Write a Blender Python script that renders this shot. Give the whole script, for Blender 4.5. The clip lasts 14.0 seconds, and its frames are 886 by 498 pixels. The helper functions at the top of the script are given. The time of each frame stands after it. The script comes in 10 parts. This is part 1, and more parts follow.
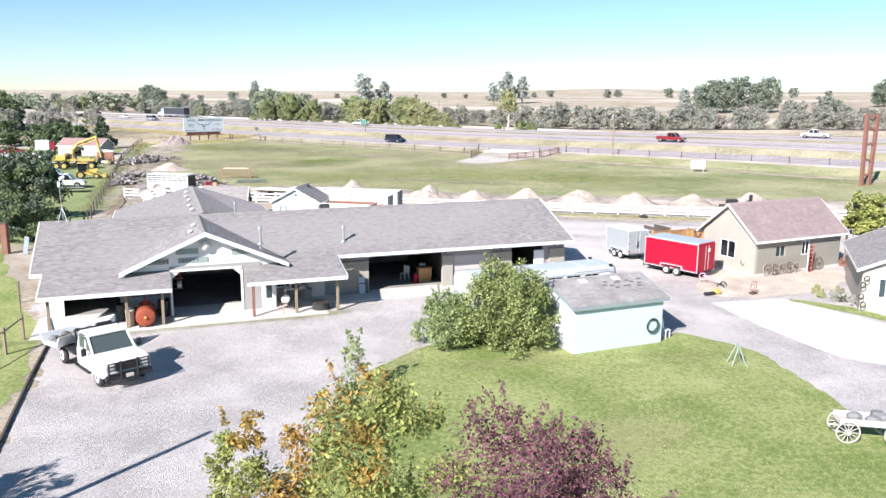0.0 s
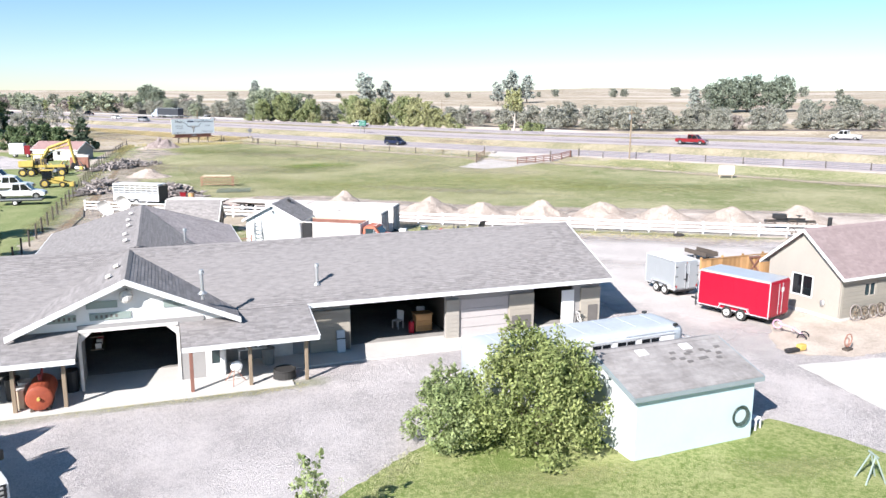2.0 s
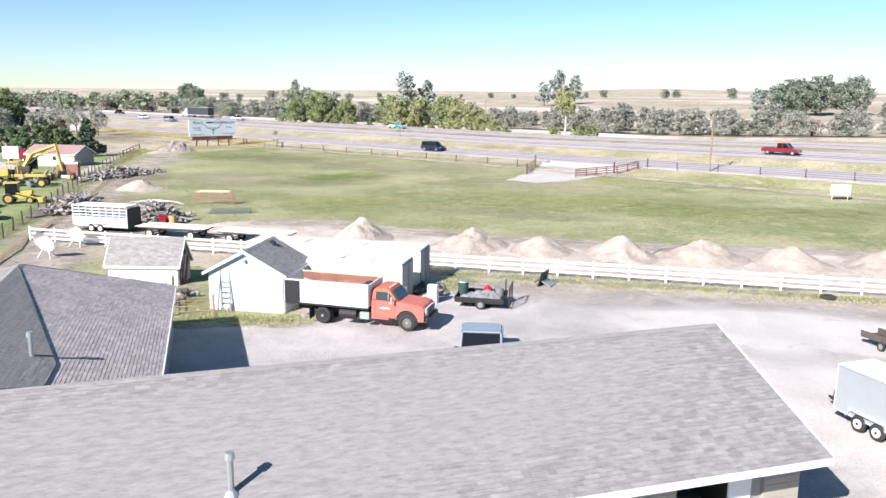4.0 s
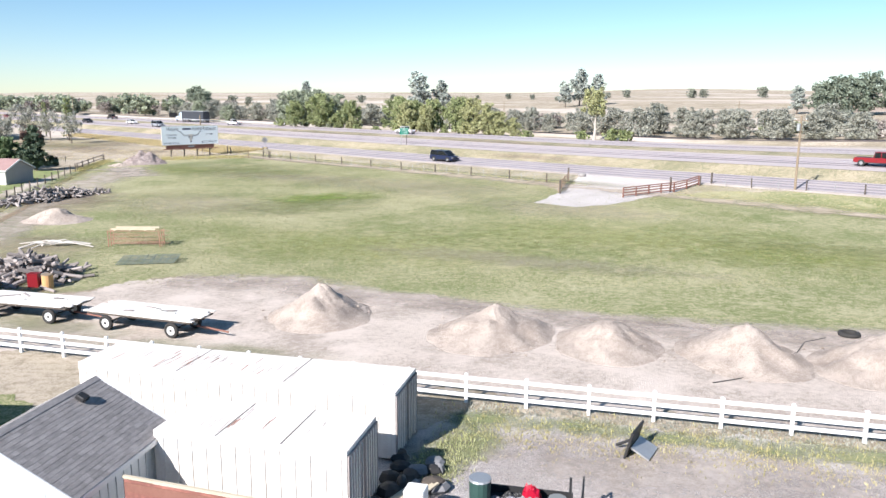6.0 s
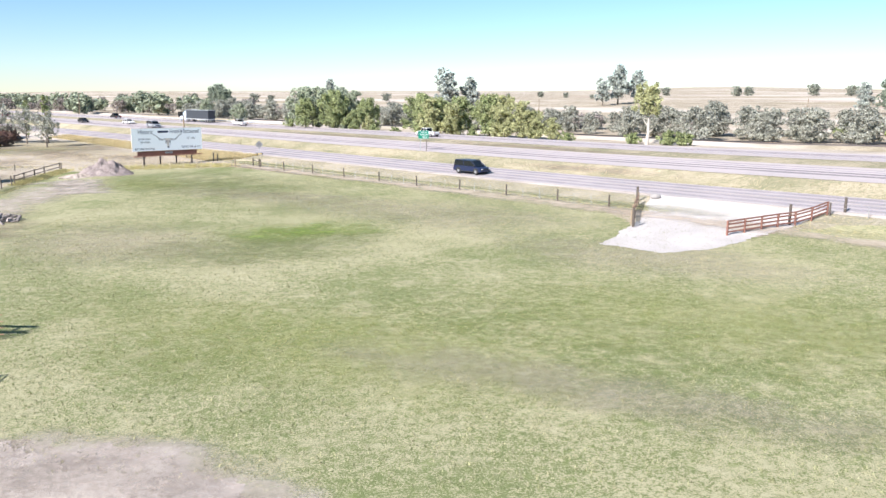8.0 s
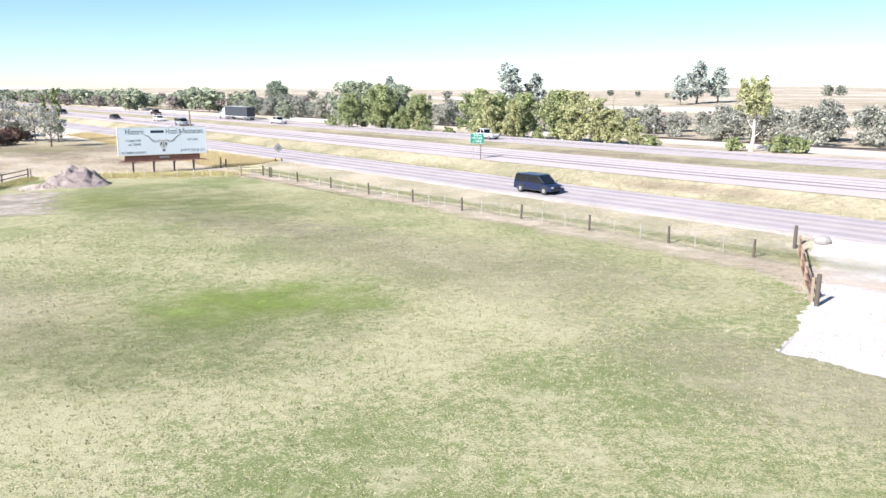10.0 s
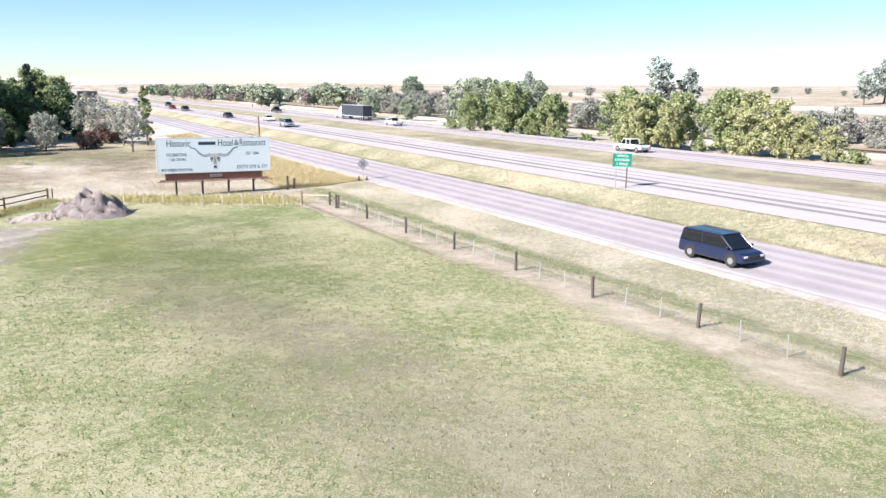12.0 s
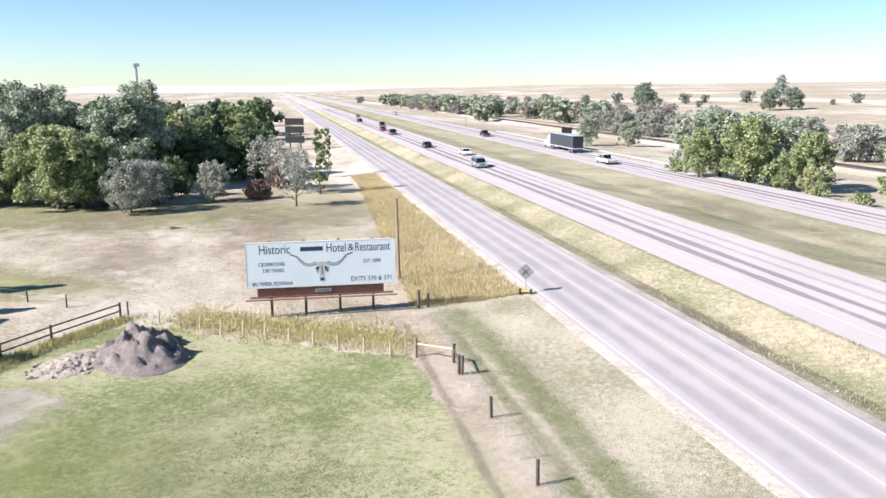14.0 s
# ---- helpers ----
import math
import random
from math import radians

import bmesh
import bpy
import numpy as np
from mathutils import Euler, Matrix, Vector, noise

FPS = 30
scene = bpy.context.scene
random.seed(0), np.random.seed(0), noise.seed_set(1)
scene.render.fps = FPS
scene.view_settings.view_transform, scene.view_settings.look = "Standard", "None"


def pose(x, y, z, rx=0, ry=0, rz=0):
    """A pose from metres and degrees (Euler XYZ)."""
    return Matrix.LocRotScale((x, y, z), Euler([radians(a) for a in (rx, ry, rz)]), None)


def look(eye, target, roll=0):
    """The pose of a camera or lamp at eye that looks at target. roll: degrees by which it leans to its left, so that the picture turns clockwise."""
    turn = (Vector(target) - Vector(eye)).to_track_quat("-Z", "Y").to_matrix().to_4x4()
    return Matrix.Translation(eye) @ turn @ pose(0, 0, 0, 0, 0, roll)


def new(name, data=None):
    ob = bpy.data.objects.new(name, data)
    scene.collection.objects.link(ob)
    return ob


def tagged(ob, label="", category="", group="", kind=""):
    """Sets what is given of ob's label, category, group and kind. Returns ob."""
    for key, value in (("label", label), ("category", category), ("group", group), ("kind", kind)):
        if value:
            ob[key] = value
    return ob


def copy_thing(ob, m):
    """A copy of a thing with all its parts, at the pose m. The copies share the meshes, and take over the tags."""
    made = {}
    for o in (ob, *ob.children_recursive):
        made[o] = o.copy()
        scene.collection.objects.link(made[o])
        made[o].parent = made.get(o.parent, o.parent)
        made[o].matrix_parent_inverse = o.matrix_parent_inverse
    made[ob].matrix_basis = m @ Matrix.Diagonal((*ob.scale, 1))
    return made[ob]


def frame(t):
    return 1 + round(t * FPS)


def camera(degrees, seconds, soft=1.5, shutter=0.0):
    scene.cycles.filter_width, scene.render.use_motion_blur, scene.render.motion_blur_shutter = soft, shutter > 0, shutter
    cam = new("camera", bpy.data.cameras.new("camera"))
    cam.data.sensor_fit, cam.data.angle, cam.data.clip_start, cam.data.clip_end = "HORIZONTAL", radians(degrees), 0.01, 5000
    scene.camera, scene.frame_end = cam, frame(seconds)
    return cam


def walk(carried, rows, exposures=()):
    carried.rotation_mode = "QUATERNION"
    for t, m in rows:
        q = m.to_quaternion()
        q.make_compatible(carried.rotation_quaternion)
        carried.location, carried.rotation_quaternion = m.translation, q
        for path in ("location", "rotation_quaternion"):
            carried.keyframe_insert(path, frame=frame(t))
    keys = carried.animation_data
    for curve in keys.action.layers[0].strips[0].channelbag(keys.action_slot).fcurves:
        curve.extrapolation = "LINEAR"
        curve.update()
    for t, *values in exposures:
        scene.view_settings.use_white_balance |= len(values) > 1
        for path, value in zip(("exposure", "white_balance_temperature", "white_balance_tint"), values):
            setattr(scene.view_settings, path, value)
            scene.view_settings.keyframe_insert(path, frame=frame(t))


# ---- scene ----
cam = camera(60.1, 14.0)
PATH = [
    (0, (-2.466, -52.64, 12.321), (-2.328, -50.684, 11.932), 0.5),
    (0.5, (-2.313, -50.532, 12.303), (-2.176, -48.575, 11.914), 0.6),
    (1, (-2.145, -48.0, 12.322), (-2.011, -46.043, 11.932), 0.5),
    (1.5, (-1.948, -45.01, 12.321), (-1.815, -43.052, 11.931), 0.4),
    (2, (-1.707, -41.337, 12.296), (-1.577, -39.38, 11.906), 0.4),
    (2.5, (-1.461, -37.016, 12.27), (-1.332, -35.059, 11.88), 0.3),
    (3, (-1.147, -32.37, 12.382), (-1.036, -30.412, 11.991), 0.4),
    (3.2, (-1.104, -30.186, 12.382), (-1.016, -28.227, 11.989), 0.5),
    (5.3, (-0.071, -5.324, 12.124), (-0.076, -3.362, 11.738), 0.5),
    (5.5, (0.035, -2.725, 12.126), (0.028, -0.763, 11.739), 0.4),
    (6, (0.101, 3.654, 12.08), (0.081, 5.616, 11.693), 0.3),
    (6.5, (0.155, 10.195, 12.021), (0.095, 12.157, 11.635), 0.3),
    (7, (0.173, 16.905, 11.969), (0.085, 18.865, 11.582), 0.4),
    (7.5, (0.126, 23.803, 11.896), (0.035, 25.763, 11.506), 0.3),
    (9.8, (-0.64, 54.615, 11.081), (-0.849, 56.565, 10.689), 0.8),
    (10, (-0.719, 57.325, 11.07), (-0.97, 59.27, 10.675), 0.6),
    (10.5, (-1.095, 64.178, 10.953), (-1.423, 66.11, 10.555), 0.6),
    (11, (-1.676, 70.983, 10.817), (-2.052, 72.906, 10.416), 0.8),
    (11.5, (-2.436, 78.029, 10.893), (-2.848, 79.944, 10.49), 0.8),
    (12, (-3.386, 84.812, 11.878), (-3.981, 86.676, 11.467), 0.8),
    (12.5, (-4.443, 91.616, 13.495), (-5.172, 93.432, 13.08), 0.6),
    (13, (-5.833, 98.365, 15.275), (-6.68, 100.128, 14.855), 0.5),
    (13.5, (-7.599, 104.94, 16.903), (-8.586, 106.627, 16.48), 0.6),
    (14, (-9.498, 111.821, 18.235), (-10.62, 113.425, 17.821), -0.2),
]
walk(cam, [(t, look(e, a, r)) for t, e, a, r in PATH], [(0.0, 1.04), (3.0, 1.03), (5.5, 0.97), (7.5, 1.04), (10.0, 1.23), (12.0, 1.22), (14.0, 1.13)])


# ---- light ----
SUN_EL, SUN_AZ = 34.0, 233.0          # height of the sun, and where it stands, from +x towards +y
world = bpy.data.worlds.new("world")
scene.world = world
world.use_nodes = True
wn = world.node_tree.nodes
sky = wn.new("ShaderNodeTexSky")
sky.sky_type, sky.sun_disc = "NISHITA", False
sky.sun_elevation, sky.sun_rotation = radians(SUN_EL), radians(90 - SUN_AZ)
sky.altitude, sky.air_density, sky.dust_density, sky.ozone_density = 1200, 1.1, 0.1, 2.0
wn["Background"].inputs["Strength"].default_value = 0.071
wl = world.node_tree.links
tc, sx, mr = wn.new("ShaderNodeTexCoord"), wn.new("ShaderNodeSeparateXYZ"), wn.new("ShaderNodeMapRange")
wl.new(tc.outputs["Generated"], sx.inputs[0]); wl.new(sx.outputs["Z"], mr.inputs[0])
mr.inputs[1].default_value, mr.inputs[2].default_value = 0.04, 0.24
tint, mul = wn.new("ShaderNodeMix"), wn.new("ShaderNodeMix")
tint.data_type = mul.data_type = "RGBA"; mul.blend_type = "MULTIPLY"; mul.inputs[0].default_value = 1.0
tint.inputs[6].default_value, tint.inputs[7].default_value = (0.80, 0.92, 1.10, 1), (0.60, 0.85, 0.94, 1)
wl.new(mr.outputs[0], tint.inputs[0]); wl.new(sky.outputs[0], mul.inputs[6]); wl.new(tint.outputs[2], mul.inputs[7])
wl.new(mul.outputs[2], wn["Background"].inputs[0])
sun = new("sun", bpy.data.lights.new("sun", "SUN"))
sun.data.energy, sun.data.angle, sun.data.color = 5.0, radians(0.55), (1.0, 0.955, 0.93)
ce = math.cos(radians(SUN_EL))
sun.matrix_world = look((ce * math.cos(radians(SUN_AZ)) * 60, ce * math.sin(radians(SUN_AZ)) * 60, math.sin(radians(SUN_EL)) * 60), (0, 0, 0))

# ---- materials ----
def mat(name, base, base2=None, rough=0.85, metal=0.0, scale=2.0, fine=30.0, bump=0.25, amount=0.6, spec=0.3, stretch=(1, 1, 1), per_piece=0.0, coat=0.0, mid=0.5, grain=0.35, rise=0.03, island=0.0):
    """A surface with two scales of colour change and fine relief."""
    m = bpy.data.materials.new(name)
    m.use_nodes = True
    t = m.node_tree
    n, l = t.nodes, t.links
    b = n["Principled BSDF"]
    b.inputs["Roughness"].default_value, b.inputs["Metallic"].default_value = rough, metal
    b.inputs["Specular IOR Level"].default_value = spec
    b.inputs["Coat Weight"].default_value = coat
    b2 = base2 or tuple(c * 0.72 for c in base)
    co = n.new("ShaderNodeTexCoord")
    mp = n.new("ShaderNodeMapping")
    mp.inputs["Scale"].default_value = stretch
    l.new(co.outputs["Object"], mp.inputs[0])
    big, small, grit = (n.new("ShaderNodeTexNoise") for _ in range(3))
    big.inputs["Scale"].default_value, big.inputs["Detail"].default_value = scale, 6
    small.inputs["Scale"].default_value, small.inputs["Detail"].default_value = fine, 4
    grit.inputs["Scale"].default_value, grit.inputs["Detail"].default_value = fine * 4.3, 4
    grit.inputs["Roughness"].default_value = 0.7
    for q in (big, small, grit):
        l.new(mp.outputs[0], q.inputs["Vector"])
    mx = n.new("ShaderNodeMath"); mx.operation = "MULTIPLY_ADD"
    l.new(small.outputs["Fac"], mx.inputs[0]); mx.inputs[1].default_value = mid
    l.new(big.outputs["Fac"], mx.inputs[2])
    mg = n.new("ShaderNodeMath"); mg.operation = "MULTIPLY_ADD"
    l.new(grit.outputs["Fac"], mg.inputs[0]); mg.inputs[1].default_value = grain
    l.new(mx.outputs[0], mg.inputs[2])
    mx = mg
    rp = n.new("ShaderNodeMapRange")
    cen = 0.5 * (1 + mid + grain)
    rp.inputs[1].default_value, rp.inputs[2].default_value = cen - 0.35, cen + 0.35
    rp.inputs[3].default_value, rp.inputs[4].default_value = 0.5 - amount * 0.8, 0.5 + amount * 0.8
    l.new(mx.outputs[0], rp.inputs[0])
    c = n.new("ShaderNodeMix"); c.data_type = "RGBA"
    c.inputs[6].default_value, c.inputs[7].default_value = (*base, 1), (*b2, 1)
    l.new(rp.outputs[0], c.inputs[0])
    out = c.outputs[2]
    if per_piece:
        oi = n.new("ShaderNodeObjectInfo")
        hs = n.new("ShaderNodeHueSaturation")
        mr = n.new("ShaderNodeMapRange"); mr.inputs[3].default_value, mr.inputs[4].default_value = 1 - per_piece, 1 + per_piece
        l.new(oi.outputs["Random"], mr.inputs[0]); l.new(mr.outputs[0], hs.inputs["Value"]); l.new(out, hs.inputs["Color"])
        out = hs.outputs[0]
    if island:
        gi, oi, sm, fr = n.new("ShaderNodeNewGeometry"), n.new("ShaderNodeObjectInfo"), n.new("ShaderNodeMath"), n.new("ShaderNodeMath")
        fr.operation = "FRACT"
        hs = n.new("ShaderNodeHueSaturation")
        mr = n.new("ShaderNodeMapRange"); mr.inputs[3].default_value, mr.inputs[4].default_value = 1 - island, 1 + island
        l.new(gi.outputs["Random Per Island"], sm.inputs[0]); l.new(oi.outputs["Random"], sm.inputs[1]); l.new(sm.outputs[0], fr.inputs[0])
        l.new(fr.outputs[0], mr.inputs[0]); l.new(mr.outputs[0], hs.inputs["Value"]); l.new(out, hs.inputs["Color"])
        out = hs.outputs[0]
    l.new(out, b.inputs["Base Color"])
    if bump:
        bp = n.new("ShaderNodeBump"); bp.inputs["Strength"].default_value = bump; bp.inputs["Distance"].default_value = rise
        l.new((grit if rise > 0.03 else small).outputs["Fac"], bp.inputs["Height"]); l.new(bp.outputs[0], b.inputs["Normal"])
    return m


def leafy(name, base, base2, trans=0.32):
    m = mat(name, base, base2, rough=0.65, scale=0.5, fine=9.0, bump=0, amount=0.9, spec=0.12)
    n, l = m.node_tree.nodes, m.node_tree.links
    b = n["Principled BSDF"]
    gi = n.new("ShaderNodeNewGeometry")
    hs = n.new("ShaderNodeHueSaturation")
    mr = n.new("ShaderNodeMapRange"); mr.inputs[3].default_value, mr.inputs[4].default_value = 0.6, 1.65
    src = b.inputs["Base Color"].links[0].from_socket
    l.new(gi.outputs["Random Per Island"], mr.inputs[0]); l.new(mr.outputs[0], hs.inputs["Value"]); l.new(src, hs.inputs["Color"])
    l.new(hs.outputs[0], b.inputs["Base Color"])
    tr = n.new("ShaderNodeBsdfTranslucent"); l.new(hs.outputs[0], tr.inputs[0])
    mxs = n.new("ShaderNodeMixShader"); mxs.inputs[0].default_value = trans
    l.new(b.outputs[0], mxs.inputs[1]); l.new(tr.outputs[0], mxs.inputs[2])
    l.new(mxs.outputs[0], n["Material Output"].inputs[0])
    return m


def glass_mat(name, tint=(0.010, 0.012, 0.015), rough=0.06):
    m = bpy.data.materials.new(name)
    m.use_nodes = True
    b = m.node_tree.nodes["Principled BSDF"]
    b.inputs["Base Color"].default_value = (*tint, 1)
    b.inputs["Roughness"].default_value, b.inputs["Specular IOR Level"].default_value = rough, 0.6
    return m


DRY = mat("dry_grass", (0.49, 0.42, 0.34), (0.27, 0.23, 0.17), scale=0.09, fine=1.8, bump=0.9, amount=1.35, rough=0.95, spec=0.04, mid=0.9, grain=1.4, rise=0.07, stretch=(1.0, 1.6, 1.0))
FIELD = mat("mown_field_grass", (0.41, 0.38, 0.245), (0.17, 0.198, 0.085), scale=0.09, fine=2.8, bump=1.0, amount=1.5, rough=0.95, spec=0.04, mid=0.8, grain=1.8, rise=0.05)
LAWN = mat("lawn_grass", (0.36, 0.38, 0.17), (0.165, 0.225, 0.065), scale=0.22, fine=4.5, bump=1.0, amount=1.4, rough=0.95, spec=0.04, mid=0.9, grain=1.6, rise=0.05)
LUSH = mat("lush_grass", (0.305, 0.32, 0.165), (0.175, 0.22, 0.09), scale=0.3, fine=3.2, bump=0.6, amount=0.95, rough=0.95, spec=0.04, mid=0.7, grain=1.5, rise=0.05)
VERGE = mat("verge_grass", (0.475, 0.415, 0.335), (0.255, 0.24, 0.165), scale=0.16, fine=2.6, bump=1.0, amount=1.4, rough=0.95, spec=0.04, mid=0.7, grain=1.5, rise=0.07)
GRAVEL = mat("crushed_gravel", (0.60, 0.555, 0.545), (0.355, 0.325, 0.32), scale=0.3, fine=4.6, bump=1.0, amount=1.25, spec=0.1, mid=0.4, grain=2.6, rise=0.06)
PALE = mat("pale_gravel", (0.67, 0.62, 0.595), (0.50, 0.46, 0.44), scale=0.3, fine=5.0, bump=0.6, amount=0.8, spec=0.1, grain=1.8, rise=0.04)
DIRT = mat("bare_dirt", (0.575, 0.50, 0.445), (0.37, 0.315, 0.275), scale=0.2, fine=3.4, bump=1.0, amount=1.2, spec=0.05, mid=0.8, grain=1.3, rise=0.05)
BROWN = mat("brown_dirt", (0.38, 0.27, 0.19), (0.27, 0.21, 0.14), scale=0.5, fine=5.0, bump=0.6, amount=0.8, spec=0.05)
CONC = mat("concrete", (0.62, 0.60, 0.57), (0.50, 0.48, 0.46), scale=0.6, fine=12.0, bump=0.15, amount=0.6, spec=0.2)
ASPH = mat("road_asphalt", (0.42, 0.375, 0.385), (0.36, 0.325, 0.335), scale=0.2, fine=9.0, bump=0.2, amount=0.6, spec=0.15)
ASPH_I = mat("highway_asphalt", (0.49, 0.43, 0.43), (0.41, 0.365, 0.37), scale=0.15, fine=9.0, bump=0.2, amount=0.6, spec=0.15)
TRACK = mat("wheel_track_asphalt", (0.30, 0.265, 0.28), (0.24, 0.215, 0.23), scale=0.4, fine=6.0, bump=0.1, amount=0.7, spec=0.2)
BALLAST = mat("rail_ballast", (0.22, 0.18, 0.16), (0.15, 0.12, 0.11), scale=0.6, fine=5.0, bump=0.5)
SHINGLE = mat("asphalt_shingle_grey", (0.325, 0.305, 0.30), (0.20, 0.188, 0.19), scale=2.6, fine=9.0, bump=0.25, amount=0.75, stretch=(1.0, 3.6, 3.6), spec=0.1, grain=0.9, island=0.14)
SHINGLE_B = mat("asphalt_shingle_brown", (0.50, 0.44, 0.43), (0.36, 0.315, 0.305), scale=0.8, fine=6.0, bump=0.25, amount=0.9, spec=0.1, island=0.15)
SHINGLE_R = mat("asphalt_shingle_rust", (0.315, 0.25, 0.245), (0.25, 0.195, 0.195), scale=1.2, fine=6.0, bump=0.2, amount=0.8, spec=0.1, grain=0.8, island=0.08)
SHINGLE_W = mat("worn_shingle", (0.37, 0.35, 0.345), (0.22, 0.205, 0.20), scale=0.9, fine=5.0, bump=0.4, amount=0.8, spec=0.1, island=0.09)
WHITE = mat("white_paint", (0.80, 0.80, 0.79), (0.70, 0.70, 0.70), rough=0.55, scale=0.8, fine=8.0, bump=0.04, amount=0.5, spec=0.4)
WHITE_W = mat("weathered_white_paint", (0.80, 0.78, 0.75), (0.58, 0.54, 0.50), rough=0.7, scale=0.9, fine=7.0, bump=0.1, amount=0.7, spec=0.2)
VINYL = mat("white_vinyl", (0.83, 0.82, 0.82), (0.76, 0.75, 0.75), rough=0.45, bump=0.0, amount=0.4)
TAN = mat("tan_siding", (0.40, 0.365, 0.31), (0.335, 0.305, 0.26), scale=0.8, fine=10, bump=0.08, amount=0.6)
GREYW = mat("grey_siding", (0.34, 0.33, 0.325), (0.28, 0.27, 0.265), scale=0.8, fine=10, bump=0.08, amount=0.6)
DARKP = mat("dark_panel", (0.16, 0.15, 0.14), (0.12, 0.11, 0.105), scale=2, fine=14, bump=0.1)
CREAM = mat("cream_siding", (0.40, 0.37, 0.33), (0.345, 0.32, 0.285), scale=0.8, fine=10, bump=0.08, amount=0.5)
KHAKI = mat("khaki_siding", (0.335, 0.315, 0.275), (0.28, 0.265, 0.23), scale=0.8, fine=10, bump=0.08, amount=0.5)
PALEBLUE = mat("pale_blue_siding", (0.53, 0.65, 0.69), (0.47, 0.58, 0.62), rough=0.7, scale=0.7, fine=9, bump=0.05, amount=0.5)
# board colour darkened to stand in for the shade inside the bays
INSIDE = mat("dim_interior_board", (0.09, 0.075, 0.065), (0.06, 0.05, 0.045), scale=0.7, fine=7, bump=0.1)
WOOD = mat("weathered_wood", (0.30, 0.235, 0.17), (0.20, 0.155, 0.11), scale=1.5, fine=22, bump=0.3, stretch=(1, 1, 0.2))
WOOD_O = mat("orange_cedar_wood", (0.50, 0.30, 0.145), (0.36, 0.205, 0.09), scale=1.5, fine=16, bump=0.25, per_piece=0.35)
WOOD_R = mat("red_stained_wood", (0.27, 0.135, 0.105), (0.19, 0.09, 0.07), scale=1.4, fine=18, bump=0.2)
WOOD_D = mat("dark_weathered_wood", (0.115, 0.095, 0.08), (0.07, 0.058, 0.05), scale=1.5, fine=18, bump=0.35, stretch=(1, 1, 0.25))
WOOD_P = mat("pale_fence_post", (0.58, 0.50, 0.38), (0.44, 0.38, 0.29), scale=1.5, fine=18, bump=0.2)
GREYWD = mat("grey_driftwood", (0.34, 0.305, 0.29), (0.15, 0.13, 0.125), scale=1.2, fine=14, bump=0.4, per_piece=0.5)
BARK = mat("tree_bark", (0.20, 0.165, 0.135), (0.12, 0.10, 0.085), scale=2, fine=14, bump=0.5, stretch=(1, 1, 0.3))
BARK_P = mat("pale_bark", (0.50, 0.46, 0.41), (0.34, 0.31, 0.28), scale=2, fine=14, bump=0.4, stretch=(1, 1, 0.3))
STEEL = mat("galvanised_steel", (0.55, 0.56, 0.57), (0.42, 0.43, 0.44), metal=0.7, rough=0.45, scale=1.5, fine=12, bump=0.05)
ALU = mat("brushed_aluminium", (0.74, 0.75, 0.77), (0.66, 0.67, 0.69), metal=0.55, rough=0.4, scale=0.8, fine=12, bump=0.04, amount=0.5)
BLACK = mat("black_metal", (0.035, 0.035, 0.037), (0.022, 0.022, 0.023), rough=0.5, bump=0.05)
RUBBER = mat("tyre_rubber", (0.045, 0.043, 0.042), (0.03, 0.029, 0.028), rough=0.85, bump=0.1)
RIMW = mat("white_wheel_rim", (0.72, 0.72, 0.72), (0.6, 0.6, 0.6), rough=0.4, bump=0.0)
RIMG = mat("grey_wheel_rim", (0.42, 0.42, 0.43), (0.3, 0.3, 0.31), rough=0.35, metal=0.6, bump=0.0)
GLASS = glass_mat("dark_glass")
GLASS_B = glass_mat("sky_glass", (0.035, 0.055, 0.06), 0.08)
RED = mat("red_gloss_paint", (0.37, 0.005, 0.028), (0.33, 0.004, 0.024), rough=0.45, bump=0.0, amount=0.4)
RED_O = mat("faded_red_paint", (0.56, 0.185, 0.15), (0.42, 0.11, 0.09), rough=0.55, scale=1.2, fine=8, bump=0.03, amount=0.6)
RUSTY = mat("rust_stained_steel", (0.42, 0.22, 0.165), (0.27, 0.13, 0.095), rough=0.8, scale=1.2, fine=9, bump=0.15, amount=0.9)
ORANGE = mat("orange_tank_paint", (0.37, 0.085, 0.042), (0.25, 0.06, 0.035), rough=0.6, scale=2, fine=12, bump=0.05, amount=0.8)
YELLOW = mat("machine_yellow_paint", (0.62, 0.46, 0.13), (0.45, 0.33, 0.09), rough=0.6, scale=1.5, fine=9, bump=0.05, amount=0.8)
CARW = mat("white_car_paint", (0.80, 0.80, 0.79), (0.74, 0.74, 0.74), rough=0.28, bump=0.0, amount=0.3, coat=0.4)
CARB = mat("dark_blue_car_paint", (0.016, 0.024, 0.062), (0.012, 0.018, 0.048), rough=0.3, bump=0.0, amount=0.3, coat=0.25)
CARS = mat("silver_car_paint", (0.42, 0.45, 0.50), (0.38, 0.41, 0.46), rough=0.28, metal=0.4, bump=0.0, amount=0.3, coat=0.4)
CARR = mat("red_car_paint", (0.23, 0.016, 0.024), (0.2, 0.014, 0.02), rough=0.28, bump=0.0, amount=0.3, coat=0.5)
CARK = mat("black_car_paint", (0.010, 0.010, 0.013), (0.008, 0.008, 0.010), rough=0.3, bump=0.0, amount=0.3, coat=0.25)
LAMP = mat("clear_lamp_lens", (0.7, 0.7, 0.68), (0.6, 0.6, 0.6), rough=0.15, bump=0)
TAIL = mat("red_lamp_lens", (0.45, 0.02, 0.02), (0.35, 0.015, 0.015), rough=0.2, bump=0)
GREENS = mat("green_sign_sheet", (0.01, 0.22, 0.15), (0.008, 0.19, 0.13), rough=0.5, bump=0)
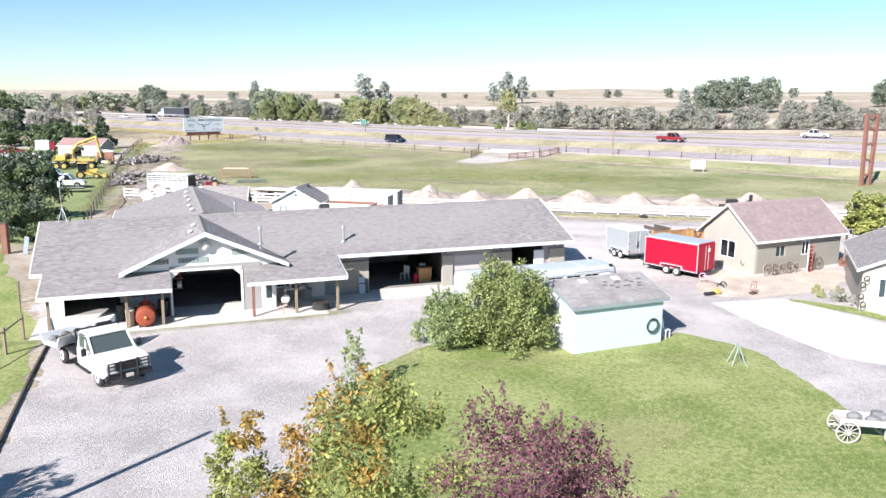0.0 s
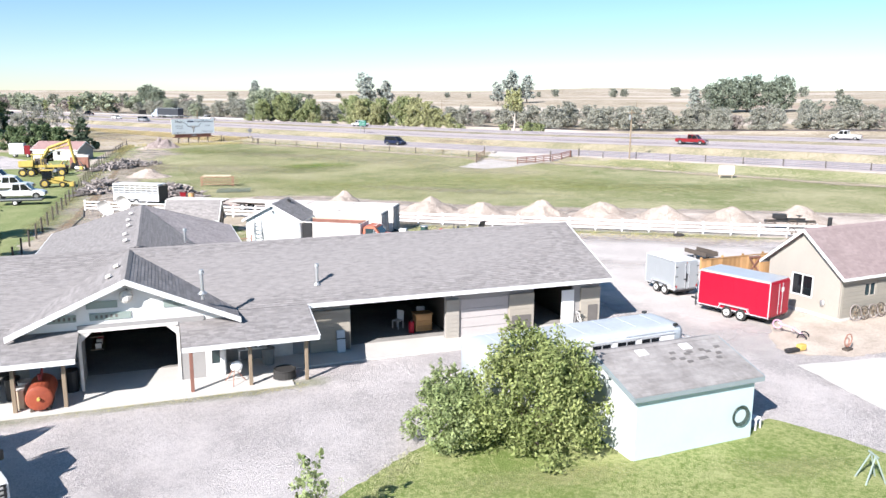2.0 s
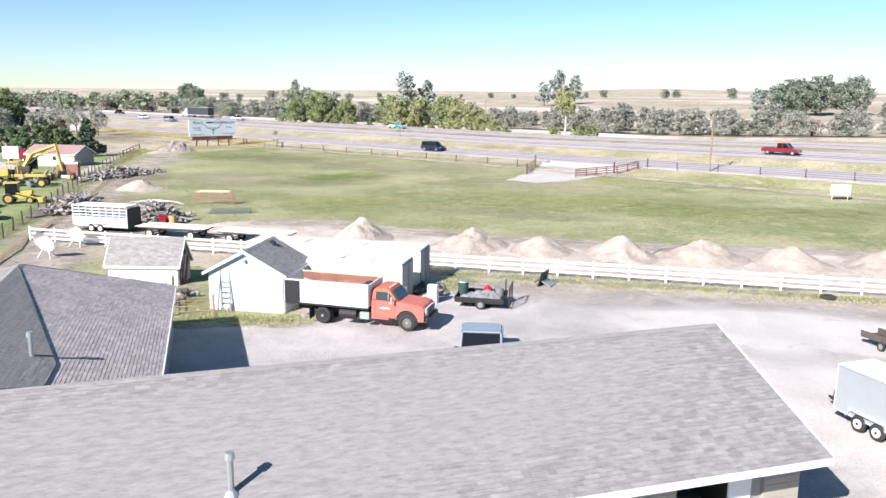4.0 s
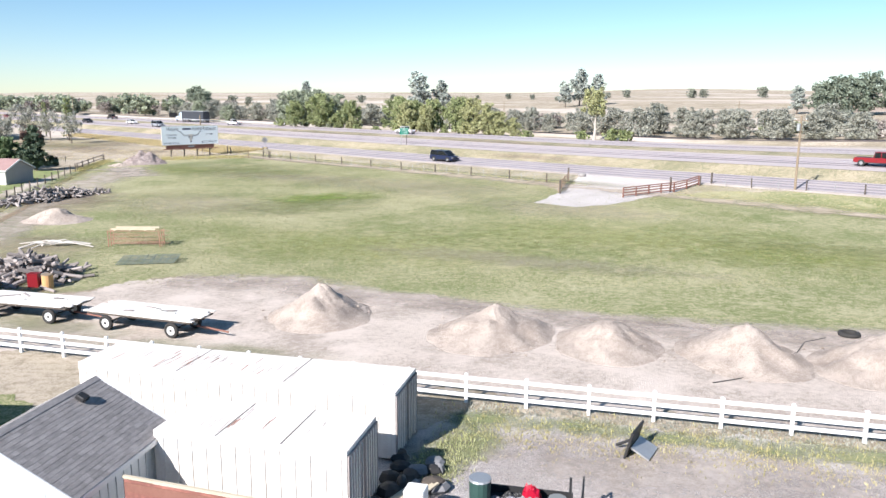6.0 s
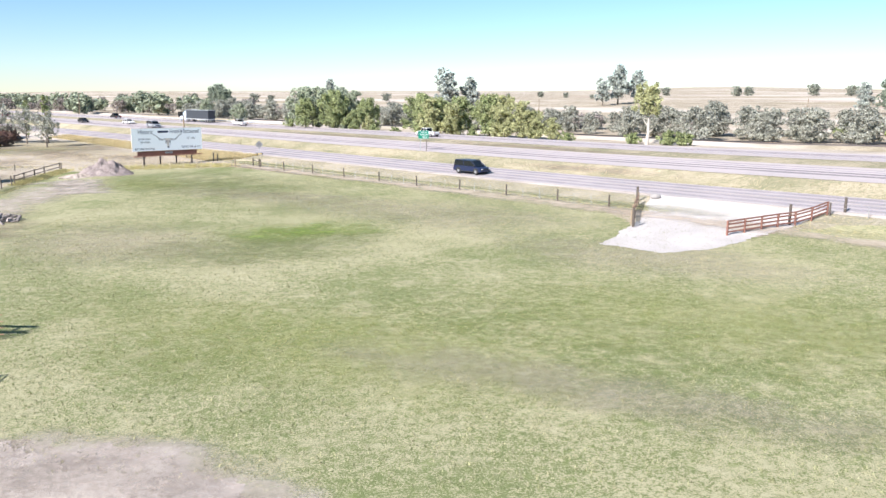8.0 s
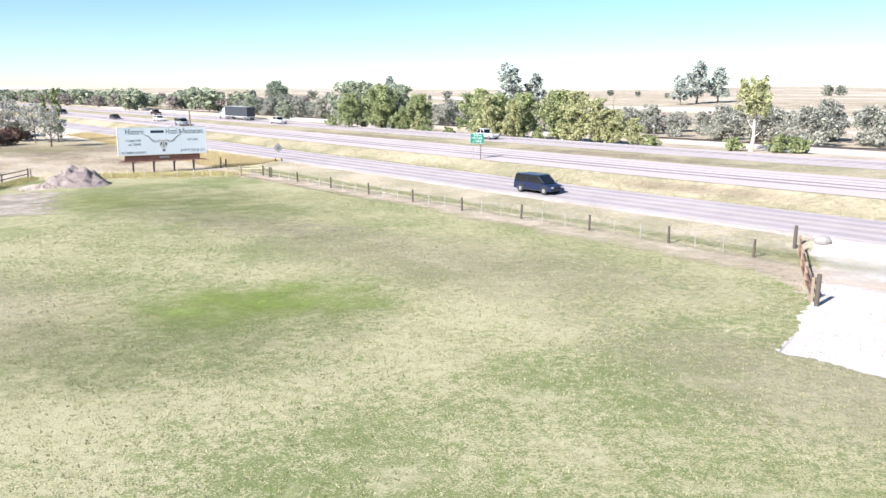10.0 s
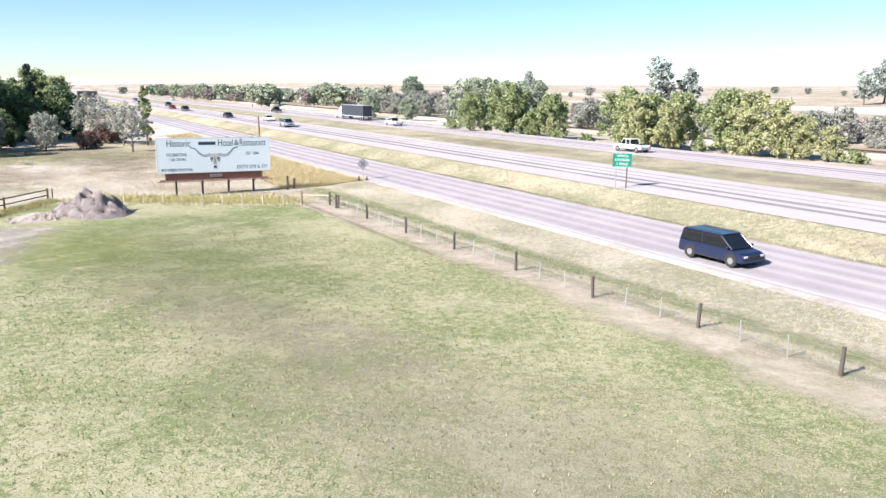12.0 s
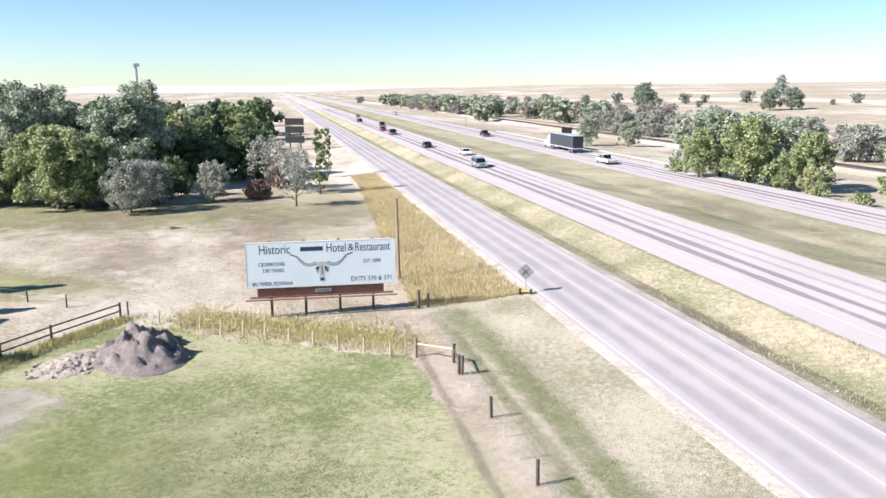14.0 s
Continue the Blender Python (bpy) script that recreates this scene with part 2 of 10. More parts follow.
BB_SKY = mat("billboard_pale_blue", (0.85, 0.90, 0.94), (0.78, 0.84, 0.89), rough=0.7, scale=0.25, fine=5, bump=0.02, amount=0.8)
BB_INK = mat("navy_sign_ink", (0.045, 0.06, 0.11), (0.04, 0.05, 0.09), rough=0.7, bump=0)
TARP = mat("grey_tarp", (0.26, 0.26, 0.27), (0.16, 0.16, 0.17), rough=0.6, scale=2, fine=9, bump=0.3)
PILE = mat("gravel_heap", (0.545, 0.465, 0.41), (0.36, 0.30, 0.26), scale=0.8, fine=5, bump=1.0, amount=1.3, spec=0.05, grain=1.5, rise=0.08)
SOIL = mat("dark_soil_heap", (0.24, 0.195, 0.19), (0.46, 0.39, 0.37), scale=1.4, fine=4, bump=1.0, amount=1.0, spec=0.05, grain=2.2, rise=0.2)


def patchy(m, colour, scale, lo, hi, seed, most=1.0, stretch=(1, 1, 1), turn=0.0):
    """Lays wide irregular patches of another colour into a surface."""
    n, l = m.node_tree.nodes, m.node_tree.links
    b = n["Principled BSDF"]
    src = b.inputs["Base Color"].links[0].from_socket
    co, mp, nz, mr, mx = n.new("ShaderNodeTexCoord"), n.new("ShaderNodeMapping"), n.new("ShaderNodeTexNoise"), n.new("ShaderNodeMapRange"), n.new("ShaderNodeMix")
    mp.inputs["Scale"].default_value, mp.inputs["Rotation"].default_value, mp.inputs["Location"].default_value = stretch, (0, 0, turn), (seed * 37.0, seed * 11.0, 0)
    mp.vector_type = "TEXTURE" if turn else "POINT"
    nz.inputs["Scale"].default_value, nz.inputs["Detail"].default_value, nz.inputs["Roughness"].default_value = scale, 9, 0.66
    mr.inputs[1].default_value, mr.inputs[2].default_value, mr.inputs[4].default_value = lo, hi, most
    mx.data_type = "RGBA"; mx.inputs[7].default_value = (*colour, 1)
    l.new(co.outputs["Object"], mp.inputs[0]); l.new(mp.outputs[0], nz.inputs["Vector"]); l.new(nz.outputs["Fac"], mr.inputs[0])
    l.new(mr.outputs[0], mx.inputs[0]); l.new(src, mx.inputs[6]); l.new(mx.outputs[2], b.inputs["Base Color"])


ROAD_TURN = math.atan2(0.676, -0.737)
patchy(DRY, (0.60, 0.53, 0.47), 0.016, 0.50, 0.60, 1, 0.85, (3.0, 1.0, 1.0), ROAD_TURN)
patchy(DRY, (0.33, 0.285, 0.19), 0.02, 0.56, 0.64, 2, 0.75, (3.5, 1.0, 1.0), ROAD_TURN)
patchy(DRY, (0.37, 0.28, 0.235), 0.012, 0.58, 0.64, 3, 0.7, (4.0, 1.0, 1.0), ROAD_TURN)
patchy(FIELD, (0.44, 0.40, 0.27), 0.35, 0.54, 0.66, 4, 0.6)
patchy(FIELD, (0.17, 0.215, 0.075), 1.3, 0.56, 0.66, 5, 0.55)
patchy(LAWN, (0.42, 0.42, 0.21), 0.5, 0.55, 0.66, 6, 0.6)
patchy(LAWN, (0.17, 0.24, 0.07), 1.6, 0.57, 0.66, 7, 0.5)
patchy(GRAVEL, (0.64, 0.59, 0.575), 0.22, 0.5, 0.62, 8, 0.6)
patchy(GRAVEL, (0.37, 0.33, 0.315), 0.9, 0.60, 0.70, 9, 0.5)
patchy(DIRT, (0.64, 0.56, 0.505), 0.3, 0.48, 0.62, 10, 0.75)
LEAF_A = leafy("apple_leaf", (0.165, 0.21, 0.075), (0.33, 0.36, 0.155))
LEAF_Y = leafy("autumn_yellow_leaf", (0.35, 0.345, 0.11), (0.20, 0.25, 0.09))
LEAF_O = leafy("autumn_orange_leaf", (0.40, 0.20, 0.06), (0.30, 0.24, 0.07))
LEAF_P = leafy("purple_leaf", (0.085, 0.035, 0.05), (0.19, 0.085, 0.11), 0.2)
LEAF_G = leafy("cottonwood_leaf", (0.22, 0.265, 0.125), (0.36, 0.385, 0.21))
LEAF_YG = leafy("yellowgreen_leaf", (0.32, 0.33, 0.175), (0.44, 0.44, 0.255))
LEAF_S = leafy("silver_olive_leaf", (0.385, 0.385, 0.345), (0.27, 0.275, 0.225))
LEAF_D = leafy("dark_green_leaf", (0.10, 0.145, 0.075), (0.18, 0.225, 0.12))
LEAF_C = leafy("conifer_needle", (0.07, 0.10, 0.07), (0.12, 0.145, 0.10), 0.15)
LEAF_B = leafy("bluegreen_leaf", (0.26, 0.30, 0.21), (0.40, 0.425, 0.33))
STRAW = leafy("dry_straw", (0.56, 0.465, 0.28), (0.42, 0.35, 0.19), 0.25)
STRAWG = leafy("greenish_straw", (0.40, 0.37, 0.165), (0.45, 0.39, 0.21), 0.25)
STRAWM = leafy("pale_median_straw", (0.47, 0.405, 0.29), (0.33, 0.295, 0.19), 0.2)
PLAST = mat("grey_plastic", (0.22, 0.23, 0.23), (0.18, 0.19, 0.19), rough=0.5, bump=0)
HOSE = mat("pale_green_hose", (0.30, 0.36, 0.33), (0.24, 0.29, 0.27), rough=0.5, bump=0)
PINK = mat("faded_pink_plastic", (0.62, 0.36, 0.48), (0.5, 0.28, 0.38), rough=0.5, bump=0)
RVROOF = mat("rv_roof_sheet", (0.50, 0.54, 0.58), (0.38, 0.41, 0.44), rough=0.5, scale=0.6, fine=6, bump=0.05, amount=0.7)
RUSTROOF = mat("rust_streaked_white_roof", (0.82, 0.80, 0.78), (0.62, 0.55, 0.50), rough=0.6, scale=0.9, fine=9, bump=0.06, amount=0.55, stretch=(0.35, 2.2, 1))


# ---- building blocks ----
class Geo:
    """Collects vertices and faces of one mesh."""
    def __init__(self):
        self.v, self.f, self.pieces, self.laid = [], [], [], None

    def add(self, vs, fs):
        k = len(self.v)
        self.v += [tuple(p) for p in vs]
        self.f += [tuple(i + k for i in q) for q in fs]
        return self

    def box(self, c, s, rz=0.0, ry=0.0, rx=0.0, ch=0.0):
        """A box of centre c and size s; ch cuts its edges."""
        hx, hy, hz = s[0] / 2, s[1] / 2, s[2] / 2
        m = pose(c[0], c[1], c[2], rx, ry, rz)
        if not ch:
            p = [(x, y, z) for z in (-hz, hz) for x, y in ((-hx, -hy), (hx, -hy), (hx, hy), (-hx, hy))]
            f = [(3, 2, 1, 0), (4, 5, 6, 7), (0, 1, 5, 4), (1, 2, 6, 5), (2, 3, 7, 6), (3, 0, 4, 7)]
        else:
            p, f = [], []
            ring = lambda x, y, z: [(-x + ch, -y, z), (x - ch, -y, z), (x, -y + ch, z), (x, y - ch, z), (x - ch, y, z), (-x + ch, y, z), (-x, y - ch, z), (-x, -y + ch, z)]
            for z, q in ((-hz, ch), (-hz + ch, 0), (hz - ch, 0), (hz, ch)):
                p += ring(hx - q * 0.8, hy - q * 0.8, z)
            f.append(tuple(range(7, -1, -1))); f.append(tuple(range(24, 32)))
            for k in range(3):
                for i in range(8):
                    j = (i + 1) % 8
                    f.append((k * 8 + i, k * 8 + j, k * 8 + 8 + j, k * 8 + 8 + i))
        return self.add([m @ Vector(q) for q in p], f)

    def tube(self, a, b, r0, r1=None, seg=8, cap=True):
        a, b = Vector(a), Vector(b)
        r1 = r0 if r1 is None else r1
        q = (b - a).to_track_quat("Z", "Y").to_matrix()
        vs = []
        for p, r in ((a, r0), (b, r1)):
            for i in range(seg):
                w = 2 * math.pi * i / seg
                vs.append(p + q @ Vector((r * math.cos(w), r * math.sin(w), 0)))
        fs = [(i, (i + 1) % seg, seg + (i + 1) % seg, seg + i) for i in range(seg)]
        if cap:
            fs += [tuple(range(seg - 1, -1, -1)), tuple(range(seg, 2 * seg))]
        return self.add(vs, fs)

    def pipe(self, pts, r, seg=6):
        """One unbroken round bar through pts."""
        pts = [Vector(p) for p in pts]
        vs, fs, n = [], [], len(pts)
        for k, p in enumerate(pts):
            q = (pts[min(n - 1, k + 1)] - pts[max(0, k - 1)]).to_track_quat("Z", "Y").to_matrix()
            vs += [p + q @ Vector((r * math.cos(2 * math.pi * i / seg), r * math.sin(2 * math.pi * i / seg), 0)) for i in range(seg)]
            if k:
                o = (k - 1) * seg
                fs += [(o + i, o + (i + 1) % seg, o + seg + (i + 1) % seg, o + seg + i) for i in range(seg)]
        fs += [tuple(range(seg - 1, -1, -1)), tuple(range((n - 1) * seg, n * seg))]
        return self.add(vs, fs)

    def prism(self, poly, axis, a, b):
        """poly in the plane across axis ('x': (y, z), 'y': (x, z), 'z': (x, y)), drawn out from a to b."""
        put = {"x": lambda p, k: (k, p[0], p[1]), "y": lambda p, k: (p[0], k, p[1]), "z": lambda p, k: (p[0], p[1], k)}[axis]
        n = len(poly)
        vs = [put(p, a) for p in poly] + [put(p, b) for p in poly]
        fs = [tuple(range(n)), tuple(range(2 * n - 1, n - 1, -1))] + [(i, n + i, n + (i + 1) % n, (i + 1) % n) for i in range(n)]
        return self.add(vs, fs)

    def ball(self, c, r, seg=10, rings=6, lo=-1.0):
        vs, fs = [], []
        for k in range(rings + 1):
            ph = math.pi * k / rings - math.pi / 2
            z = max(math.sin(ph), lo)
            for i in range(seg):
                w = 2 * math.pi * i / seg
                vs.append((c[0] + r[0] * math.cos(ph) * math.cos(w), c[1] + r[1] * math.cos(ph) * math.sin(w), c[2] + r[2] * z))
        for k in range(rings):
            for i in range(seg):
                j = (i + 1) % seg
                fs.append((k * seg + i, k * seg + j, (k + 1) * seg + j, (k + 1) * seg + i))
        return self.add(vs, fs)

    def ring(self, c, R, r, axis="z", seg=20, sub=6):
        vs, fs = [], []
        for i in range(seg):
            w = 2 * math.pi * i / seg
            for j in range(sub):
                u = 2 * math.pi * j / sub
                x, y, z = (R + r * math.cos(u)) * math.cos(w), (R + r * math.cos(u)) * math.sin(w), r * math.sin(u)
                p = {"z": (x, y, z), "y": (x, z, y), "x": (z, x, y)}[axis]
                vs.append((c[0] + p[0], c[1] + p[1], c[2] + p[2]))
        for i in range(seg):
            for j in range(sub):
                a, b = i * sub + j, i * sub + (j + 1) % sub
                a2, b2 = ((i + 1) % seg) * sub + j, ((i + 1) % seg) * sub + (j + 1) % sub
                fs.append((a, a2, b2, b))
        return self.add(vs, fs)

    def mesh(self, name, material, smooth=False):
        me = bpy.data.meshes.new(name)
        me.from_pydata(self.v, [], self.f)
        me.materials.append(material)
        bm = bmesh.new(); bm.from_mesh(me)
        if len(self.f) < 4000:
            bmesh.ops.recalc_face_normals(bm, faces=bm.faces)
        bm.to_mesh(me); bm.free()
        if smooth:
            me.shade_smooth()
        return me


def part(name, geo, material, parent, label="", smooth=False):
    ob = new(name, geo.mesh(name, material, smooth))
    ob.parent = parent
    for vs, fs in geo.pieces:                      # shingles laid one by one
        me = bpy.data.meshes.new("shingle")
        me.from_pydata(vs, [], fs)
        me.materials.append(material)
        o = new("shingle", me); o.parent = ob
    if geo.laid:
        o = new("roofing", geo.laid.mesh("roofing", material)); o.parent = ob
        tagged(o, kind="stuff")
    return tagged(ob, label)


def thing(name, label, category, m=None, group="", kind=""):
    ob = new(name)
    ob.empty_display_size = 0.2
    ob.matrix_basis = m or Matrix()
    return tagged(ob, label, category, group, kind)


def single(name, geo, material, label, category, m=None, group="", kind="", smooth=False):
    ob = new(name, geo.mesh(name, material, smooth))
    ob.matrix_basis = m or Matrix()
    return tagged(ob, label, category, group, kind)


# ---- ground: the land rises a little towards the highway and on to the hills ----
RD = (-0.737, 0.676)                      # along the roads
RN = (0.676, 0.737)                       # across them
KNOTS = [(-3000, 0), (40, 0), (64, 0.25), (92, 0.78), (96, 1.2), (104, 1.85), (107, 1.5), (110, 2.75), (122, 3.35), (130, 2.3), (138, 2.85),
         (150, 3.1), (156, 2.0), (168, 1.5), (186, 1.3), (189, 2.0), (195, 2.0), (199, 1.2), (240, 1.5), (330, 4.5), (480, 10), (800, 16), (1400, 24), (2200, 28), (4000, 30)]


def across(x, y):
    return x * RN[0] + y * RN[1]


ALONG = (-60, -30, -15, 0, 8, 16, 24, 32, 40, 48, 56, 64, 72, 80, 90)


def gz(x, y):
    """Height of the land; beyond the field it climbs a little towards the near end of the roads."""
    d = across(x, y)
    z = float(np.interp(d, [k[0] for k in KNOTS], [k[1] for k in KNOTS]))
    if d > 92:
        a = x * RD[0] + y * RD[1]
        z += float(np.interp(a, (-60, -15, 8, 32, 64, 90), (1.45, 1.4, 1.25, 0.95, 0.3, 0))) * float(np.interp(d, (92, 97, 110, 150, 186, 195, 330, 800), (0, 0.4, 0.5, 0.9, 1.9, 2.2, 2.2, 0)))
    if d > 300:
        z += (d - 300) * 0.012 * noise.noise((x * 0.0022, y * 0.0022, 0.4))
    return z


def at_road(a, d, dz=0.0):
    """The place a metres along the roads and d metres across them."""
    x, y = a * RD[0] + d * RN[0], a * RD[1] + d * RN[1]
    return (x, y, gz(x, y) + dz)


def ragged(poly, step=1.2, wobble=0.35, freq=0.35):
    out = []
    for i, p in enumerate(poly):
        q = poly[(i + 1) % len(poly)]
        L = math.dist(p, q)
        n = max(1, int(L / step))
        nx, ny = -(q[1] - p[1]) / max(L, 1e-6), (q[0] - p[0]) / max(L, 1e-6)
        for k in range(n):
            u = k / n
            x, y = p[0] + (q[0] - p[0]) * u, p[1] + (q[1] - p[1]) * u
            w = wobble * (noise.noise((x * freq, y * freq, 3.1)) + 0.5 * noise.noise((x * freq * 3.3, y * freq * 3.3, 7.7)) + 0.4 * noise.noise((x * freq * 9, y * freq * 9, 1.7)) + 0.3 * noise.noise((x * 4.1, y * 4.1, 5.7)))
            out.append((x + nx * w, y + ny * w))
    return out


def along(x, y):
    return x * RD[0] + y * RD[1]


def clip(poly, lo, hi, of=across):
    for lim, sgn in ((lo, 1), (hi, -1)):
        out = []
        for i, p in enumerate(poly):
            q = poly[(i + 1) % len(poly)]
            dp, dq = sgn * (of(*p) - lim), sgn * (of(*q) - lim)
            if dp >= 0:
                out.append(p)
            if dp * dq < 0:
                u = dp / (dp - dq)
                out.append((p[0] + (q[0] - p[0]) * u, p[1] + (q[1] - p[1]) * u))
        poly = out
        if len(poly) < 3:
            return []
    return poly


def sheet(name, poly, dz, material, label, category="ground", wobble=0.35, step=1.2, freq=0.35):
    """A layer of ground laid dz over the land inside poly."""
    g = Geo()
    pts = ragged(poly, step * 0.25, wobble, freq) if wobble else poly
    for (lo, _), (hi, _) in zip(KNOTS, KNOTS[1:]):
        c0 = clip(pts, lo, hi)
        if not c0:
            continue
        cuts = [-1e5, *ALONG, 1e5] if lo >= 92 else [-1e5, 1e5]
        for u, v in zip(cuts, cuts[1:]):
            c = clip(c0, u, v, along) if len(cuts) > 2 else c0
            if not c:
                continue
            g.add([(x, y, gz(x, y) + dz) for x, y in c], [tuple(range(len(c)))])
    return single(name, g, material, label, category, kind="structure")


def band(name, a0, a1, d0, d1, dz, material, label, category="road"):
    return sheet(name, [at_road(a, d)[:2] for a, d in ((a0, d0), (a1, d0), (a1, d1), (a0, d1))], dz, material, label, category, wobble=0)


def soft(m, most=0.85, freq=0.45, bias=0.0):
    """The same surface, thinning out in blotches where the sheet's fade value falls to nought."""
    s = m.copy()
    s.name = m.name + "_soft"
    n, l = s.node_tree.nodes, s.node_tree.links
    at = n.new("ShaderNodeAttribute"); at.attribute_name = "fade"
    nz = n.new("ShaderNodeTexNoise"); nz.inputs["Scale"].default_value, nz.inputs["Detail"].default_value = freq, 12
    nz.inputs["Roughness"].default_value = 0.68
    co = n.new("ShaderNodeTexCoord"); l.new(co.outputs["Object"], nz.inputs["Vector"])
    ad = n.new("ShaderNodeMath"); ad.operation = "MULTIPLY_ADD"; ad.inputs[1].default_value = 2.2
    l.new(nz.outputs["Fac"], ad.inputs[0]); l.new(at.outputs["Fac"], ad.inputs[2])
    mr = n.new("ShaderNodeMapRange"); mr.inputs[1].default_value, mr.inputs[2].default_value = 1.22 - bias, 2.3 - bias
    mr.inputs[4].default_value = most
    l.new(ad.outputs[0], mr.inputs[0])
    gt = n.new("ShaderNodeMath"); gt.operation = "MULTIPLY"
    f2 = n.new("ShaderNodeMapRange"); f2.inputs[2].default_value = 0.5
    l.new(at.outputs["Fac"], f2.inputs[0]); l.new(f2.outputs[0], gt.inputs[0]); l.new(mr.outputs[0], gt.inputs[1])
    tr, mx = n.new("ShaderNodeBsdfTransparent"), n.new("ShaderNodeMixShader")
    l.new(gt.outputs[0], mx.inputs[0]); l.new(tr.outputs[0], mx.inputs[1]); l.new(n["Principled BSDF"].outputs[0], mx.inputs[2])
    l.new(mx.outputs[0], n["Material Output"].inputs[0])
    return s


def faded(name, vs, fs, fade, material, label):
    me = bpy.data.meshes.new(name)
    me.from_pydata(vs, [], fs)
    me.attributes.new("fade", "FLOAT", "POINT").data.foreach_set("value", fade)
    me.materials.append(material)
    return tagged(new(name, me), label, "ground", kind="structure")


def blob(name, c, r, dz, material, label, rz=0.0, seg=40):
    """A soft-edged patch of ground: centre, half sizes."""
    vs, fade, fs = [(c[0], c[1], gz(*c) + dz)], [1.0], []
    for k, fr in enumerate((0.3, 0.65, 1.25)):
        for i in range(seg):
            w = 2 * math.pi * i / seg
            q = fr * (1 + 0.25 * noise.noise((c[0] + math.cos(w) * 1.3, c[1] + math.sin(w) * 1.3, 2.2)))
            u, v = r[0] * q * math.cos(w), r[1] * q * math.sin(w)
            x, y = c[0] + u * math.cos(rz) - v * math.sin(rz), c[1] + u * math.sin(rz) + v * math.cos(rz)
            vs.append((x, y, gz(x, y) + dz)); fade.append((0.78, 0.48, 0.0)[k])
    for i in range(seg):
        j = (i + 1) % seg
        fs.append((0, 1 + i, 1 + j))
        for k in range(2):
            fs.append((1 + k * seg + i, 1 + (k + 1) * seg + i, 1 + (k + 1) * seg + j, 1 + k * seg + j))
    return faded(name, vs, fs, fade, material, label)


def ribbon(name, pts, half, dz, material, label, step=1.0):
    """A soft-edged strip of ground along pts."""
    line = []
    for p, q in zip(pts, pts[1:]):
        n = max(1, int(math.dist(p, q) / step))
        line += [(p[0] + (q[0] - p[0]) * k / n, p[1] + (q[1] - p[1]) * k / n) for k in range(n)]
    line.append(pts[-1])
    vs, fade, fs = [], [], []
    for i, p in enumerate(line):
        a, b = line[max(0, i - 1)], line[min(len(line) - 1, i + 1)]
        L = math.dist(a, b)
        nx, ny = -(b[1] - a[1]) / L, (b[0] - a[0]) / L
        h = half * (1 + 0.5 * noise.noise((p[0] * 0.2, p[1] * 0.2, 9.1)))
        o = half * 0.35 * noise.noise((p[0] * 0.12, p[1] * 0.12, 4.4))
        end = 0.0 if i in (0, len(line) - 1) else 1.0
        for u, f in ((-1.5, 0.0), (-0.35, 0.8), (0.35, 0.8), (1.5, 0.0)):
            x, y = p[0] + nx * (h * u + o), p[1] + ny * (h * u + o)
            vs.append((x, y, gz(x, y) + dz)); fade.append(f * end)
        if i:
            k = 4 * (i - 1)
            fs += [(k + j, k + j + 1, k + j + 5, k + j + 4) for j in range(3)]
    return faded(name, vs, fs, fade, material, label)


def make_ground():
    g = Geo()
    rows = [k[0] for k in KNOTS]
    rows = sorted(set(rows + [-1500, -700, -300, -100, 0, 215, 270, 1000, 1200, *range(360, 900, 60)]))
    cols = [-4000, -2000, -1000, -500, -250, -100, *ALONG, *range(120, 1000, 60), 1200, 1400, 2200, 4000]
    for d in rows:
        for a in cols:
            x, y = a * RD[0] + d * RN[0], a * RD[1] + d * RN[1]
            g.v.append((x, y, gz(x, y)))
    n = len(cols)
    for i in range(len(rows) - 1):
        for j in range(n - 1):
            g.f.append((i * n + j, i * n + j + 1, (i + 1) * n + j + 1, (i + 1) * n + j))
    single("ground", g, DRY, "dry tan grassland rising to low hills", "ground", kind="structure")


make_ground()
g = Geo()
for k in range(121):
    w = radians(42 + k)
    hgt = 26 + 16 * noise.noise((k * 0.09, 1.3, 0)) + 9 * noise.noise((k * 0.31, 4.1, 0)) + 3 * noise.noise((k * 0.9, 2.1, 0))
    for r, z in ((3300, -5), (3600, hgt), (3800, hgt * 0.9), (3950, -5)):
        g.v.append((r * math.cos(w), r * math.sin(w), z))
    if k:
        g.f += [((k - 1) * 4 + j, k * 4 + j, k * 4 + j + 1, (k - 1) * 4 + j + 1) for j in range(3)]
# hillside colour lightened in place of haze over the distance
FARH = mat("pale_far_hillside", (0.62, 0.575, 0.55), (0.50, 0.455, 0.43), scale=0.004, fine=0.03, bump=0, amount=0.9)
single("far_hills", g, FARH, "low hills along the horizon, coloured pale for haze", "hills", kind="structure")

# ---- sheets of ground, roads ----
sheet("field", [(-34, 28), (-42, 57), (-54, 100), (-61, 134), (-62.5, 144.5), (-52, 146.6), (-39.4, 150.2), (-24, 139), (-8, 125), (3, 116.6), (12, 108), (13.4, 97),
                (20.4, 92.6), (31, 98), (41, 93.5), (70, 66), (130, 12), (130, 6), (75, 31), (28, 42), (22.8, 42), (11, 44.4), (3.5, 47), (-1, 49.6), (-7, 51), (-10.5, 54),
                (-19, 54.3), (-24, 50), (-28, 46)], 0.012, FIELD, "mown green and straw-coloured grass field", wobble=0.9, step=2.0, freq=0.2)
sheet("verge", [at_road(a, d)[:2] for a, d in ((-160, 88.6), (20, 88.4), (142, 87.2), (148, 97), (-160, 97))], 0.010, VERGE, "rough straw and green roadside grass", wobble=0.5)
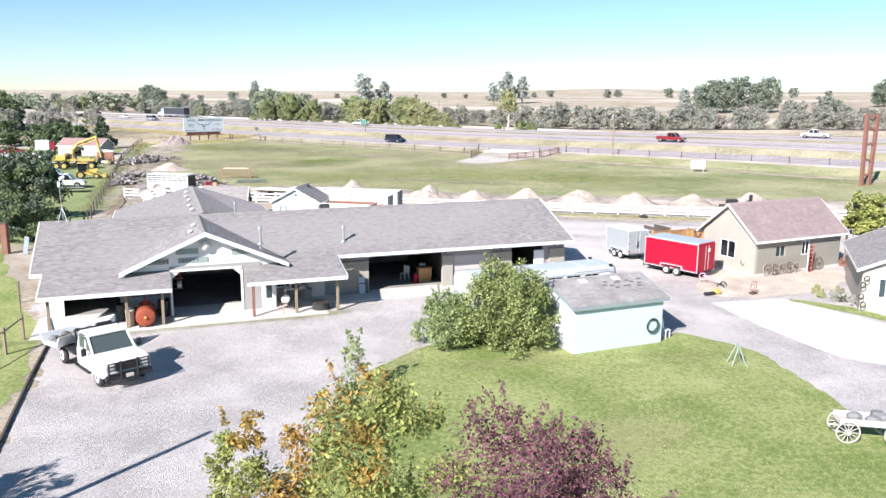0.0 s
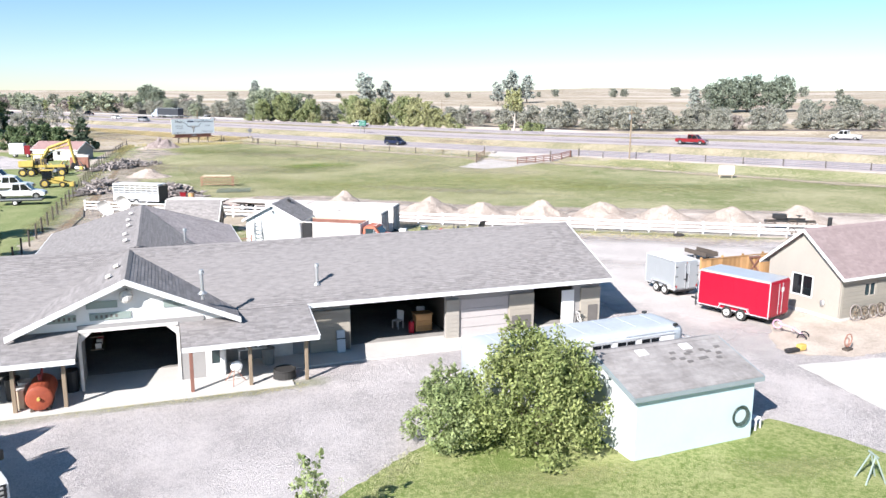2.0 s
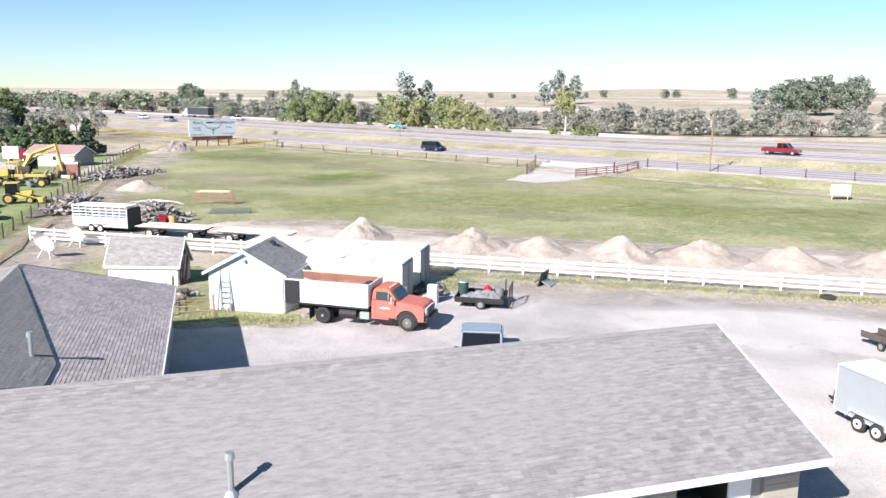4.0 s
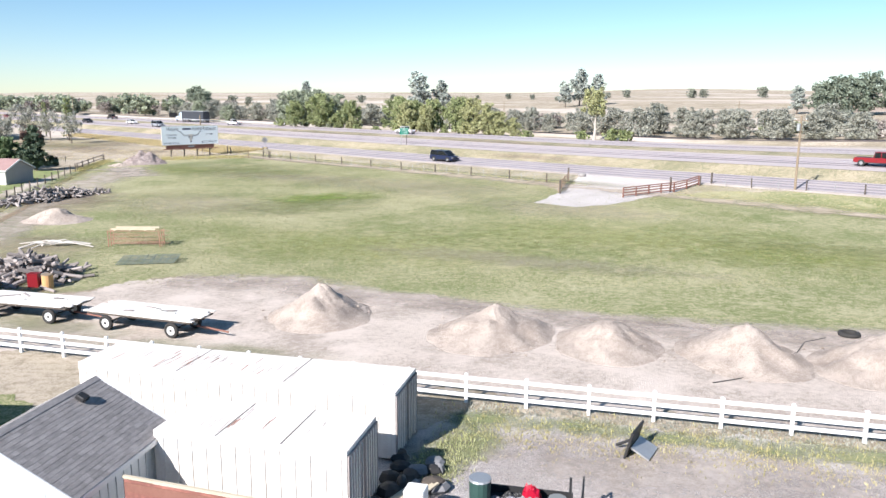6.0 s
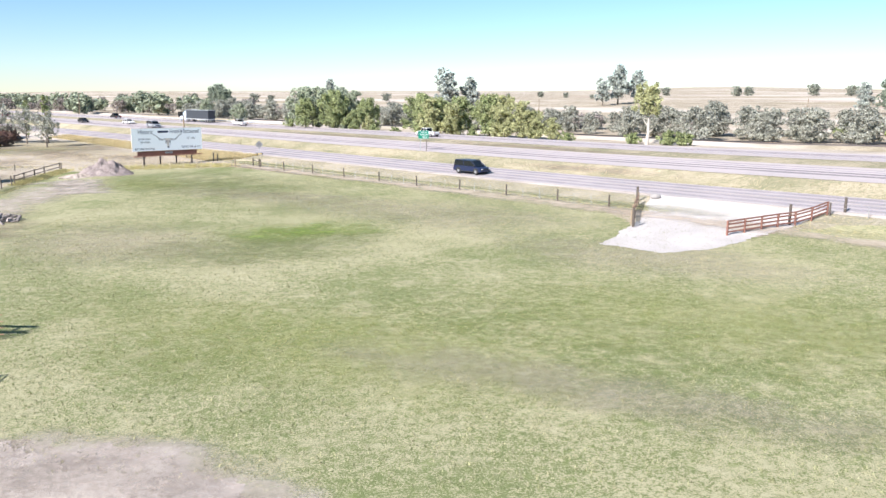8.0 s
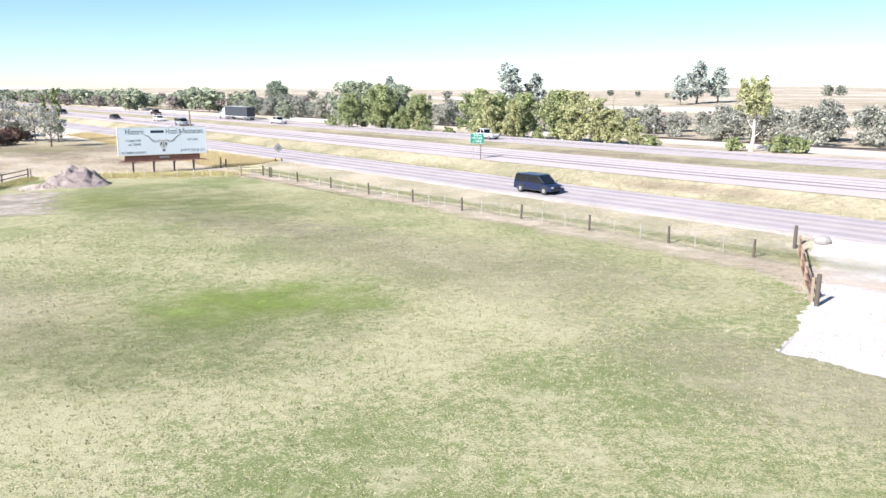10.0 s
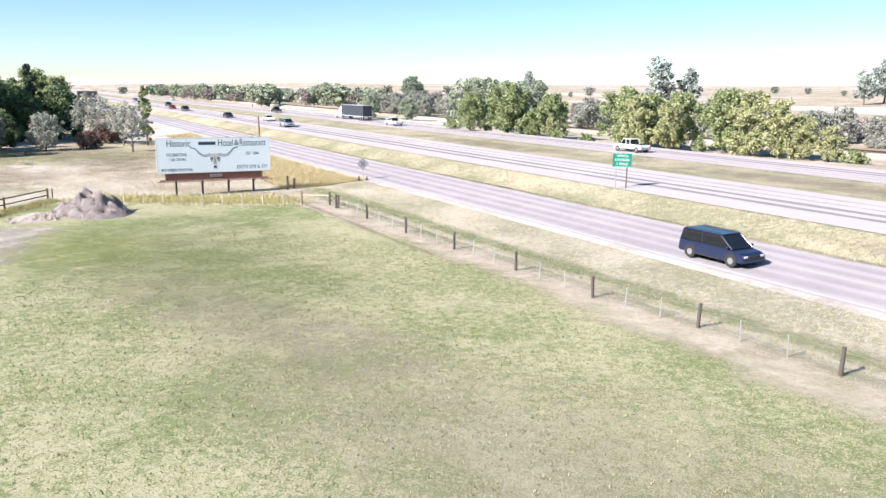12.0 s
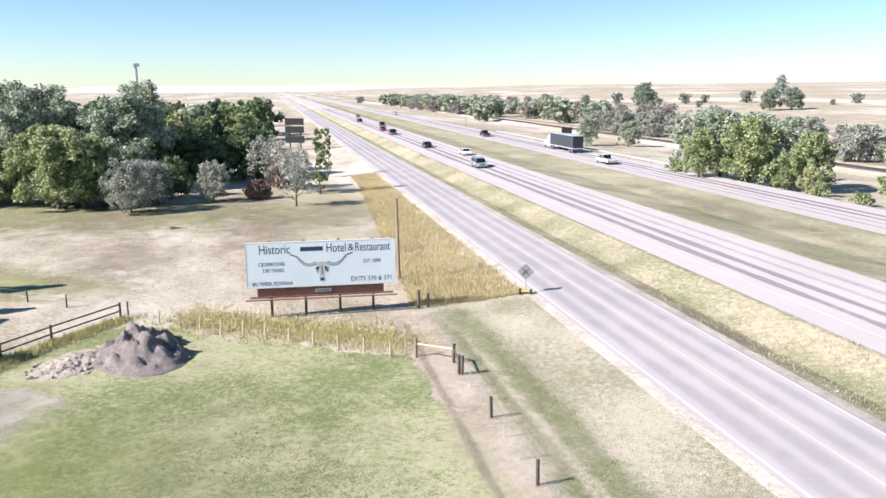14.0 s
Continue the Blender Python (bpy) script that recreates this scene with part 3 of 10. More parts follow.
sheet("dirt_strip", [(-24, 50), (-19, 54.3), (-10.5, 54), (-7, 51), (-1, 49.6), (3.5, 47), (11, 44.4), (22.8, 42), (28, 42), (75, 31), (90, 22), (60, 18), (30, 24), (22, 28.2), (1, 33.6),
                     (-14, 37), (-30, 41), (-33, 45), (-28, 47)], 0.018, DIRT, "bare pale dirt strip with wheel ruts", wobble=1.1, step=0.9, freq=0.4)
S_LUSH, S_VERGE, S_BROWN, S_DIRT, S_DRY, S_PALE, S_GRAVEL = (soft(m) for m in (LUSH, VERGE, BROWN, DIRT, DRY, PALE, GRAVEL))
BLEACH = soft(mat("bleached_grass", (0.60, 0.51, 0.42), (0.45, 0.375, 0.29), scale=0.25, fine=2.5, bump=0.7, amount=1.0, spec=0.05, grain=1.6))
DEEP = soft(mat("deep_green_grass", (0.27, 0.32, 0.11), (0.17, 0.235, 0.06), scale=0.3, fine=2.2, bump=0.6, amount=0.8, spec=0.05, grain=0.9))
THIN_DEEP, THIN_DRY, THIN_LUSH = soft(mat("field_green_tint", (0.25, 0.275, 0.13), (0.17, 0.20, 0.085), scale=0.3, fine=3, bump=0.9, amount=0.9, spec=0.05, grain=1.5, rise=0.08), 0.35), soft(VERGE, 0.45), soft(LUSH, 0.5)
DITCH = soft(mat("ditch_weeds_bed", (0.34, 0.345, 0.20), (0.20, 0.235, 0.10), scale=0.6, fine=4, bump=1.0, amount=1.3, spec=0.05, grain=2.0, rise=0.08), 0.7, 0.9)
THIN_STRAW = soft(mat("straw_lawn", (0.47, 0.44, 0.24), (0.33, 0.33, 0.15), scale=0.3, fine=4, bump=0.4, amount=0.9, spec=0.05, grain=1.5, rise=0.04), 0.45)
THIN_BROWN = soft(mat("brown_dry_grass", (0.42, 0.34, 0.27), (0.27, 0.225, 0.165), scale=0.3, fine=2.5, bump=0.9, amount=1.0, spec=0.05, grain=1.5, rise=0.1), 0.7, 0.3)
THIN_GREEN = soft(mat("fresh_field_green", (0.345, 0.38, 0.125), (0.235, 0.28, 0.085), scale=0.3, fine=2.5, bump=0.9, amount=0.9, spec=0.05, grain=2.2, rise=0.08), 0.5, 0.8)
THIN_TAN = soft(mat("sun_dried_field", (0.52, 0.455, 0.345), (0.36, 0.33, 0.23), scale=0.3, fine=2.5, bump=0.9, amount=1.0, spec=0.05, grain=2.2, rise=0.08), 0.42, 0.8, 0.3)
for k, (x, y, r, q) in enumerate(((-6, 106, 20, 8), (12, 86, 12, 6), (-30, 90, 12, 8))):
    blob("grass_tint", (x, y), (r, q), 0.024 + 0.004 * k, THIN_TAN, "sun-dried part of the field", -0.5)
for k, (x, y, r, q) in enumerate(((-8, 66, 20, 9), (14, 70, 22, 9), (30, 60, 20, 7), (-44, 128, 8, 8))):
    blob("grass_tint", (x, y), (r, q), 0.040 + 0.004 * k, THIN_GREEN, "fresh green part of the field", -0.3)
THIN_MOW = soft(mat("mown_green", (0.235, 0.25, 0.125), (0.145, 0.17, 0.075), scale=0.3, fine=3, bump=0.9, amount=1.0, spec=0.05, grain=2.0, rise=0.08), 0.36, 0.5)
blob("grass_tint", (-36, 129), (25, 13), 0.080, THIN_MOW, "greener mown corner of the field", -0.7)
blob("grass_tint", (-17, 88), (12, 8), 0.086, THIN_MOW, "greener part of the field", 0.3)
blob("green_patch", (-15.1, 94.9), (9, 5), 0.092, DEEP, "brighter green patch of watered grass", 0.3)
blob("green_patch", (-16.1, 95.2), (3.5, 2), 0.098, DEEP, "small bright green patch of grass")
for k, (x, y, r, q) in enumerate(((-25, 118, 16, 5), (35, 62, 20, 4), (5, 60, 18, 3))):
    blob("grass_tint", (x, y), (r, q), 0.056 + 0.004 * k, (THIN_DRY, THIN_DEEP)[k % 2], "patch of field grass of another tint", -0.4)
blob("grass_tint", (-33.2, 62), (6, 11), 0.076, THIN_BROWN, "brown worn grass by the side track", 0.3)
blob("grass_tint", (-44, 92), (6, 16), 0.080, THIN_BROWN, "brown worn grass by the side track", 0.3)
blob("grass_tint", (-29, 48), (8, 5), 0.084, THIN_BROWN, "brown worn grass by the wagons", 0.2)
blob("weed_patch", (-24, 43.5), (9, 2.2), 0.034, THIN_LUSH, "weeds under the wagons", -0.25)
blob("weed_patch", (-12, 39), (9, 1.6), 0.035, THIN_LUSH, "weeds behind the white fence", -0.25)
ribbon("verge_green", [at_road(a, d)[:2] for a, d in ((60, 89.3), (90, 88.7), (110, 88.4), (126, 88.3), (136, 88.2))], 0.55, 0.066, DITCH, "green strip of weeds behind the wire fence")
ribbon("verge_green", [at_road(a, d)[:2] for a, d in ((60, 91.4), (85, 91.0), (104, 90.6), (120, 90.3), (134, 90.0), (141, 89.6))], 0.95, 0.066, DITCH, "green strip of weeds along the ditch")
ribbon("pale_strip", [at_road(a, d)[:2] for a, d in ((-30, 86.5), (30, 87.3), (60, 87.4), (100, 87.0), (141, 86.0))], 1.9, 0.100, BLEACH, "bleached dry grass strip under the wire fence")
ribbon("wheel_rut", [at_road(a, d)[:2] for a, d in ((104, 85.0), (114, 84.9), (124, 85.0), (138, 85.2))], 0.26, 0.108, THIN_BROWN, "narrow rut worn in the dry grass")
ribbon("dirt_track", [(-28.6, 24), (-31.5, 38), (-34.6, 50), (-37.6, 60), (-42.2, 76), (-47.6, 98), (-52.4, 120), (-54, 134)], 3.6, 0.060, S_DIRT, "worn dirt track along the side fence")
ribbon("dirt_track", [(-28.2, 24), (-30.9, 37), (-34.2, 50), (-37, 60)], 2.6, 0.064, S_DIRT, "paler middle of the dirt track")
ribbon("dirt_track", [(-31.6, 28), (-36.2, 48), (-42.6, 72), (-49.6, 98)], 0.45, 0.068, S_BROWN, "brown wheel track along the side fence")
ribbon("gravel_apron", [(-58, 131), (-50, 126), (-46, 118)], 3.0, 0.090, S_DIRT, "pale spilled gravel by the heap")
ribbon("field_edge_dirt", [(-19, 54), (-10.5, 53.4), (-7, 50.6), (-1, 49.2), (3.5, 46.6), (11, 44), (22.8, 41.6), (40, 38.5), (60, 34)], 1.5, 0.040, S_DIRT, "crumbling dirt at the field's edge")
ribbon("field_edge_dirt", [(-19, 52.6), (-10.5, 52.2), (-7, 49.2), (-1, 47.8), (3.5, 45.2), (11, 42.8), (22.8, 40.4)], 1.3, 0.046, S_DIRT, "crumbling dirt at the field's edge")
for k, (x, y, r, q) in enumerate(((12, -18, 2.5, 1.0), (3, -18.4, 4, 1.0), (9, -36, 5, 2), (6, -27, 5, 2.5))):
    blob("lawn_tint", (x, y), (r, q), 0.034 + 0.001 * k, THIN_STRAW, "straw-coloured patch of the lawn", 0.2 * k)
sheet("gravel_yard", [(-23.6, -7.4), (-19.6, -14), (-18.3, -19), (-16, -27), (-10, -70), (60, -70), (60, 10), (30, 23.4), (22, 27.4), (1, 32), (-6, 26), (-9, 20), (-22, 20), (-24, 6)], 0.012,
      GRAVEL, "pale crushed gravel yard", wobble=0.7)
blob("back_yard_dirt", (8, 26.6), (12, 3.4), 0.028, S_DIRT, "bare dirt below the white fence", -0.23)
blob("back_yard_dirt", (24, 23.8), (10, 3.0), 0.029, S_DIRT, "bare dirt below the white fence", -0.23)
ribbon("back_yard_weeds", [(-0.5, 31.6), (10, 29.3), (22, 26.6), (34, 23.8)], 0.7, 0.036, S_LUSH, "weedy grass along the white fence")
ribbon("back_yard_weeds", [(-1.6, 26.5), (0.4, 28.6), (2, 30.6)], 1.2, 0.038, S_LUSH, "weeds beside the containers")
ribbon("slab_grass", [(-23, -15.2), (-15, -12.6), (-10, -11), (-4, -8.8)], 0.5, 0.032, THIN_LUSH, "thin grass along the concrete apron")
ribbon("fence_line_grass", [(-33.6, 28), (-41.8, 57), (-54, 99), (-62, 138)], 1.3, 0.044, S_LUSH, "grass growing along the side fence")
sheet("side_yard_grass", [(-24, 18), (-8.4, 18.6), (-6.6, 20.4), (-9.6, 21.2), (-13.8, 22), (-16, 32), (-26, 36), (-30, 34)], 0.020, FIELD, "patchy green grass beside the white shed", wobble=0.8)
for k, (x, y, a, b) in enumerate(((-11, 20.0, 2.6, 0.8), (-14.5, 19.4, 2.2, 1.2), (-15.5, 23.4, 1.6, 2.4), (-17.5, 21.5, 2.5, 1.5))):
    blob("side_yard_tint", (x, y), (a, b), 0.030 + 0.001 * k, S_LUSH, "fresh green grass beside the pale shed", 0.3 * k)
for k, (x, y, a, b) in enumerate(((-9.2, 19.0, 2.4, 0.7), (-16.4, 25.5, 1.2, 3.0), (-12.6, 18.6, 2.6, 0.6))):
    blob("side_yard_gravel", (x, y), (a, b), 0.036 + 0.001 * k, S_DIRT, "trodden gravel beside the pale shed", 0.1 * k)
sheet("lawn", [(-0.6, -15.6), (-3.6, -19.4), (-4.7, -22.8), (-5.4, -30), (-6.5, -64), (17, -64), (16.2, -24.3), (15.7, -17.6), (14.6, -16), (13, -14.2), (11.6, -15), (7.2, -17.0), (6.6, -14.0), (4.6, -12.9), (1.4, -13.2)],
      0.024, LAWN, "mown green lawn with straw patches", wobble=0.35)
sheet("pale_driveway", [(12.5, -13.6), (15.8, -16.4), (17, -24), (18, -40), (19, -64), (27, -64), (24, -30), (21, -19.6), (17.6, -12), (16.6, -7), (13, -8)], 0.020, GRAVEL, "pale gravel driveway", wobble=0.5)
blob("bright_gravel", (17, 7), (9, 12), 0.018, soft(PALE, 0.9, 0.45, 0.7), "sun-bleached pale gravel", 0.1)
blob("bright_gravel", (20, 18.5), (15, 5.5), 0.020, soft(PALE, 0.9, 0.45, 0.7), "sun-bleached pale gravel", -0.2)
sheet("concrete_pad", [(17.2, -8.2), (22.4, -7.3), (24.6, -11.8), (26.5, -16), (22, -20.5), (19.4, -18.6), (18, -13.4)], 0.030, CONC, "bright concrete driveway pad", wobble=0.1)
sheet("house_dirt", [(18.6, -1.4), (17.6, -6.6), (21.2, -7), (26.5, -5.4), (31.2, -1.2), (30.6, 1.2), (23.5, -1.4), (21.5, 1.6)], 0.026, mat("orange_dirt", (0.64, 0.55, 0.475), (0.42, 0.35, 0.29), scale=0.55, fine=5, bump=0.7, amount=1.2, grain=1.6, rise=0.04),
      "tan bare dirt by the house", wobble=0.5)
sheet("curved_grass_strip", [(22.6, -7.4), (25.4, -9.6), (27.4, -13.6), (27.6, -16), (26.8, -16), (26, -13.2), (24.4, -10.4), (22.4, -8)], 0.036, LAWN, "narrow curved strip of lawn", wobble=0.15, step=0.5)
sheet("side_lot_grass", [(-110, 20), (-36, 14), (-20.4, -14), (-18.8, -19), (-17, -27), (-14, -60), (-120, -60)], 0.016, LAWN, "green lot with uneven grass", wobble=0.5)
sheet("machine_lot", [(-30, 12), (-33, 26), (-41.5, 57), (-56, 96), (-63, 128), (-90, 128), (-120, 90), (-110, 22)], 0.014, LUSH, "green grass lot with parked machines", wobble=1.0, step=2.0)
sheet("gravel_lot", [(-63, 92), (-68, 105), (-80, 118), (-112, 112), (-106, 82), (-74, 83)], 0.030, GRAVEL, "pale gravel standing for machines", wobble=1.0)
FARL = soft(mat("shade_grass", (0.25, 0.27, 0.12), (0.34, 0.31, 0.18), scale=0.1, fine=1.8, bump=0.8, amount=0.9, spec=0.05, grain=1.3, rise=0.08), 1.0, 0.25)
blob("far_lawn", (-107, 178), (30, 17), 0.012, FARL, "green grass below the trees", 0.55)
blob("far_lawn", (-135, 160), (36, 18), 0.014, FARL, "green grass below the trees", 0.3)
blob("far_lawn", (-84, 146), (16, 7), 0.016, FARL, "green grass by the pole fence", 0.2)
sheet("gravel_approach", clip([(9.4, 90), (13.5, 87), (17, 88), (20.2, 90.6), (26.5, 97), (34, 104), (42, 107), (45, 110), (21.5, 121), (18, 112), (14.8, 101)], 0, 97.6), 0.036, mat("entrance_gravel", (0.60, 0.555, 0.54), (0.45, 0.415, 0.40), scale=0.3, fine=4.5, bump=0.6, amount=0.8, spec=0.1, grain=2.0, rise=0.05), "pale gravel field entrance", wobble=0.45, step=0.5)

band("frontage_road", -900, 1500, 97.0, 104.3, 0.04, ASPH, "worn purplish two-lane frontage road")
band("highway_near_lanes", -1500, 2600, 110.4, 121.6, 0.04, ASPH_I, "grey highway carriageway")
band("highway_far_lanes", -1500, 2600, 138.4, 149.8, 0.04, ASPH_I, "grey highway carriageway")
band("shoulder", -900, 1500, 96.1, 97.0, 0.03, DIRT, "bare gravel road shoulder")
band("shoulder_far", -900, 1500, 104.3, 105.2, 0.03, DIRT, "bare gravel road shoulder")
MEDIAN = mat("median_grass_bed", (0.43, 0.37, 0.275), (0.22, 0.215, 0.135), scale=0.12, fine=2.0, bump=1.0, amount=1.4, rough=0.95, spec=0.04, mid=0.9, grain=1.5, rise=0.08, stretch=(1.0, 1.6, 1.0))
band("median_bank", -300, 700, 105.2, 110.4, 0.02, MEDIAN, "dry yellow grass bank with green weeds", "ground")
band("median", -300, 900, 121.6, 138.4, 0.02, MEDIAN, "dry grass median between the carriageways", "ground")
PAINT = mat("worn_road_paint", (0.60, 0.56, 0.55), (0.50, 0.46, 0.46), rough=0.8, scale=1, fine=8, bump=0)
PAINTY = mat("worn_yellow_paint", (0.55, 0.475, 0.40), (0.46, 0.405, 0.38), rough=0.8, scale=1, fine=8, bump=0)
SOFT_T = mat("polished_wheel_path", (0.41, 0.37, 0.385), (0.36, 0.325, 0.34), rough=0.7, scale=0.3, fine=5, bump=0.05)
def worn(d, w, m, a0=-60, a1=700):
    cuts = [a for a in ALONG if a0 < a < 92] + list(range(100, a1, 25))
    ribbon("wheel_path", [at_road(a, d)[:2] for a in cuts], w, 0.052, m, "smoother darker wheel path in the asphalt", 30.0)


S_PATH, S_TRACK = soft(SOFT_T, 0.36, 0.2, 0.2), soft(TRACK, 0.95, 0.12, 0.2)
for dd in (98.3, 99.9, 101.6, 103.1):
    worn(dd, 0.5, S_PATH)
for dd, k in ((114.1, 1), (115.9, 1), (117.7, 0), (119.4, 0)):
    worn(dd, 0.42 if k else 0.3, S_TRACK if k else S_PATH)
for dd, k in ((141.0, 0), (142.8, 0), (144.6, 1), (146.3, 1)):
    worn(dd, 0.42 if k else 0.3, S_TRACK if k else S_PATH)
for k, (a, d, r, q) in enumerate(((98, 107, 9, 1.2), (118, 107.2, 8, 1.2), (70, 107.2, 10, 1.2), (150, 107, 8, 1.2), (135, 107.1, 6, 1.1), (60, 91.5, 12, 2.2), (185, 107, 14, 1.2), (128, 130, 12, 2.5), (95, 128, 14, 2), (165, 129, 14, 2.5))):
    blob("verge_tint", at_road(a, d)[:2], (r, q), 0.046, THIN_DEEP, "greener weeds in the dry verge", math.atan2(RD[1], RD[0]))
for k, (a, d, r, q) in enumerate(((80, 108.6, 16, 1.0), (130, 106, 20, 0.9), (110, 134, 30, 3), (60, 126, 25, 3), (170, 133, 30, 3), (165, 90, 8, 3), (190, 84, 15, 7), (210, 70, 25, 9), (170, 60, 14, 8), (200, 55, 22, 10), (225, 50, 25, 12), (180, 74, 20, 7), (160, 80, 10, 4))):
    blob("straw_tint", at_road(a, d)[:2], (r, q), 0.044, THIN_BROWN, "browner streak of dry grass", math.atan2(RD[1], RD[0]))
for dd, mm in ((97.25, PAINT), (103.9, PAINT), (100.65, PAINTY), (112.4, PAINT), (120.2, PAINTY), (139.7, PAINTY), (147.4, PAINT)):
    band("road_line", -900, 1500, dd, dd + 0.13, 0.056, mm, "worn painted road line", "road line")
band("railway_bed", -1500, 2200, 189.2, 194.8, 0.03, BALLAST, "dark ballast railway bed", "railway")
band("rail_track_path", -1500, 2200, 204, 209, 0.03, BROWN, "bare brown dirt track by the railway", "ground")
for dd in (191.2, 192.6):
    g = Geo()
    for a in range(-400, 900, 100):
        p, q = at_road(a, dd, 0.06), at_road(a + 100, dd, 0.06)
        g.tube((p[0], p[1], p[2] + 0.08), (q[0], q[1], q[2] + 0.08), 0.06, 0.06, 4)
    single("rail", g, BLACK, "long steel railway rail", "rail", kind="structure")


# ---- helpers for houses ----
def wall(g, p, q, z0, z1, t, holes=()):
    """A wall from p to q (x, y), t thick, with holes (from, to, low, high) along it, as one connected shell."""
    L = math.dist(p, q)
    dx, dy = (q[0] - p[0]) / L, (q[1] - p[1]) / L
    xs = sorted({0.0, L, *(h[0] for h in holes), *(h[1] for h in holes)})
    zs = sorted({z0, z1, *(max(z0, min(z1, h[k])) for h in holes for k in (2, 3))})
    nx, nz = len(xs), len(zs)
    solid = lambda i, j: 0 <= i < nx - 1 and 0 <= j < nz - 1 and not any(h[0] < (xs[i] + xs[i + 1]) / 2 < h[1] and h[2] < (zs[j] + zs[j + 1]) / 2 < h[3] for h in holes)
    used, vs, fs = {}, [], []

    def at(i, j, k):
        if (i, j, k) not in used:
            o = (k - 0.5) * t
            used[i, j, k] = len(vs)
            vs.append((p[0] + dx * xs[i] - dy * o, p[1] + dy * xs[i] + dx * o, zs[j]))
        return used[i, j, k]

    for i in range(nx - 1):
        for j in range(nz - 1):
            if not solid(i, j):
                continue
            fs += [(at(i, j, 0), at(i + 1, j, 0), at(i + 1, j + 1, 0), at(i, j + 1, 0)), (at(i, j, 1), at(i, j + 1, 1), at(i + 1, j + 1, 1), at(i + 1, j, 1))]
            for (a, b), (u, v) in (((i - 1, j), ((i, j), (i, j + 1))), ((i + 1, j), ((i + 1, j + 1), (i + 1, j))), ((i, j - 1), ((i + 1, j), (i, j))), ((i, j + 1), ((i, j + 1), (i + 1, j + 1)))):
                if not solid(a, b):
                    fs.append((at(*u, 0), at(*v, 0), at(*v, 1), at(*u, 1)))
    return g.add(vs, fs)


def courses(g, e0, e1, r1, r0, thick=0.10, step=0.15, proud=0.006, tab=0.3, singly=0):
    """A roof slope from its eave (e0, e1) to its ridge (r0, r1), laid in overlapping rows."""
    e0, e1, r1, r0 = map(Vector, (e0, e1, r1, r0))
    n = max(2, int((r0 - e0).length / step))
    up = (e1 - e0).cross(r0 - e0).normalized()
    if up.z < 0:
        up = -up
    rk, L = random.Random(int(e0.x * 7 + e0.y * 13)), (e1 - e0).length
    g.laid = g.laid or Geo()
    for k in range(n):
        a, b = k / n, (k + 1) / n
        pa, qa = e0.lerp(r0, a), e1.lerp(r1, a)
        pb, qb = e0.lerp(r0, b), e1.lerp(r1, b)
        u = 0.0
        while u < 1.0:
            v = min(1.0, u + tab * rk.uniform(0.55, 1.5) / max(L, 0.1))
            lift = up * proud * rk.uniform(0.7, 1.4)
            c, d0, e, f = pa.lerp(qa, u) - up * 0.004, pa.lerp(qa, v) - up * 0.004, pb.lerp(qb, v), pb.lerp(qb, u)
            vs = [tuple(c), tuple(d0), tuple(pa.lerp(qa, u) + lift), tuple(pa.lerp(qa, v) + lift), tuple(e + up * 0.001), tuple(f + up * 0.001)]
            fs = [(0, 1, 3, 2), (2, 3, 4, 5)]
            if singly > len(g.pieces) and (k < 14 and 0.35 < u < 0.95):
                g.pieces.append((vs, fs))
            else:
                g.laid.add(vs, fs)
            u = v
    d = up * -thick
    t = up * -0.004
    vs = [e0 + t, e1 + t, r1 + t, r0 + t, e0 + d, e1 + d, r1 + d, r0 + d]
    g.add(vs, [(0, 1, 2, 3), (4, 7, 6, 5), (0, 4, 5, 1), (1, 5, 6, 2), (2, 6, 7, 3), (3, 7, 4, 0)])
    return g


def ridge(g, a, b, slope, w=0.17):
    """A low bent cap along the ridge a to b."""
    a, b = Vector(a), Vector(b)
    n = Vector((-(b - a).y, (b - a).x, 0)).normalized() * w
    vs = [p + q for p in (a, b) for q in (Vector((0, 0, 0.028)), n + Vector((0, 0, 0.018 - slope * w)), Vector((0, 0, -0.03)), -n + Vector((0, 0, 0.018 - slope * w)))]
    return g.add(vs, [(0, 1, 5, 4), (3, 0, 4, 7), (1, 2, 6, 5), (2, 3, 7, 6), (3, 2, 1, 0), (4, 5, 6, 7)])


def trim(g, a, b, h=0.2, t=0.05, drop=0.0):
    """A fascia board from a to b."""
    a, b = Vector(a), Vector(b)
    d = (b - a).normalized()
    side = d.cross(Vector((0, 0, 1))).normalized() * t / 2
    dn = Vector((0, 0, -h))
    o = Vector((0, 0, -drop))
    vs = [a + side + o, b + side + o, b - side + o, a - side + o]
    vs += [v + dn for v in vs]
    return g.add(vs, [(0, 1, 2, 3), (7, 6, 5, 4), (0, 4, 5, 1), (1, 5, 6, 2), (2, 6, 7, 3), (3, 7, 4, 0)])


def window(parent, c, w, h, rz, glass=None, frame=None, mull=1, depth=0.08):
    """A window with its frame and panes, at c, facing -y when rz is 0."""
    win = new("window"); win.parent = parent; win.matrix_basis = pose(c[0], c[1], c[2], 0, 0, rz)
    g = Geo()
    for sx in (-1, 1):
        g.box((sx * w / 2, 0, 0), (0.07, depth, h + 0.07))
    for sz in (-1, 1):
        g.box((0, 0, sz * h / 2), (w, depth, 0.07))
    for k in range(mull):
        g.box((-w / 2 + w * (k + 1) / (mull + 1), 0, 0), (0.05, depth, h))
    part("window_frame", g, frame or VINYL, win)
    for k in range(mull + 1):
        part("pane", Geo().box((-w / 2 + w * (k + 0.5) / (mull + 1), 0.01, 0), (w / (mull + 1) - 0.05, 0.012, h - 0.06)), glass or GLASS, win)
    return win


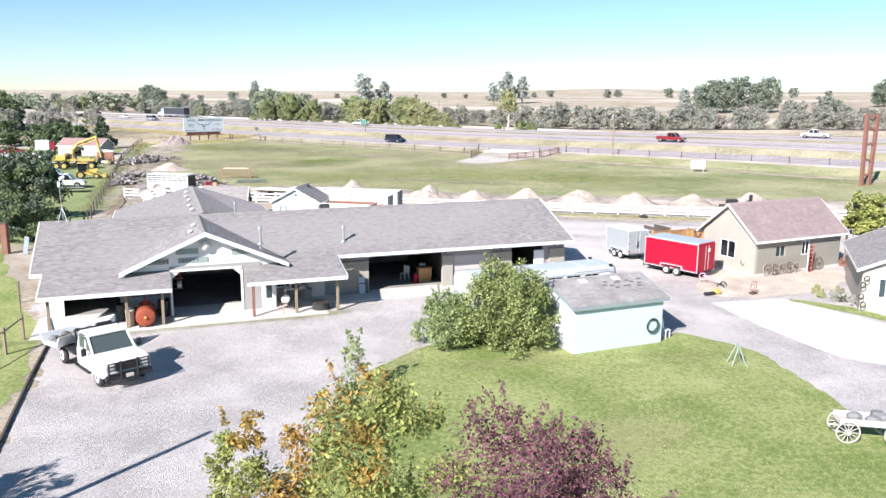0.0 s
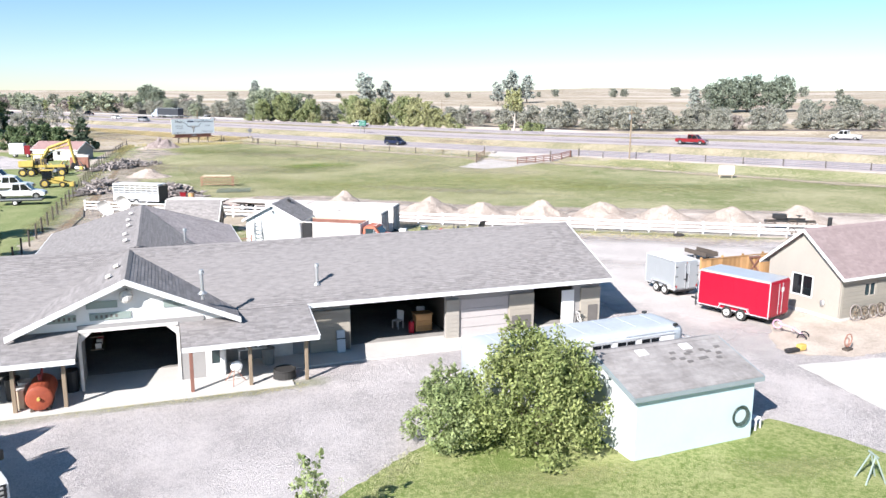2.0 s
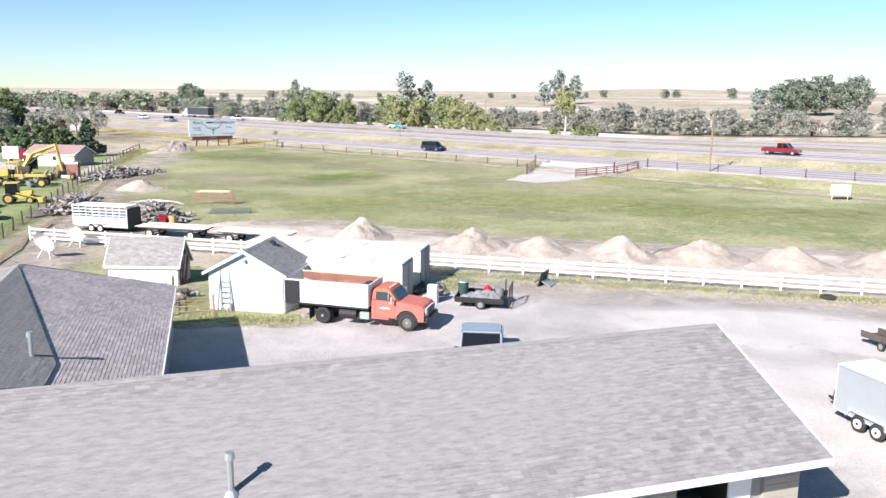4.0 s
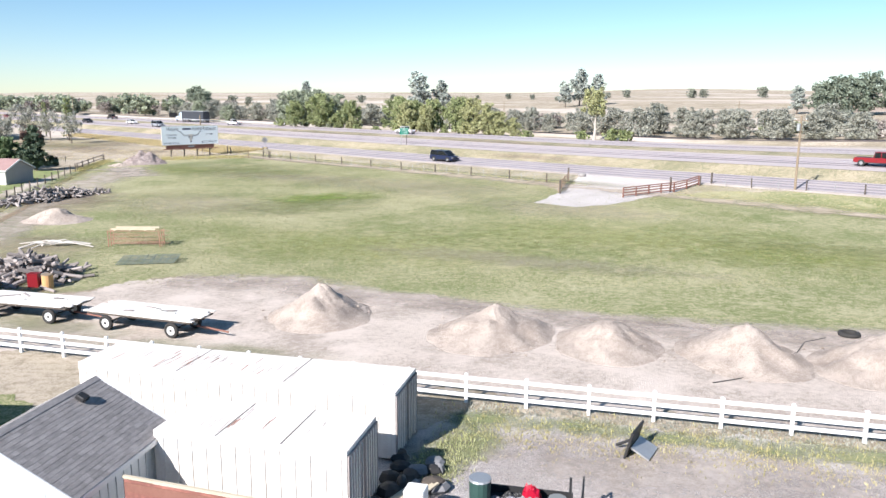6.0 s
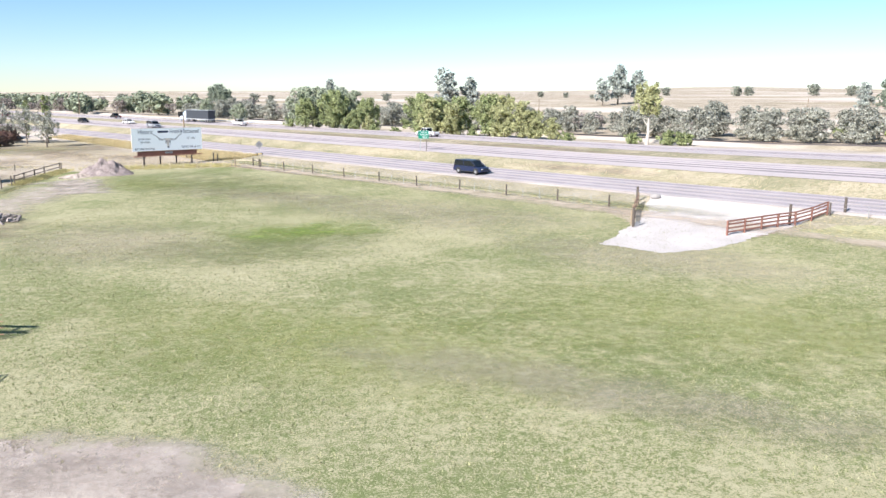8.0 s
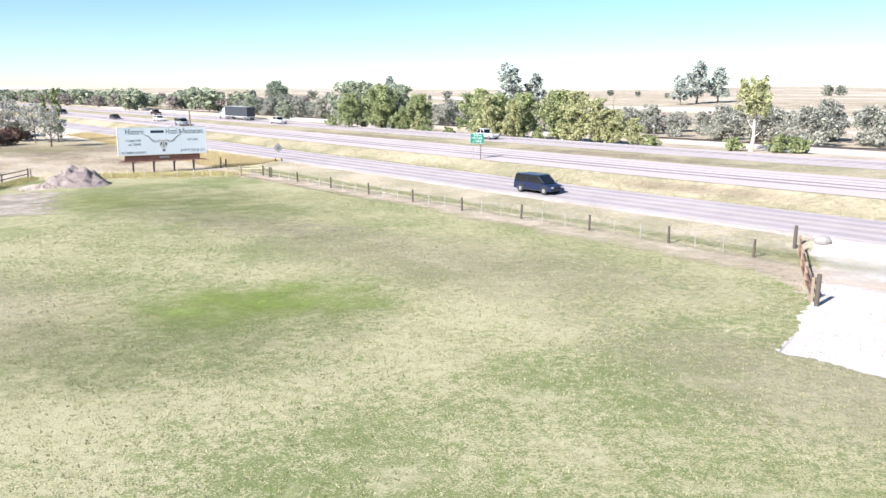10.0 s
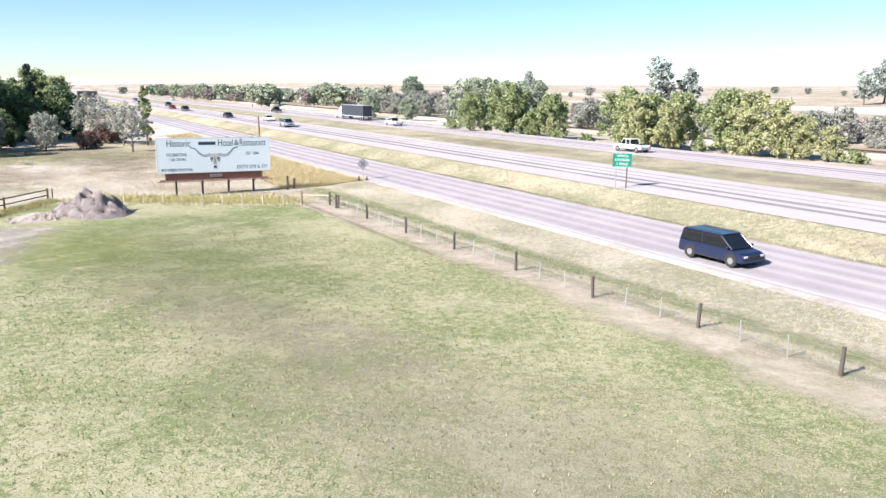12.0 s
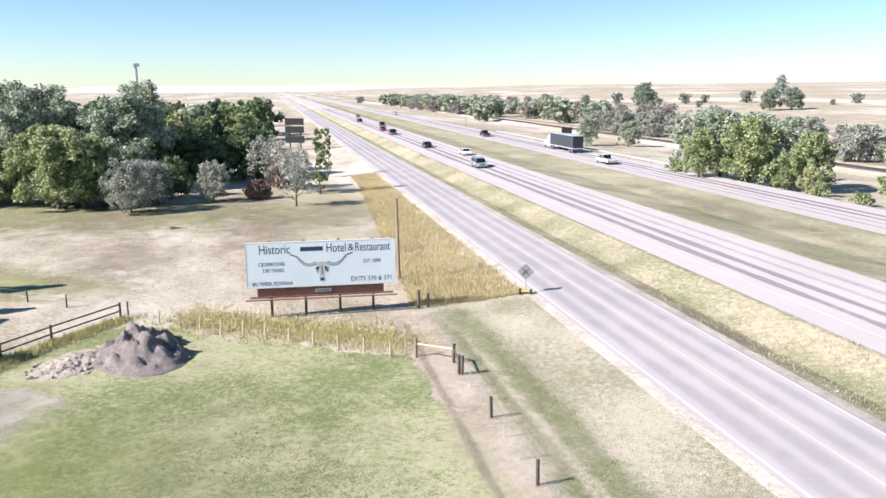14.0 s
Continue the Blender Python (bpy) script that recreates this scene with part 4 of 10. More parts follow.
# ---- the long shop building ----
BA = 16.5
shop = thing("shop_building", "long low grey-roofed workshop with open garage bays", "building", pose(0, 0, 0, 0, 0, BA))
SL, SR, RR, RZ, ER, EZ = -24.0, 9.1, 0.6, 5.02, -4.75, 2.82      # ends, ridge, eave
WF, WB, ZT = -3.6, 4.9, 2.85
RL = 4.84                                                         # the old ridge sags towards its far end
g = Geo()
courses(g, (SL, ER, EZ), (SR, ER, EZ), (SR, RR, RZ), (SL, RR, RL), proud=0.012, singly=300)
courses(g, (SL, 2 * RR - ER, EZ), (SR, 2 * RR - ER, EZ), (SR, RR, RZ), (SL, RR, RL))
part("roof", g, SHINGLE, shop, "weathered grey asphalt shingle roof")
g = Geo()
courses(g, (-23.4, -7.5, 2.16), (-16.95, -7.5, 2.16), (-16.95, ER - 0.1, EZ + 0.012), (-23.4, ER - 0.1, EZ + 0.012))
part("porch_roof", g, SHINGLE, shop)
g = Geo()
courses(g, (-13.0, -7.5, 2.16), (-7.35, -7.5, 2.16), (-7.35, ER - 0.1, EZ + 0.012), (-13.0, ER - 0.1, EZ + 0.012))
part("porch_roof", g, SHINGLE, shop)
GC, GH, GF, GAZ, GEZ = -15.02, 4.5, -6.05, 4.86, 2.86             # front gable: middle, half width, front, apex, eave
g = Geo()
courses(g, (GC - GH, GF, GEZ), (GC - GH, -4.55, GEZ), (GC, RR - 0.3, GAZ), (GC, GF, GAZ))
part("gable_roof", g, SHINGLE, shop)
g = Geo()
courses(g, (GC + GH, GF, GEZ), (GC + GH, -4.55, GEZ), (GC, RR - 0.3, GAZ), (GC, GF, GAZ), step=0.15, proud=0.009)
part("gable_roof", g, SHINGLE, shop)
g = Geo()
courses(g, (-8.6, 20.6, 2.6), (-8.6, 5.8, 2.8), (-14.7, 0.7, 4.98), (-14.7, 16.2, 4.98), step=0.15, proud=0.009)
part("wing_roof", g, SHINGLE_B, shop, "newer pinkish shingles of the rear wing")
part("wing_roof", courses(Geo(), (-11.6, 5.4, 3.91), (-11.6, 3.35, 3.93), (-14.7, 0.75, 5.01), (-14.7, 15.9, 5.01), thick=0.03, proud=0.012), SHINGLE, shop, "older grey shingles of the rear wing")
g = Geo()
courses(g, (-20.8, 20.6, 2.6), (-20.8, 5.8, 2.8), (-14.7, 0.7, 4.98), (-14.7, 16.2, 4.98))
courses(g, (-20.8, 20.6, 2.6), (-8.6, 20.6, 2.6), (-14.6, 16.2, 4.98), (-14.8, 16.2, 4.98))
part("wing_roof", g, SHINGLE, shop)
for a, b, dr in (((SL, RR, RL), (SR, RR, RZ), 0.41), ((GC, GF, GAZ), (GC, RR, GAZ), 0.44), ((-14.7, 0.7, 4.98), (-14.7, 16.2, 4.98), 0.35)):
    part("ridge_cap", ridge(Geo(), a, b, dr), SHINGLE, shop)
# fascia boards
for a, b, h in (((SL, ER - 0.03, EZ), (-23.4, ER - 0.03, EZ), 0.2), ((-7.35, ER - 0.03, EZ), (SR, ER - 0.03, EZ), 0.2), ((-23.4, -7.53, 2.16), (-16.95, -7.53, 2.16), 0.2), ((-13.0, -7.53, 2.16), (-7.35, -7.53, 2.16), 0.2),
                ((SL - 0.03, ER, EZ + 0.02), (SL - 0.03, RR, RL + 0.02), 0.2), ((SL - 0.03, 2 * RR - ER, EZ + 0.02), (SL - 0.03, RR, RL + 0.02), 0.2), ((SR + 0.03, ER, EZ + 0.02), (SR + 0.03, RR, RZ + 0.02), 0.2), ((SR + 0.03, 2 * RR - ER, EZ + 0.02), (SR + 0.03, RR, RZ + 0.02), 0.2),
                ((GC - GH - 0.05, GF - 0.03, GEZ), (GC, GF - 0.03, GAZ + 0.02), 0.24), ((GC + GH + 0.05, GF - 0.03, GEZ), (GC, GF - 0.03, GAZ + 0.02), 0.24), ((-7.32, ER, EZ), (-7.32, -7.5, 2.16), 0.2), ((-23.43, ER, EZ), (-23.43, -7.5, 2.16), 0.2),
                ((-8.57, 6.2, 2.8), (-8.57, 20.6, 2.6), 0.2), ((-20.8, 20.63, 2.6), (-8.6, 20.63, 2.6), 0.2), ((-20.83, 6.2, 2.8), (-20.83, 20.6, 2.6), 0.2)):
    part("fascia", trim(Geo(), a, b, h), WHITE, shop, "white painted fascia board")
# walls
g = Geo()
wall(g, (-7.3, WF), (8.95, WF), 0.0, ZT, 0.16, [(2.2, 7.2, 0, 2.32), (8.0, 10.75, 0, 2.06), (12.2, 14.6, 0, 2.34)])
part("front_wall", g, GREYW, shop, "grey-beige front wall with open bays")
g = Geo()
wall(g, (-23.6, WF), (-17.0, WF), 0.0, ZT, 0.16, [(1.0, 3.9, 0, 2.2)])
part("porch_wall", g, GREYW, shop)
g = Geo()
wall(g, (-12.9, WF), (-7.3, WF), 0.0, ZT, 0.16, [(3.9, 5.0, 0, 2.05)])
part("porch_wall", g, GREYW, shop)
g = Geo()
wall(g, (-17.0, -5.4), (-12.0, -5.4), 0.0, 2.9, 0.16, [(0.12, 3.85, 0, 2.6)])
part("garage_front_wall", g, GREYW, shop, "grey wall round the garage door")
part("gable_wall", Geo().prism([(GC - GH + 0.25, 2.72), (GC + GH - 0.25, 2.72), (GC, 4.70)], "y", -5.40, -5.24), WHITE, shop, "white gable wall over the garage door")
part("garage_front_wall", wall(Geo(), (-12.0, -5.4), (-11.2, -5.4), 0.0, 2.6, 0.16, [(0.2, 0.65, 0.6, 2.1)]), WHITE, shop)
for x, z in ((-17.0, 2.75), (-11.2, 2.6)):
    part("garage_side_wall", wall(Geo(), (x, -5.3), (x, WF - 0.1), 0.0, z, 0.16), GREYW if x < -15 else WHITE, shop)
g = Geo()
for sx, a in ((-16.88, 1), (-13.15, -1)):
    g.add([(sx, -5.485, 2.6), (sx + a * 0.42, -5.485, 2.6), (sx, -5.485, 2.2), (sx, -5.31, 2.6), (sx + a * 0.42, -5.31, 2.6), (sx, -5.31, 2.2)],
          [(0, 1, 2), (5, 4, 3), (0, 3, 4, 1), (1, 4, 5, 2), (2, 5, 3, 0)])
g.box((-15.02, -5.5, 2.66), (3.9, 0.05, 0.12)); g.box((-16.95, -5.5, 1.25), (0.12, 0.05, 2.5)); g.box((-13.09, -5.5, 1.25), (0.12, 0.05, 2.5))
part("door_frame", g, WHITE_W, shop)
g = Geo()
for s in (8.87, -23.55):
    g = wall(Geo(), (s, WF), (s, WB), 0, ZT, 0.16)
    g.prism([(WF, ZT), (WB, ZT), (RR, RZ - 0.35)], "x", s - 0.08, s + 0.08)
    part("end_wall", g, GREYW, shop)
g = Geo()
wall(g, (-23.6, WB), (8.95, WB), 0, ZT, 0.16); wall(g, (-8.9, WB), (-8.9, 20.2), 0, 2.58, 0.16); wall(g, (-20.5, WB), (-20.5, 20.2), 0, 2.58, 0.16); wall(g, (-20.5, 20.2), (-8.9, 20.2), 0, 2.58, 0.16)
part("rear_wall", g, GREYW, shop)
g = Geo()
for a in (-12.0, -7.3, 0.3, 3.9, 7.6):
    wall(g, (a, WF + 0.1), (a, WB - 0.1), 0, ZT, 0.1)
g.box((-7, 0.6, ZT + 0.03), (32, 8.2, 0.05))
part("inner_wall", g, INSIDE, shop, "board walls inside the bays, coloured dark for the shade there")
# pilasters and panels of the front
for a, b, m, lab in ((-7.1, -5.1, TAN, ""), (-0.1, 0.62, CREAM, "pale pilaster between the bays"), (3.45, 4.9, TAN, "tan boarded pilaster"), (7.75, 8.95, TAN, "tan boarded pilaster")):
    pil = part("pilaster", Geo().box(((a + b) / 2, WF - 0.14, 1.06), (b - a, 0.12, 2.12)), m, shop, lab)
    for k in range(10):
        part("board", Geo().box(((a + b) / 2, WF - 0.205, 0.12 + k * 0.21), (b - a - 0.02, 0.018, 0.195)), m, pil)
for a, b, h in ((3.6, 4.72, 0.95), (8.2, 8.8, 1.15), (-5.75, -5.15, 1.0)):
    part("lower_panel", Geo().box(((a + b) / 2, WF - 0.225, h / 2 + 0.03), (b - a, 0.03, h - 0.04)), DARKP, shop, "dark lower wall panel")
GDOOR = mat("dusty_pink_grey_door", (0.50, 0.465, 0.46), (0.43, 0.40, 0.395), rough=0.7, scale=0.7, fine=8, bump=0.05, amount=0.6)
door = part("garage_door", Geo().box((2.08, WF - 0.02, 1.03), (2.74, 0.08, 2.05)), GDOOR, shop, "closed pinkish-grey garage door")
for k in range(4):
    part("door_panel", Geo().box((2.08, WF - 0.075, 0.28 + 0.51 * k), (2.66, 0.03, 0.47)), GDOOR, door)
part("side_door", Geo().box((6.95, WF - 0.16, 1.05), (0.75, 0.05, 2.05)), WHITE, shop, "white door standing open")
part("porch_door", Geo().box((-8.45, WF - 0.09, 1.02), (1.06, 0.05, 2.03)), WHITE_W, shop, "pale door under the porch")
part("porch_shutter", Geo().box((-23.1, WF - 0.1, 1.1), (0.95, 0.05, 2.1)), WHITE, shop)
window(shop, (-11.57, -5.45, 1.35), 0.42, 1.45, 0, GLASS_B, VINYL, 0)
window(shop, (-10.4, WF - 0.1, 1.25), 1.0, 0.8, 0)
for x in (-6.4, 0.25, 4.2, 8.3):
    lamp = part("wall_lamp", Geo().tube((x, WF - 0.1, 2.36), (x, WF - 0.26, 2.36), 0.1, 0.1, 10), BLACK, shop, "dark round wall lamp")
    part("lens", Geo().ball((x, WF - 0.27, 2.36), (0.07, 0.03, 0.07), 8, 4), LAMP, lamp)
fl = part("gable_lamp", Geo().ball((GC - 0.02, -5.62, 4.05), (0.28, 0.18, 0.3), 10, 6), WHITE_W, shop, "white floodlight under the gable")
part("bracket", Geo().tube((GC, -5.42, 4.3), (GC, -5.62, 4.15), 0.05), STEEL, fl)
for a, b, z in ((-18.1, -17.0, 3.22), (-16.6, -15.4, 3.72), (-16.5, -14.9, 3.22), (-13.6, -12.4, 3.55)):
    part("wall_sign", Geo().box(((a + b) / 2, -5.43, z), (b - a, 0.03, 0.3)), HOSE, shop, "weathered green wall sign with faded letters")
for k in range(5):
    for a, z in ((-16.35, 3.22), (-17.95, 3.22)):
        part("letter_bar", Geo().box((a + 0.12 + k * 0.19, -5.45, z), (0.09, 0.01, 0.13)), DARKP, shop)
# posts
for s in (-23.0, -19.25, -17.45, -12.65, -10.25, -7.85):
    po = part("post", Geo().box((s, -7.05, 1.08), (0.15, 0.15, 2.12), ch=0.012), WOOD_R if s == -12.65 else WOOD, shop, "square timber porch post")
# roof pipes and vents
for s, r, z, h in ((-12.0, -5.75, 4.0, 0.85), (-6.6, -3.35, 3.4, 0.85), (-12.3, 5.6, 4.02, 0.8)):
    pi = part("vent_pipe", Geo().tube((s, r, z - 0.3), (s, r, z + h), 0.075, 0.075, 10), STEEL, shop, "galvanised roof vent pipe")
    part("cap", Geo().tube((s, r, z + h - 0.02), (s, r, z + h + 0.14), 0.12, 0.1, 10), STEEL, pi)
    part("flashing", Geo().tube((s, r, z - 0.05), (s, r, z + 0.07), 0.2, 0.1, 10), STEEL, pi)
for s, r, z in ((-15.5, -2.6, 4.68), (-15.75, -4.2, 4.58), (-15.3, 3.2, 4.82), (-15.4, 5.4, 4.78), (-15.3, 8.2, 4.82), (-15.4, 10.6, 4.78), (-15.3, 13.0, 4.82)):
    part("roof_vent", Geo().box((s, r, z + 0.07), (0.24, 0.32, 0.09), ry=-20, ch=0.02), WHITE_W, shop, "pale square roof vent")

single("concrete_slab", Geo().box((-16.2, -5.6, 0.02), (15.4, 4.0, 0.12)).box((0.3, -4.35, 0.02), (17.6, 2.3, 0.12)), CONC, "pale concrete apron along the workshop", "slab",
       pose(0, 0, 0, 0, 0, BA), kind="structure")


# floor inside the bays: a darker, blotchier grey than the apron
single("workshop_floor", Geo().box((-7.4, 0.6, 0.015), (31.8, 8.2, 0.09)), mat("stained_workshop_concrete", (0.36, 0.345, 0.33), (0.22, 0.21, 0.20), scale=0.5, fine=9, bump=0.1, amount=0.9), "stained grey concrete workshop floor, darker than the apron", "floor",
       pose(0, 0, 0, 0, 0, BA), kind="structure")
ta = thing("roof_tripod", "thin galvanised antenna tripod on the workshop ridge", "antenna", pose(0, 0, 0, 0, 0, BA) @ pose(-22.75, RR, RL - 0.02))
for x, y in ((-0.26, -0.3), (0.28, -0.3), (0.02, 0.34)):
    part("leg", Geo().tube((0, 0, 0.85), (x, y, -0.06), 0.022, 0.022, 6), STEEL, ta)
part("collar", Geo().tube((0, 0, 0.78), (0, 0, 0.92), 0.035, 0.035, 8), STEEL, ta)
part("mast", Geo().tube((0, 0, 0.2), (-0.06, 0, 2.35), 0.02, 0.02, 6), STEEL, ta)
part("receiver", Geo().box((-0.06, -0.05, 2.2), (0.16, 0.1, 0.3), ry=8, ch=0.03).box((0.12, -0.05, 2.62), (0.34, 0.1, 0.16), ry=-30, ch=0.03).tube((-0.06, 0, 2.3), (0.05, 0, 2.58), 0.02), WHITE, ta, "white antenna receiver")

# ---- trees and plants ----
def leaves(name, lobes, n, size, material, parent, rng):
    """A crown of n loose leaves gathered in the clumps (centre, radii)."""
    w = np.array([(l[1][0] * l[1][1] * l[1][2]) ** 0.67 for l in lobes])
    w *= rng.uniform(0.55, 1.3, len(w))
    cnt = np.maximum(4, (n * w / w.sum()).astype(int))
    P, N = [], []
    for (c, r), k in zip(lobes, cnt):
        u = rng.normal(size=(k, 3)); u /= np.linalg.norm(u, axis=1)[:, None]
        rad = rng.beta(2.4, 1.3, k) * 1.12
        P.append(np.array(c) + u * np.array(r) * rad[:, None]); N.append(u)
    P, N = np.concatenate(P), np.concatenate(N)
    k = len(P)
    nn = N * 0.55 + rng.normal(size=(k, 3)) * 0.6 + np.array([0, 0, 0.3])
    nn /= np.linalg.norm(nn, axis=1)[:, None]
    t = np.cross(nn, rng.normal(size=(k, 3))); t /= np.linalg.norm(t, axis=1)[:, None]
    b = np.cross(nn, t)
    s = size * rng.uniform(0.6, 1.3, k)[:, None]
    q = np.stack([P - t * s, P + b * s * 0.55 + nn * s * 0.12, P + t * s, P - b * s * 0.55 + nn * s * 0.12], axis=1).reshape(-1, 3)
    q[:, 2] = np.maximum(q[:, 2], 0.03)
    me = bpy.data.meshes.new(name)
    me.from_pydata(q.tolist(), [], np.arange(k * 4).reshape(-1, 4).tolist())
    me.materials.append(material)
    ob = new(name, me); ob.parent = parent
    return ob


def limbs(h, base, r, rng, n=5, lean=0.0, spread=0.5):
    g = Geo()
    pts = [(0, 0, -0.1)]
    for k in range(1, 5):
        pts.append((pts[-1][0] + rng.normal() * 0.05 * h * 0.3 + lean * 0.2, pts[-1][1] + rng.normal() * 0.05 * h * 0.3, h * 0.75 * k / 4))
    for k in range(4):
        g.tube(pts[k], pts[k + 1], r * (1 - 0.2 * k) * (1.25 if k == 0 else 1), r * (0.8 - 0.2 * k), 7)
    for k in range(n):
        u = rng.uniform(base, 0.7)
        i = min(3, int(u * 4))
        f = u * 4 - i
        p = [pts[i][j] + (pts[i + 1][j] - pts[i][j]) * f for j in range(3)]
        w = 2 * math.pi * (k / n) + rng.uniform(0, 0.6)
        l = h * spread * rng.uniform(0.5, 0.9)
        m = (p[0] + math.cos(w) * l * 0.5, p[1] + math.sin(w) * l * 0.5, p[2] + l * 0.35)
        e = (p[0] + math.cos(w) * l, p[1] + math.sin(w) * l, p[2] + l * 0.85)
        g.tube(p, m, r * 0.42, r * 0.28, 5); g.tube(m, e, r * 0.28, r * 0.08, 5)
    return g


def tree(name, label, h, cr, low, leaf, size, n, seed, bark=None, tr=None, lobes=9, category="tree", m=None, group="", shape="round", limb_n=5, shoots=0, gap=-0.16, second=None):
    """A tree h high, its crown cr wide each way and beginning at the height low; clumps of leaves with gaps between, shoots standing out."""
    rng = np.random.default_rng(seed)
    ob = thing(name, label, category, m, group)
    wood = limbs(h, 0.15, tr or h * 0.022, rng, limb_n, spread=0.7 * cr / h if shape != "narrow" else 0.12)
    env = {"round": lambda u: math.sin(math.pi * min(1, 0.24 + 0.68 * u)) ** 0.7, "cone": lambda u: 1.04 - u, "narrow": lambda u: 0.95 - 0.55 * u, "wide": lambda u: 1.0 - 0.4 * u}[shape]
    L = []
    for u in (0.2, 0.45, 0.68):                       # the shaded inside
        rr = cr * env(u) * 0.5
        L.append(((0, 0, low + (h - low) * u), (rr, rr, min(rr, (h - low) * 0.2))))
    want = max(16, lobes * 4)
    for k in range(want * 3):
        if len(L) >= want:
            break
        u, w = rng.random() ** 0.9, rng.uniform(0, 2 * math.pi)
        e = env(u)
        swell = 1 + 0.3 * noise.noise((math.cos(w) * 1.2 + seed * 1.7, math.sin(w) * 1.2, u * 2.6)) + 0.2 * noise.noise((math.cos(w) * 3 + seed, math.sin(w) * 3, u * 6))
        r = cr * e * swell * math.sqrt(rng.uniform(0.1, 1.0))
        x, y, z = r * math.cos(w), r * math.sin(w), low + (h - low) * (0.05 + 0.88 * u) * (0.93 + 0.14 * swell - 0.07)
        if noise.noise((x / cr * 2.1 + seed, y / cr * 2.1, z / cr * 2.1)) < gap:
            continue
        rr = cr * rng.uniform(0.11, 0.21) * (0.65 + 0.45 * e)
        flat = rng.uniform(0.55, 0.8) if shape in ("cone", "wide") else rng.uniform(0.75, 1.25)
        L.append(((x, y, z), (rr, rr * rng.uniform(0.8, 1.2), rr * flat)))
    for k in range(shoots):
        x, y, z = L[3 + rng.integers(0, want - 4)][0] if len(L) > want - 1 else L[-1][0]
        if z < low + (h - low) * 0.35:
            continue
        l = cr * rng.uniform(0.12, 0.3)
        tip = (x * (1 + 0.35 * l / cr) + rng.normal() * 0.08 * cr, y * (1 + 0.35 * l / cr) + rng.normal() * 0.08 * cr, z + l)
        wood.tube((x, y, z), tip, 0.012, 0.005, 4)
        for f in (0.3, 0.5, 0.68, 0.84, 1.0):
            L.append((tuple(p + (q - p) * f for p, q in zip((x, y, z), tip)), (0.035 * cr, 0.035 * cr, 0.05 * cr)))
    part("trunk", wood, bark or BARK, ob)
    if second:                                        # some clumps have turned colour
        pick = [noise.noise((c[0] * 0.9 + seed, c[1] * 0.9, c[2] * 0.9)) > 0.02 for c, r in L]
        turned = [l for l, p in zip(L, pick) if p]
        L = [l for l, p in zip(L, pick) if not p]
        share = len(turned) / (len(L) + len(turned))
        leaves("crown", turned, int(n * share), size, second, ob, rng)
        n = int(n * (1 - share))
    leaves("crown", L, n, size, leaf, ob, rng)
    return ob


def plant(proto, places, group=""):
    """Copies of a tree at places (x, y, height factor)."""
    for i, (x, y, s) in enumerate(places):
        rs = random.Random(int(x * 13 + y * 7))
        m = pose(x, y, gz(x, y), 0, 0, rs.uniform(0, 360)) @ Matrix.Diagonal((s * rs.uniform(0.9, 1.15), s * rs.uniform(0.9, 1.15), s * rs.uniform(0.92, 1.06), 1))
        if i == 0:
            proto.matrix_basis = m
            if group:
                proto["group"] = group
        else:
            copy_thing(proto, m @ Matrix.Diagonal((1 / proto.scale[0], 1 / proto.scale[1], 1 / proto.scale[2], 1)))


def spot(x, y):
    return pose(x, y, gz(x, y))


# near the house
LEAF_YG2 = leafy("light_green_leaf", (0.20, 0.255, 0.11), (0.33, 0.375, 0.185))
tree("apple_tree", "bushy apple tree with dense green leaves by the small shed", 4.3, 2.6, 0.25, LEAF_A, 0.075, 24000, 11, lobes=46, limb_n=18, shoots=46, gap=-0.3, m=spot(3.4, -15.9))
tree("apple_tree", "low bushy fruit tree with light green leaves", 2.75, 1.75, 0.25, LEAF_YG2, 0.072, 9500, 12, lobes=30, shoots=20, gap=-0.25, m=spot(0.35, -15.6))
tree("sapling", "thin young tree with sparse pale leaves", 3.0, 0.75, 0.3, LEAF_YG2, 0.07, 800, 13, tr=0.03, lobes=7, limb_n=12, shoots=8, gap=0.0, m=spot(-4.0, -21.9))
tree("garden_shrub", "loose yellow-green shrub at the lawn edge", 2.2, 1.1, 0.15, LEAF_YG2, 0.07, 3000, 14, tr=0.03, lobes=14, limb_n=12, shoots=16, category="shrub", m=spot(-4.1, -26.2))
tree("maple_tree", "autumn maple with yellow-green and orange leaves", 8.0, 2.0, 1.6, LEAF_Y, 0.045, 34000, 15, lobes=42, limb_n=22, shoots=60, gap=-0.1, second=LEAF_O, m=spot(-2.95, -40.9))
tree("maple_tree", "slim young tree with yellow-green leaves", 7.5, 0.95, 2.8, LEAF_Y, 0.042, 9000, 17, lobes=18, shoots=24, second=LEAF_O, m=spot(-4.95, -40.7))
tree("maple_tree", "young maple with orange autumn leaves", 6.3, 1.2, 2.6, LEAF_O, 0.042, 9000, 16, lobes=16, shoots=20, second=LEAF_Y, m=spot(-4.1, -41.9))
tree("plum_tree", "purple-leaved plum tree with bare twigs showing", 7.9, 2.25, 1.6, LEAF_P, 0.036, 36000, 18, lobes=46, limb_n=34, shoots=150, gap=-0.2, m=spot(-0.6, -42.3))
tree("spruce_tree", "dark bushy spruce behind the side fence", 8.0, 3.4, 0.3, LEAF_C, 0.13, 24000, 19, shape="wide", lobes=44, limb_n=16, shoots=70, gap=-0.12, second=LEAF_D, m=spot(-32.9, 13.4))
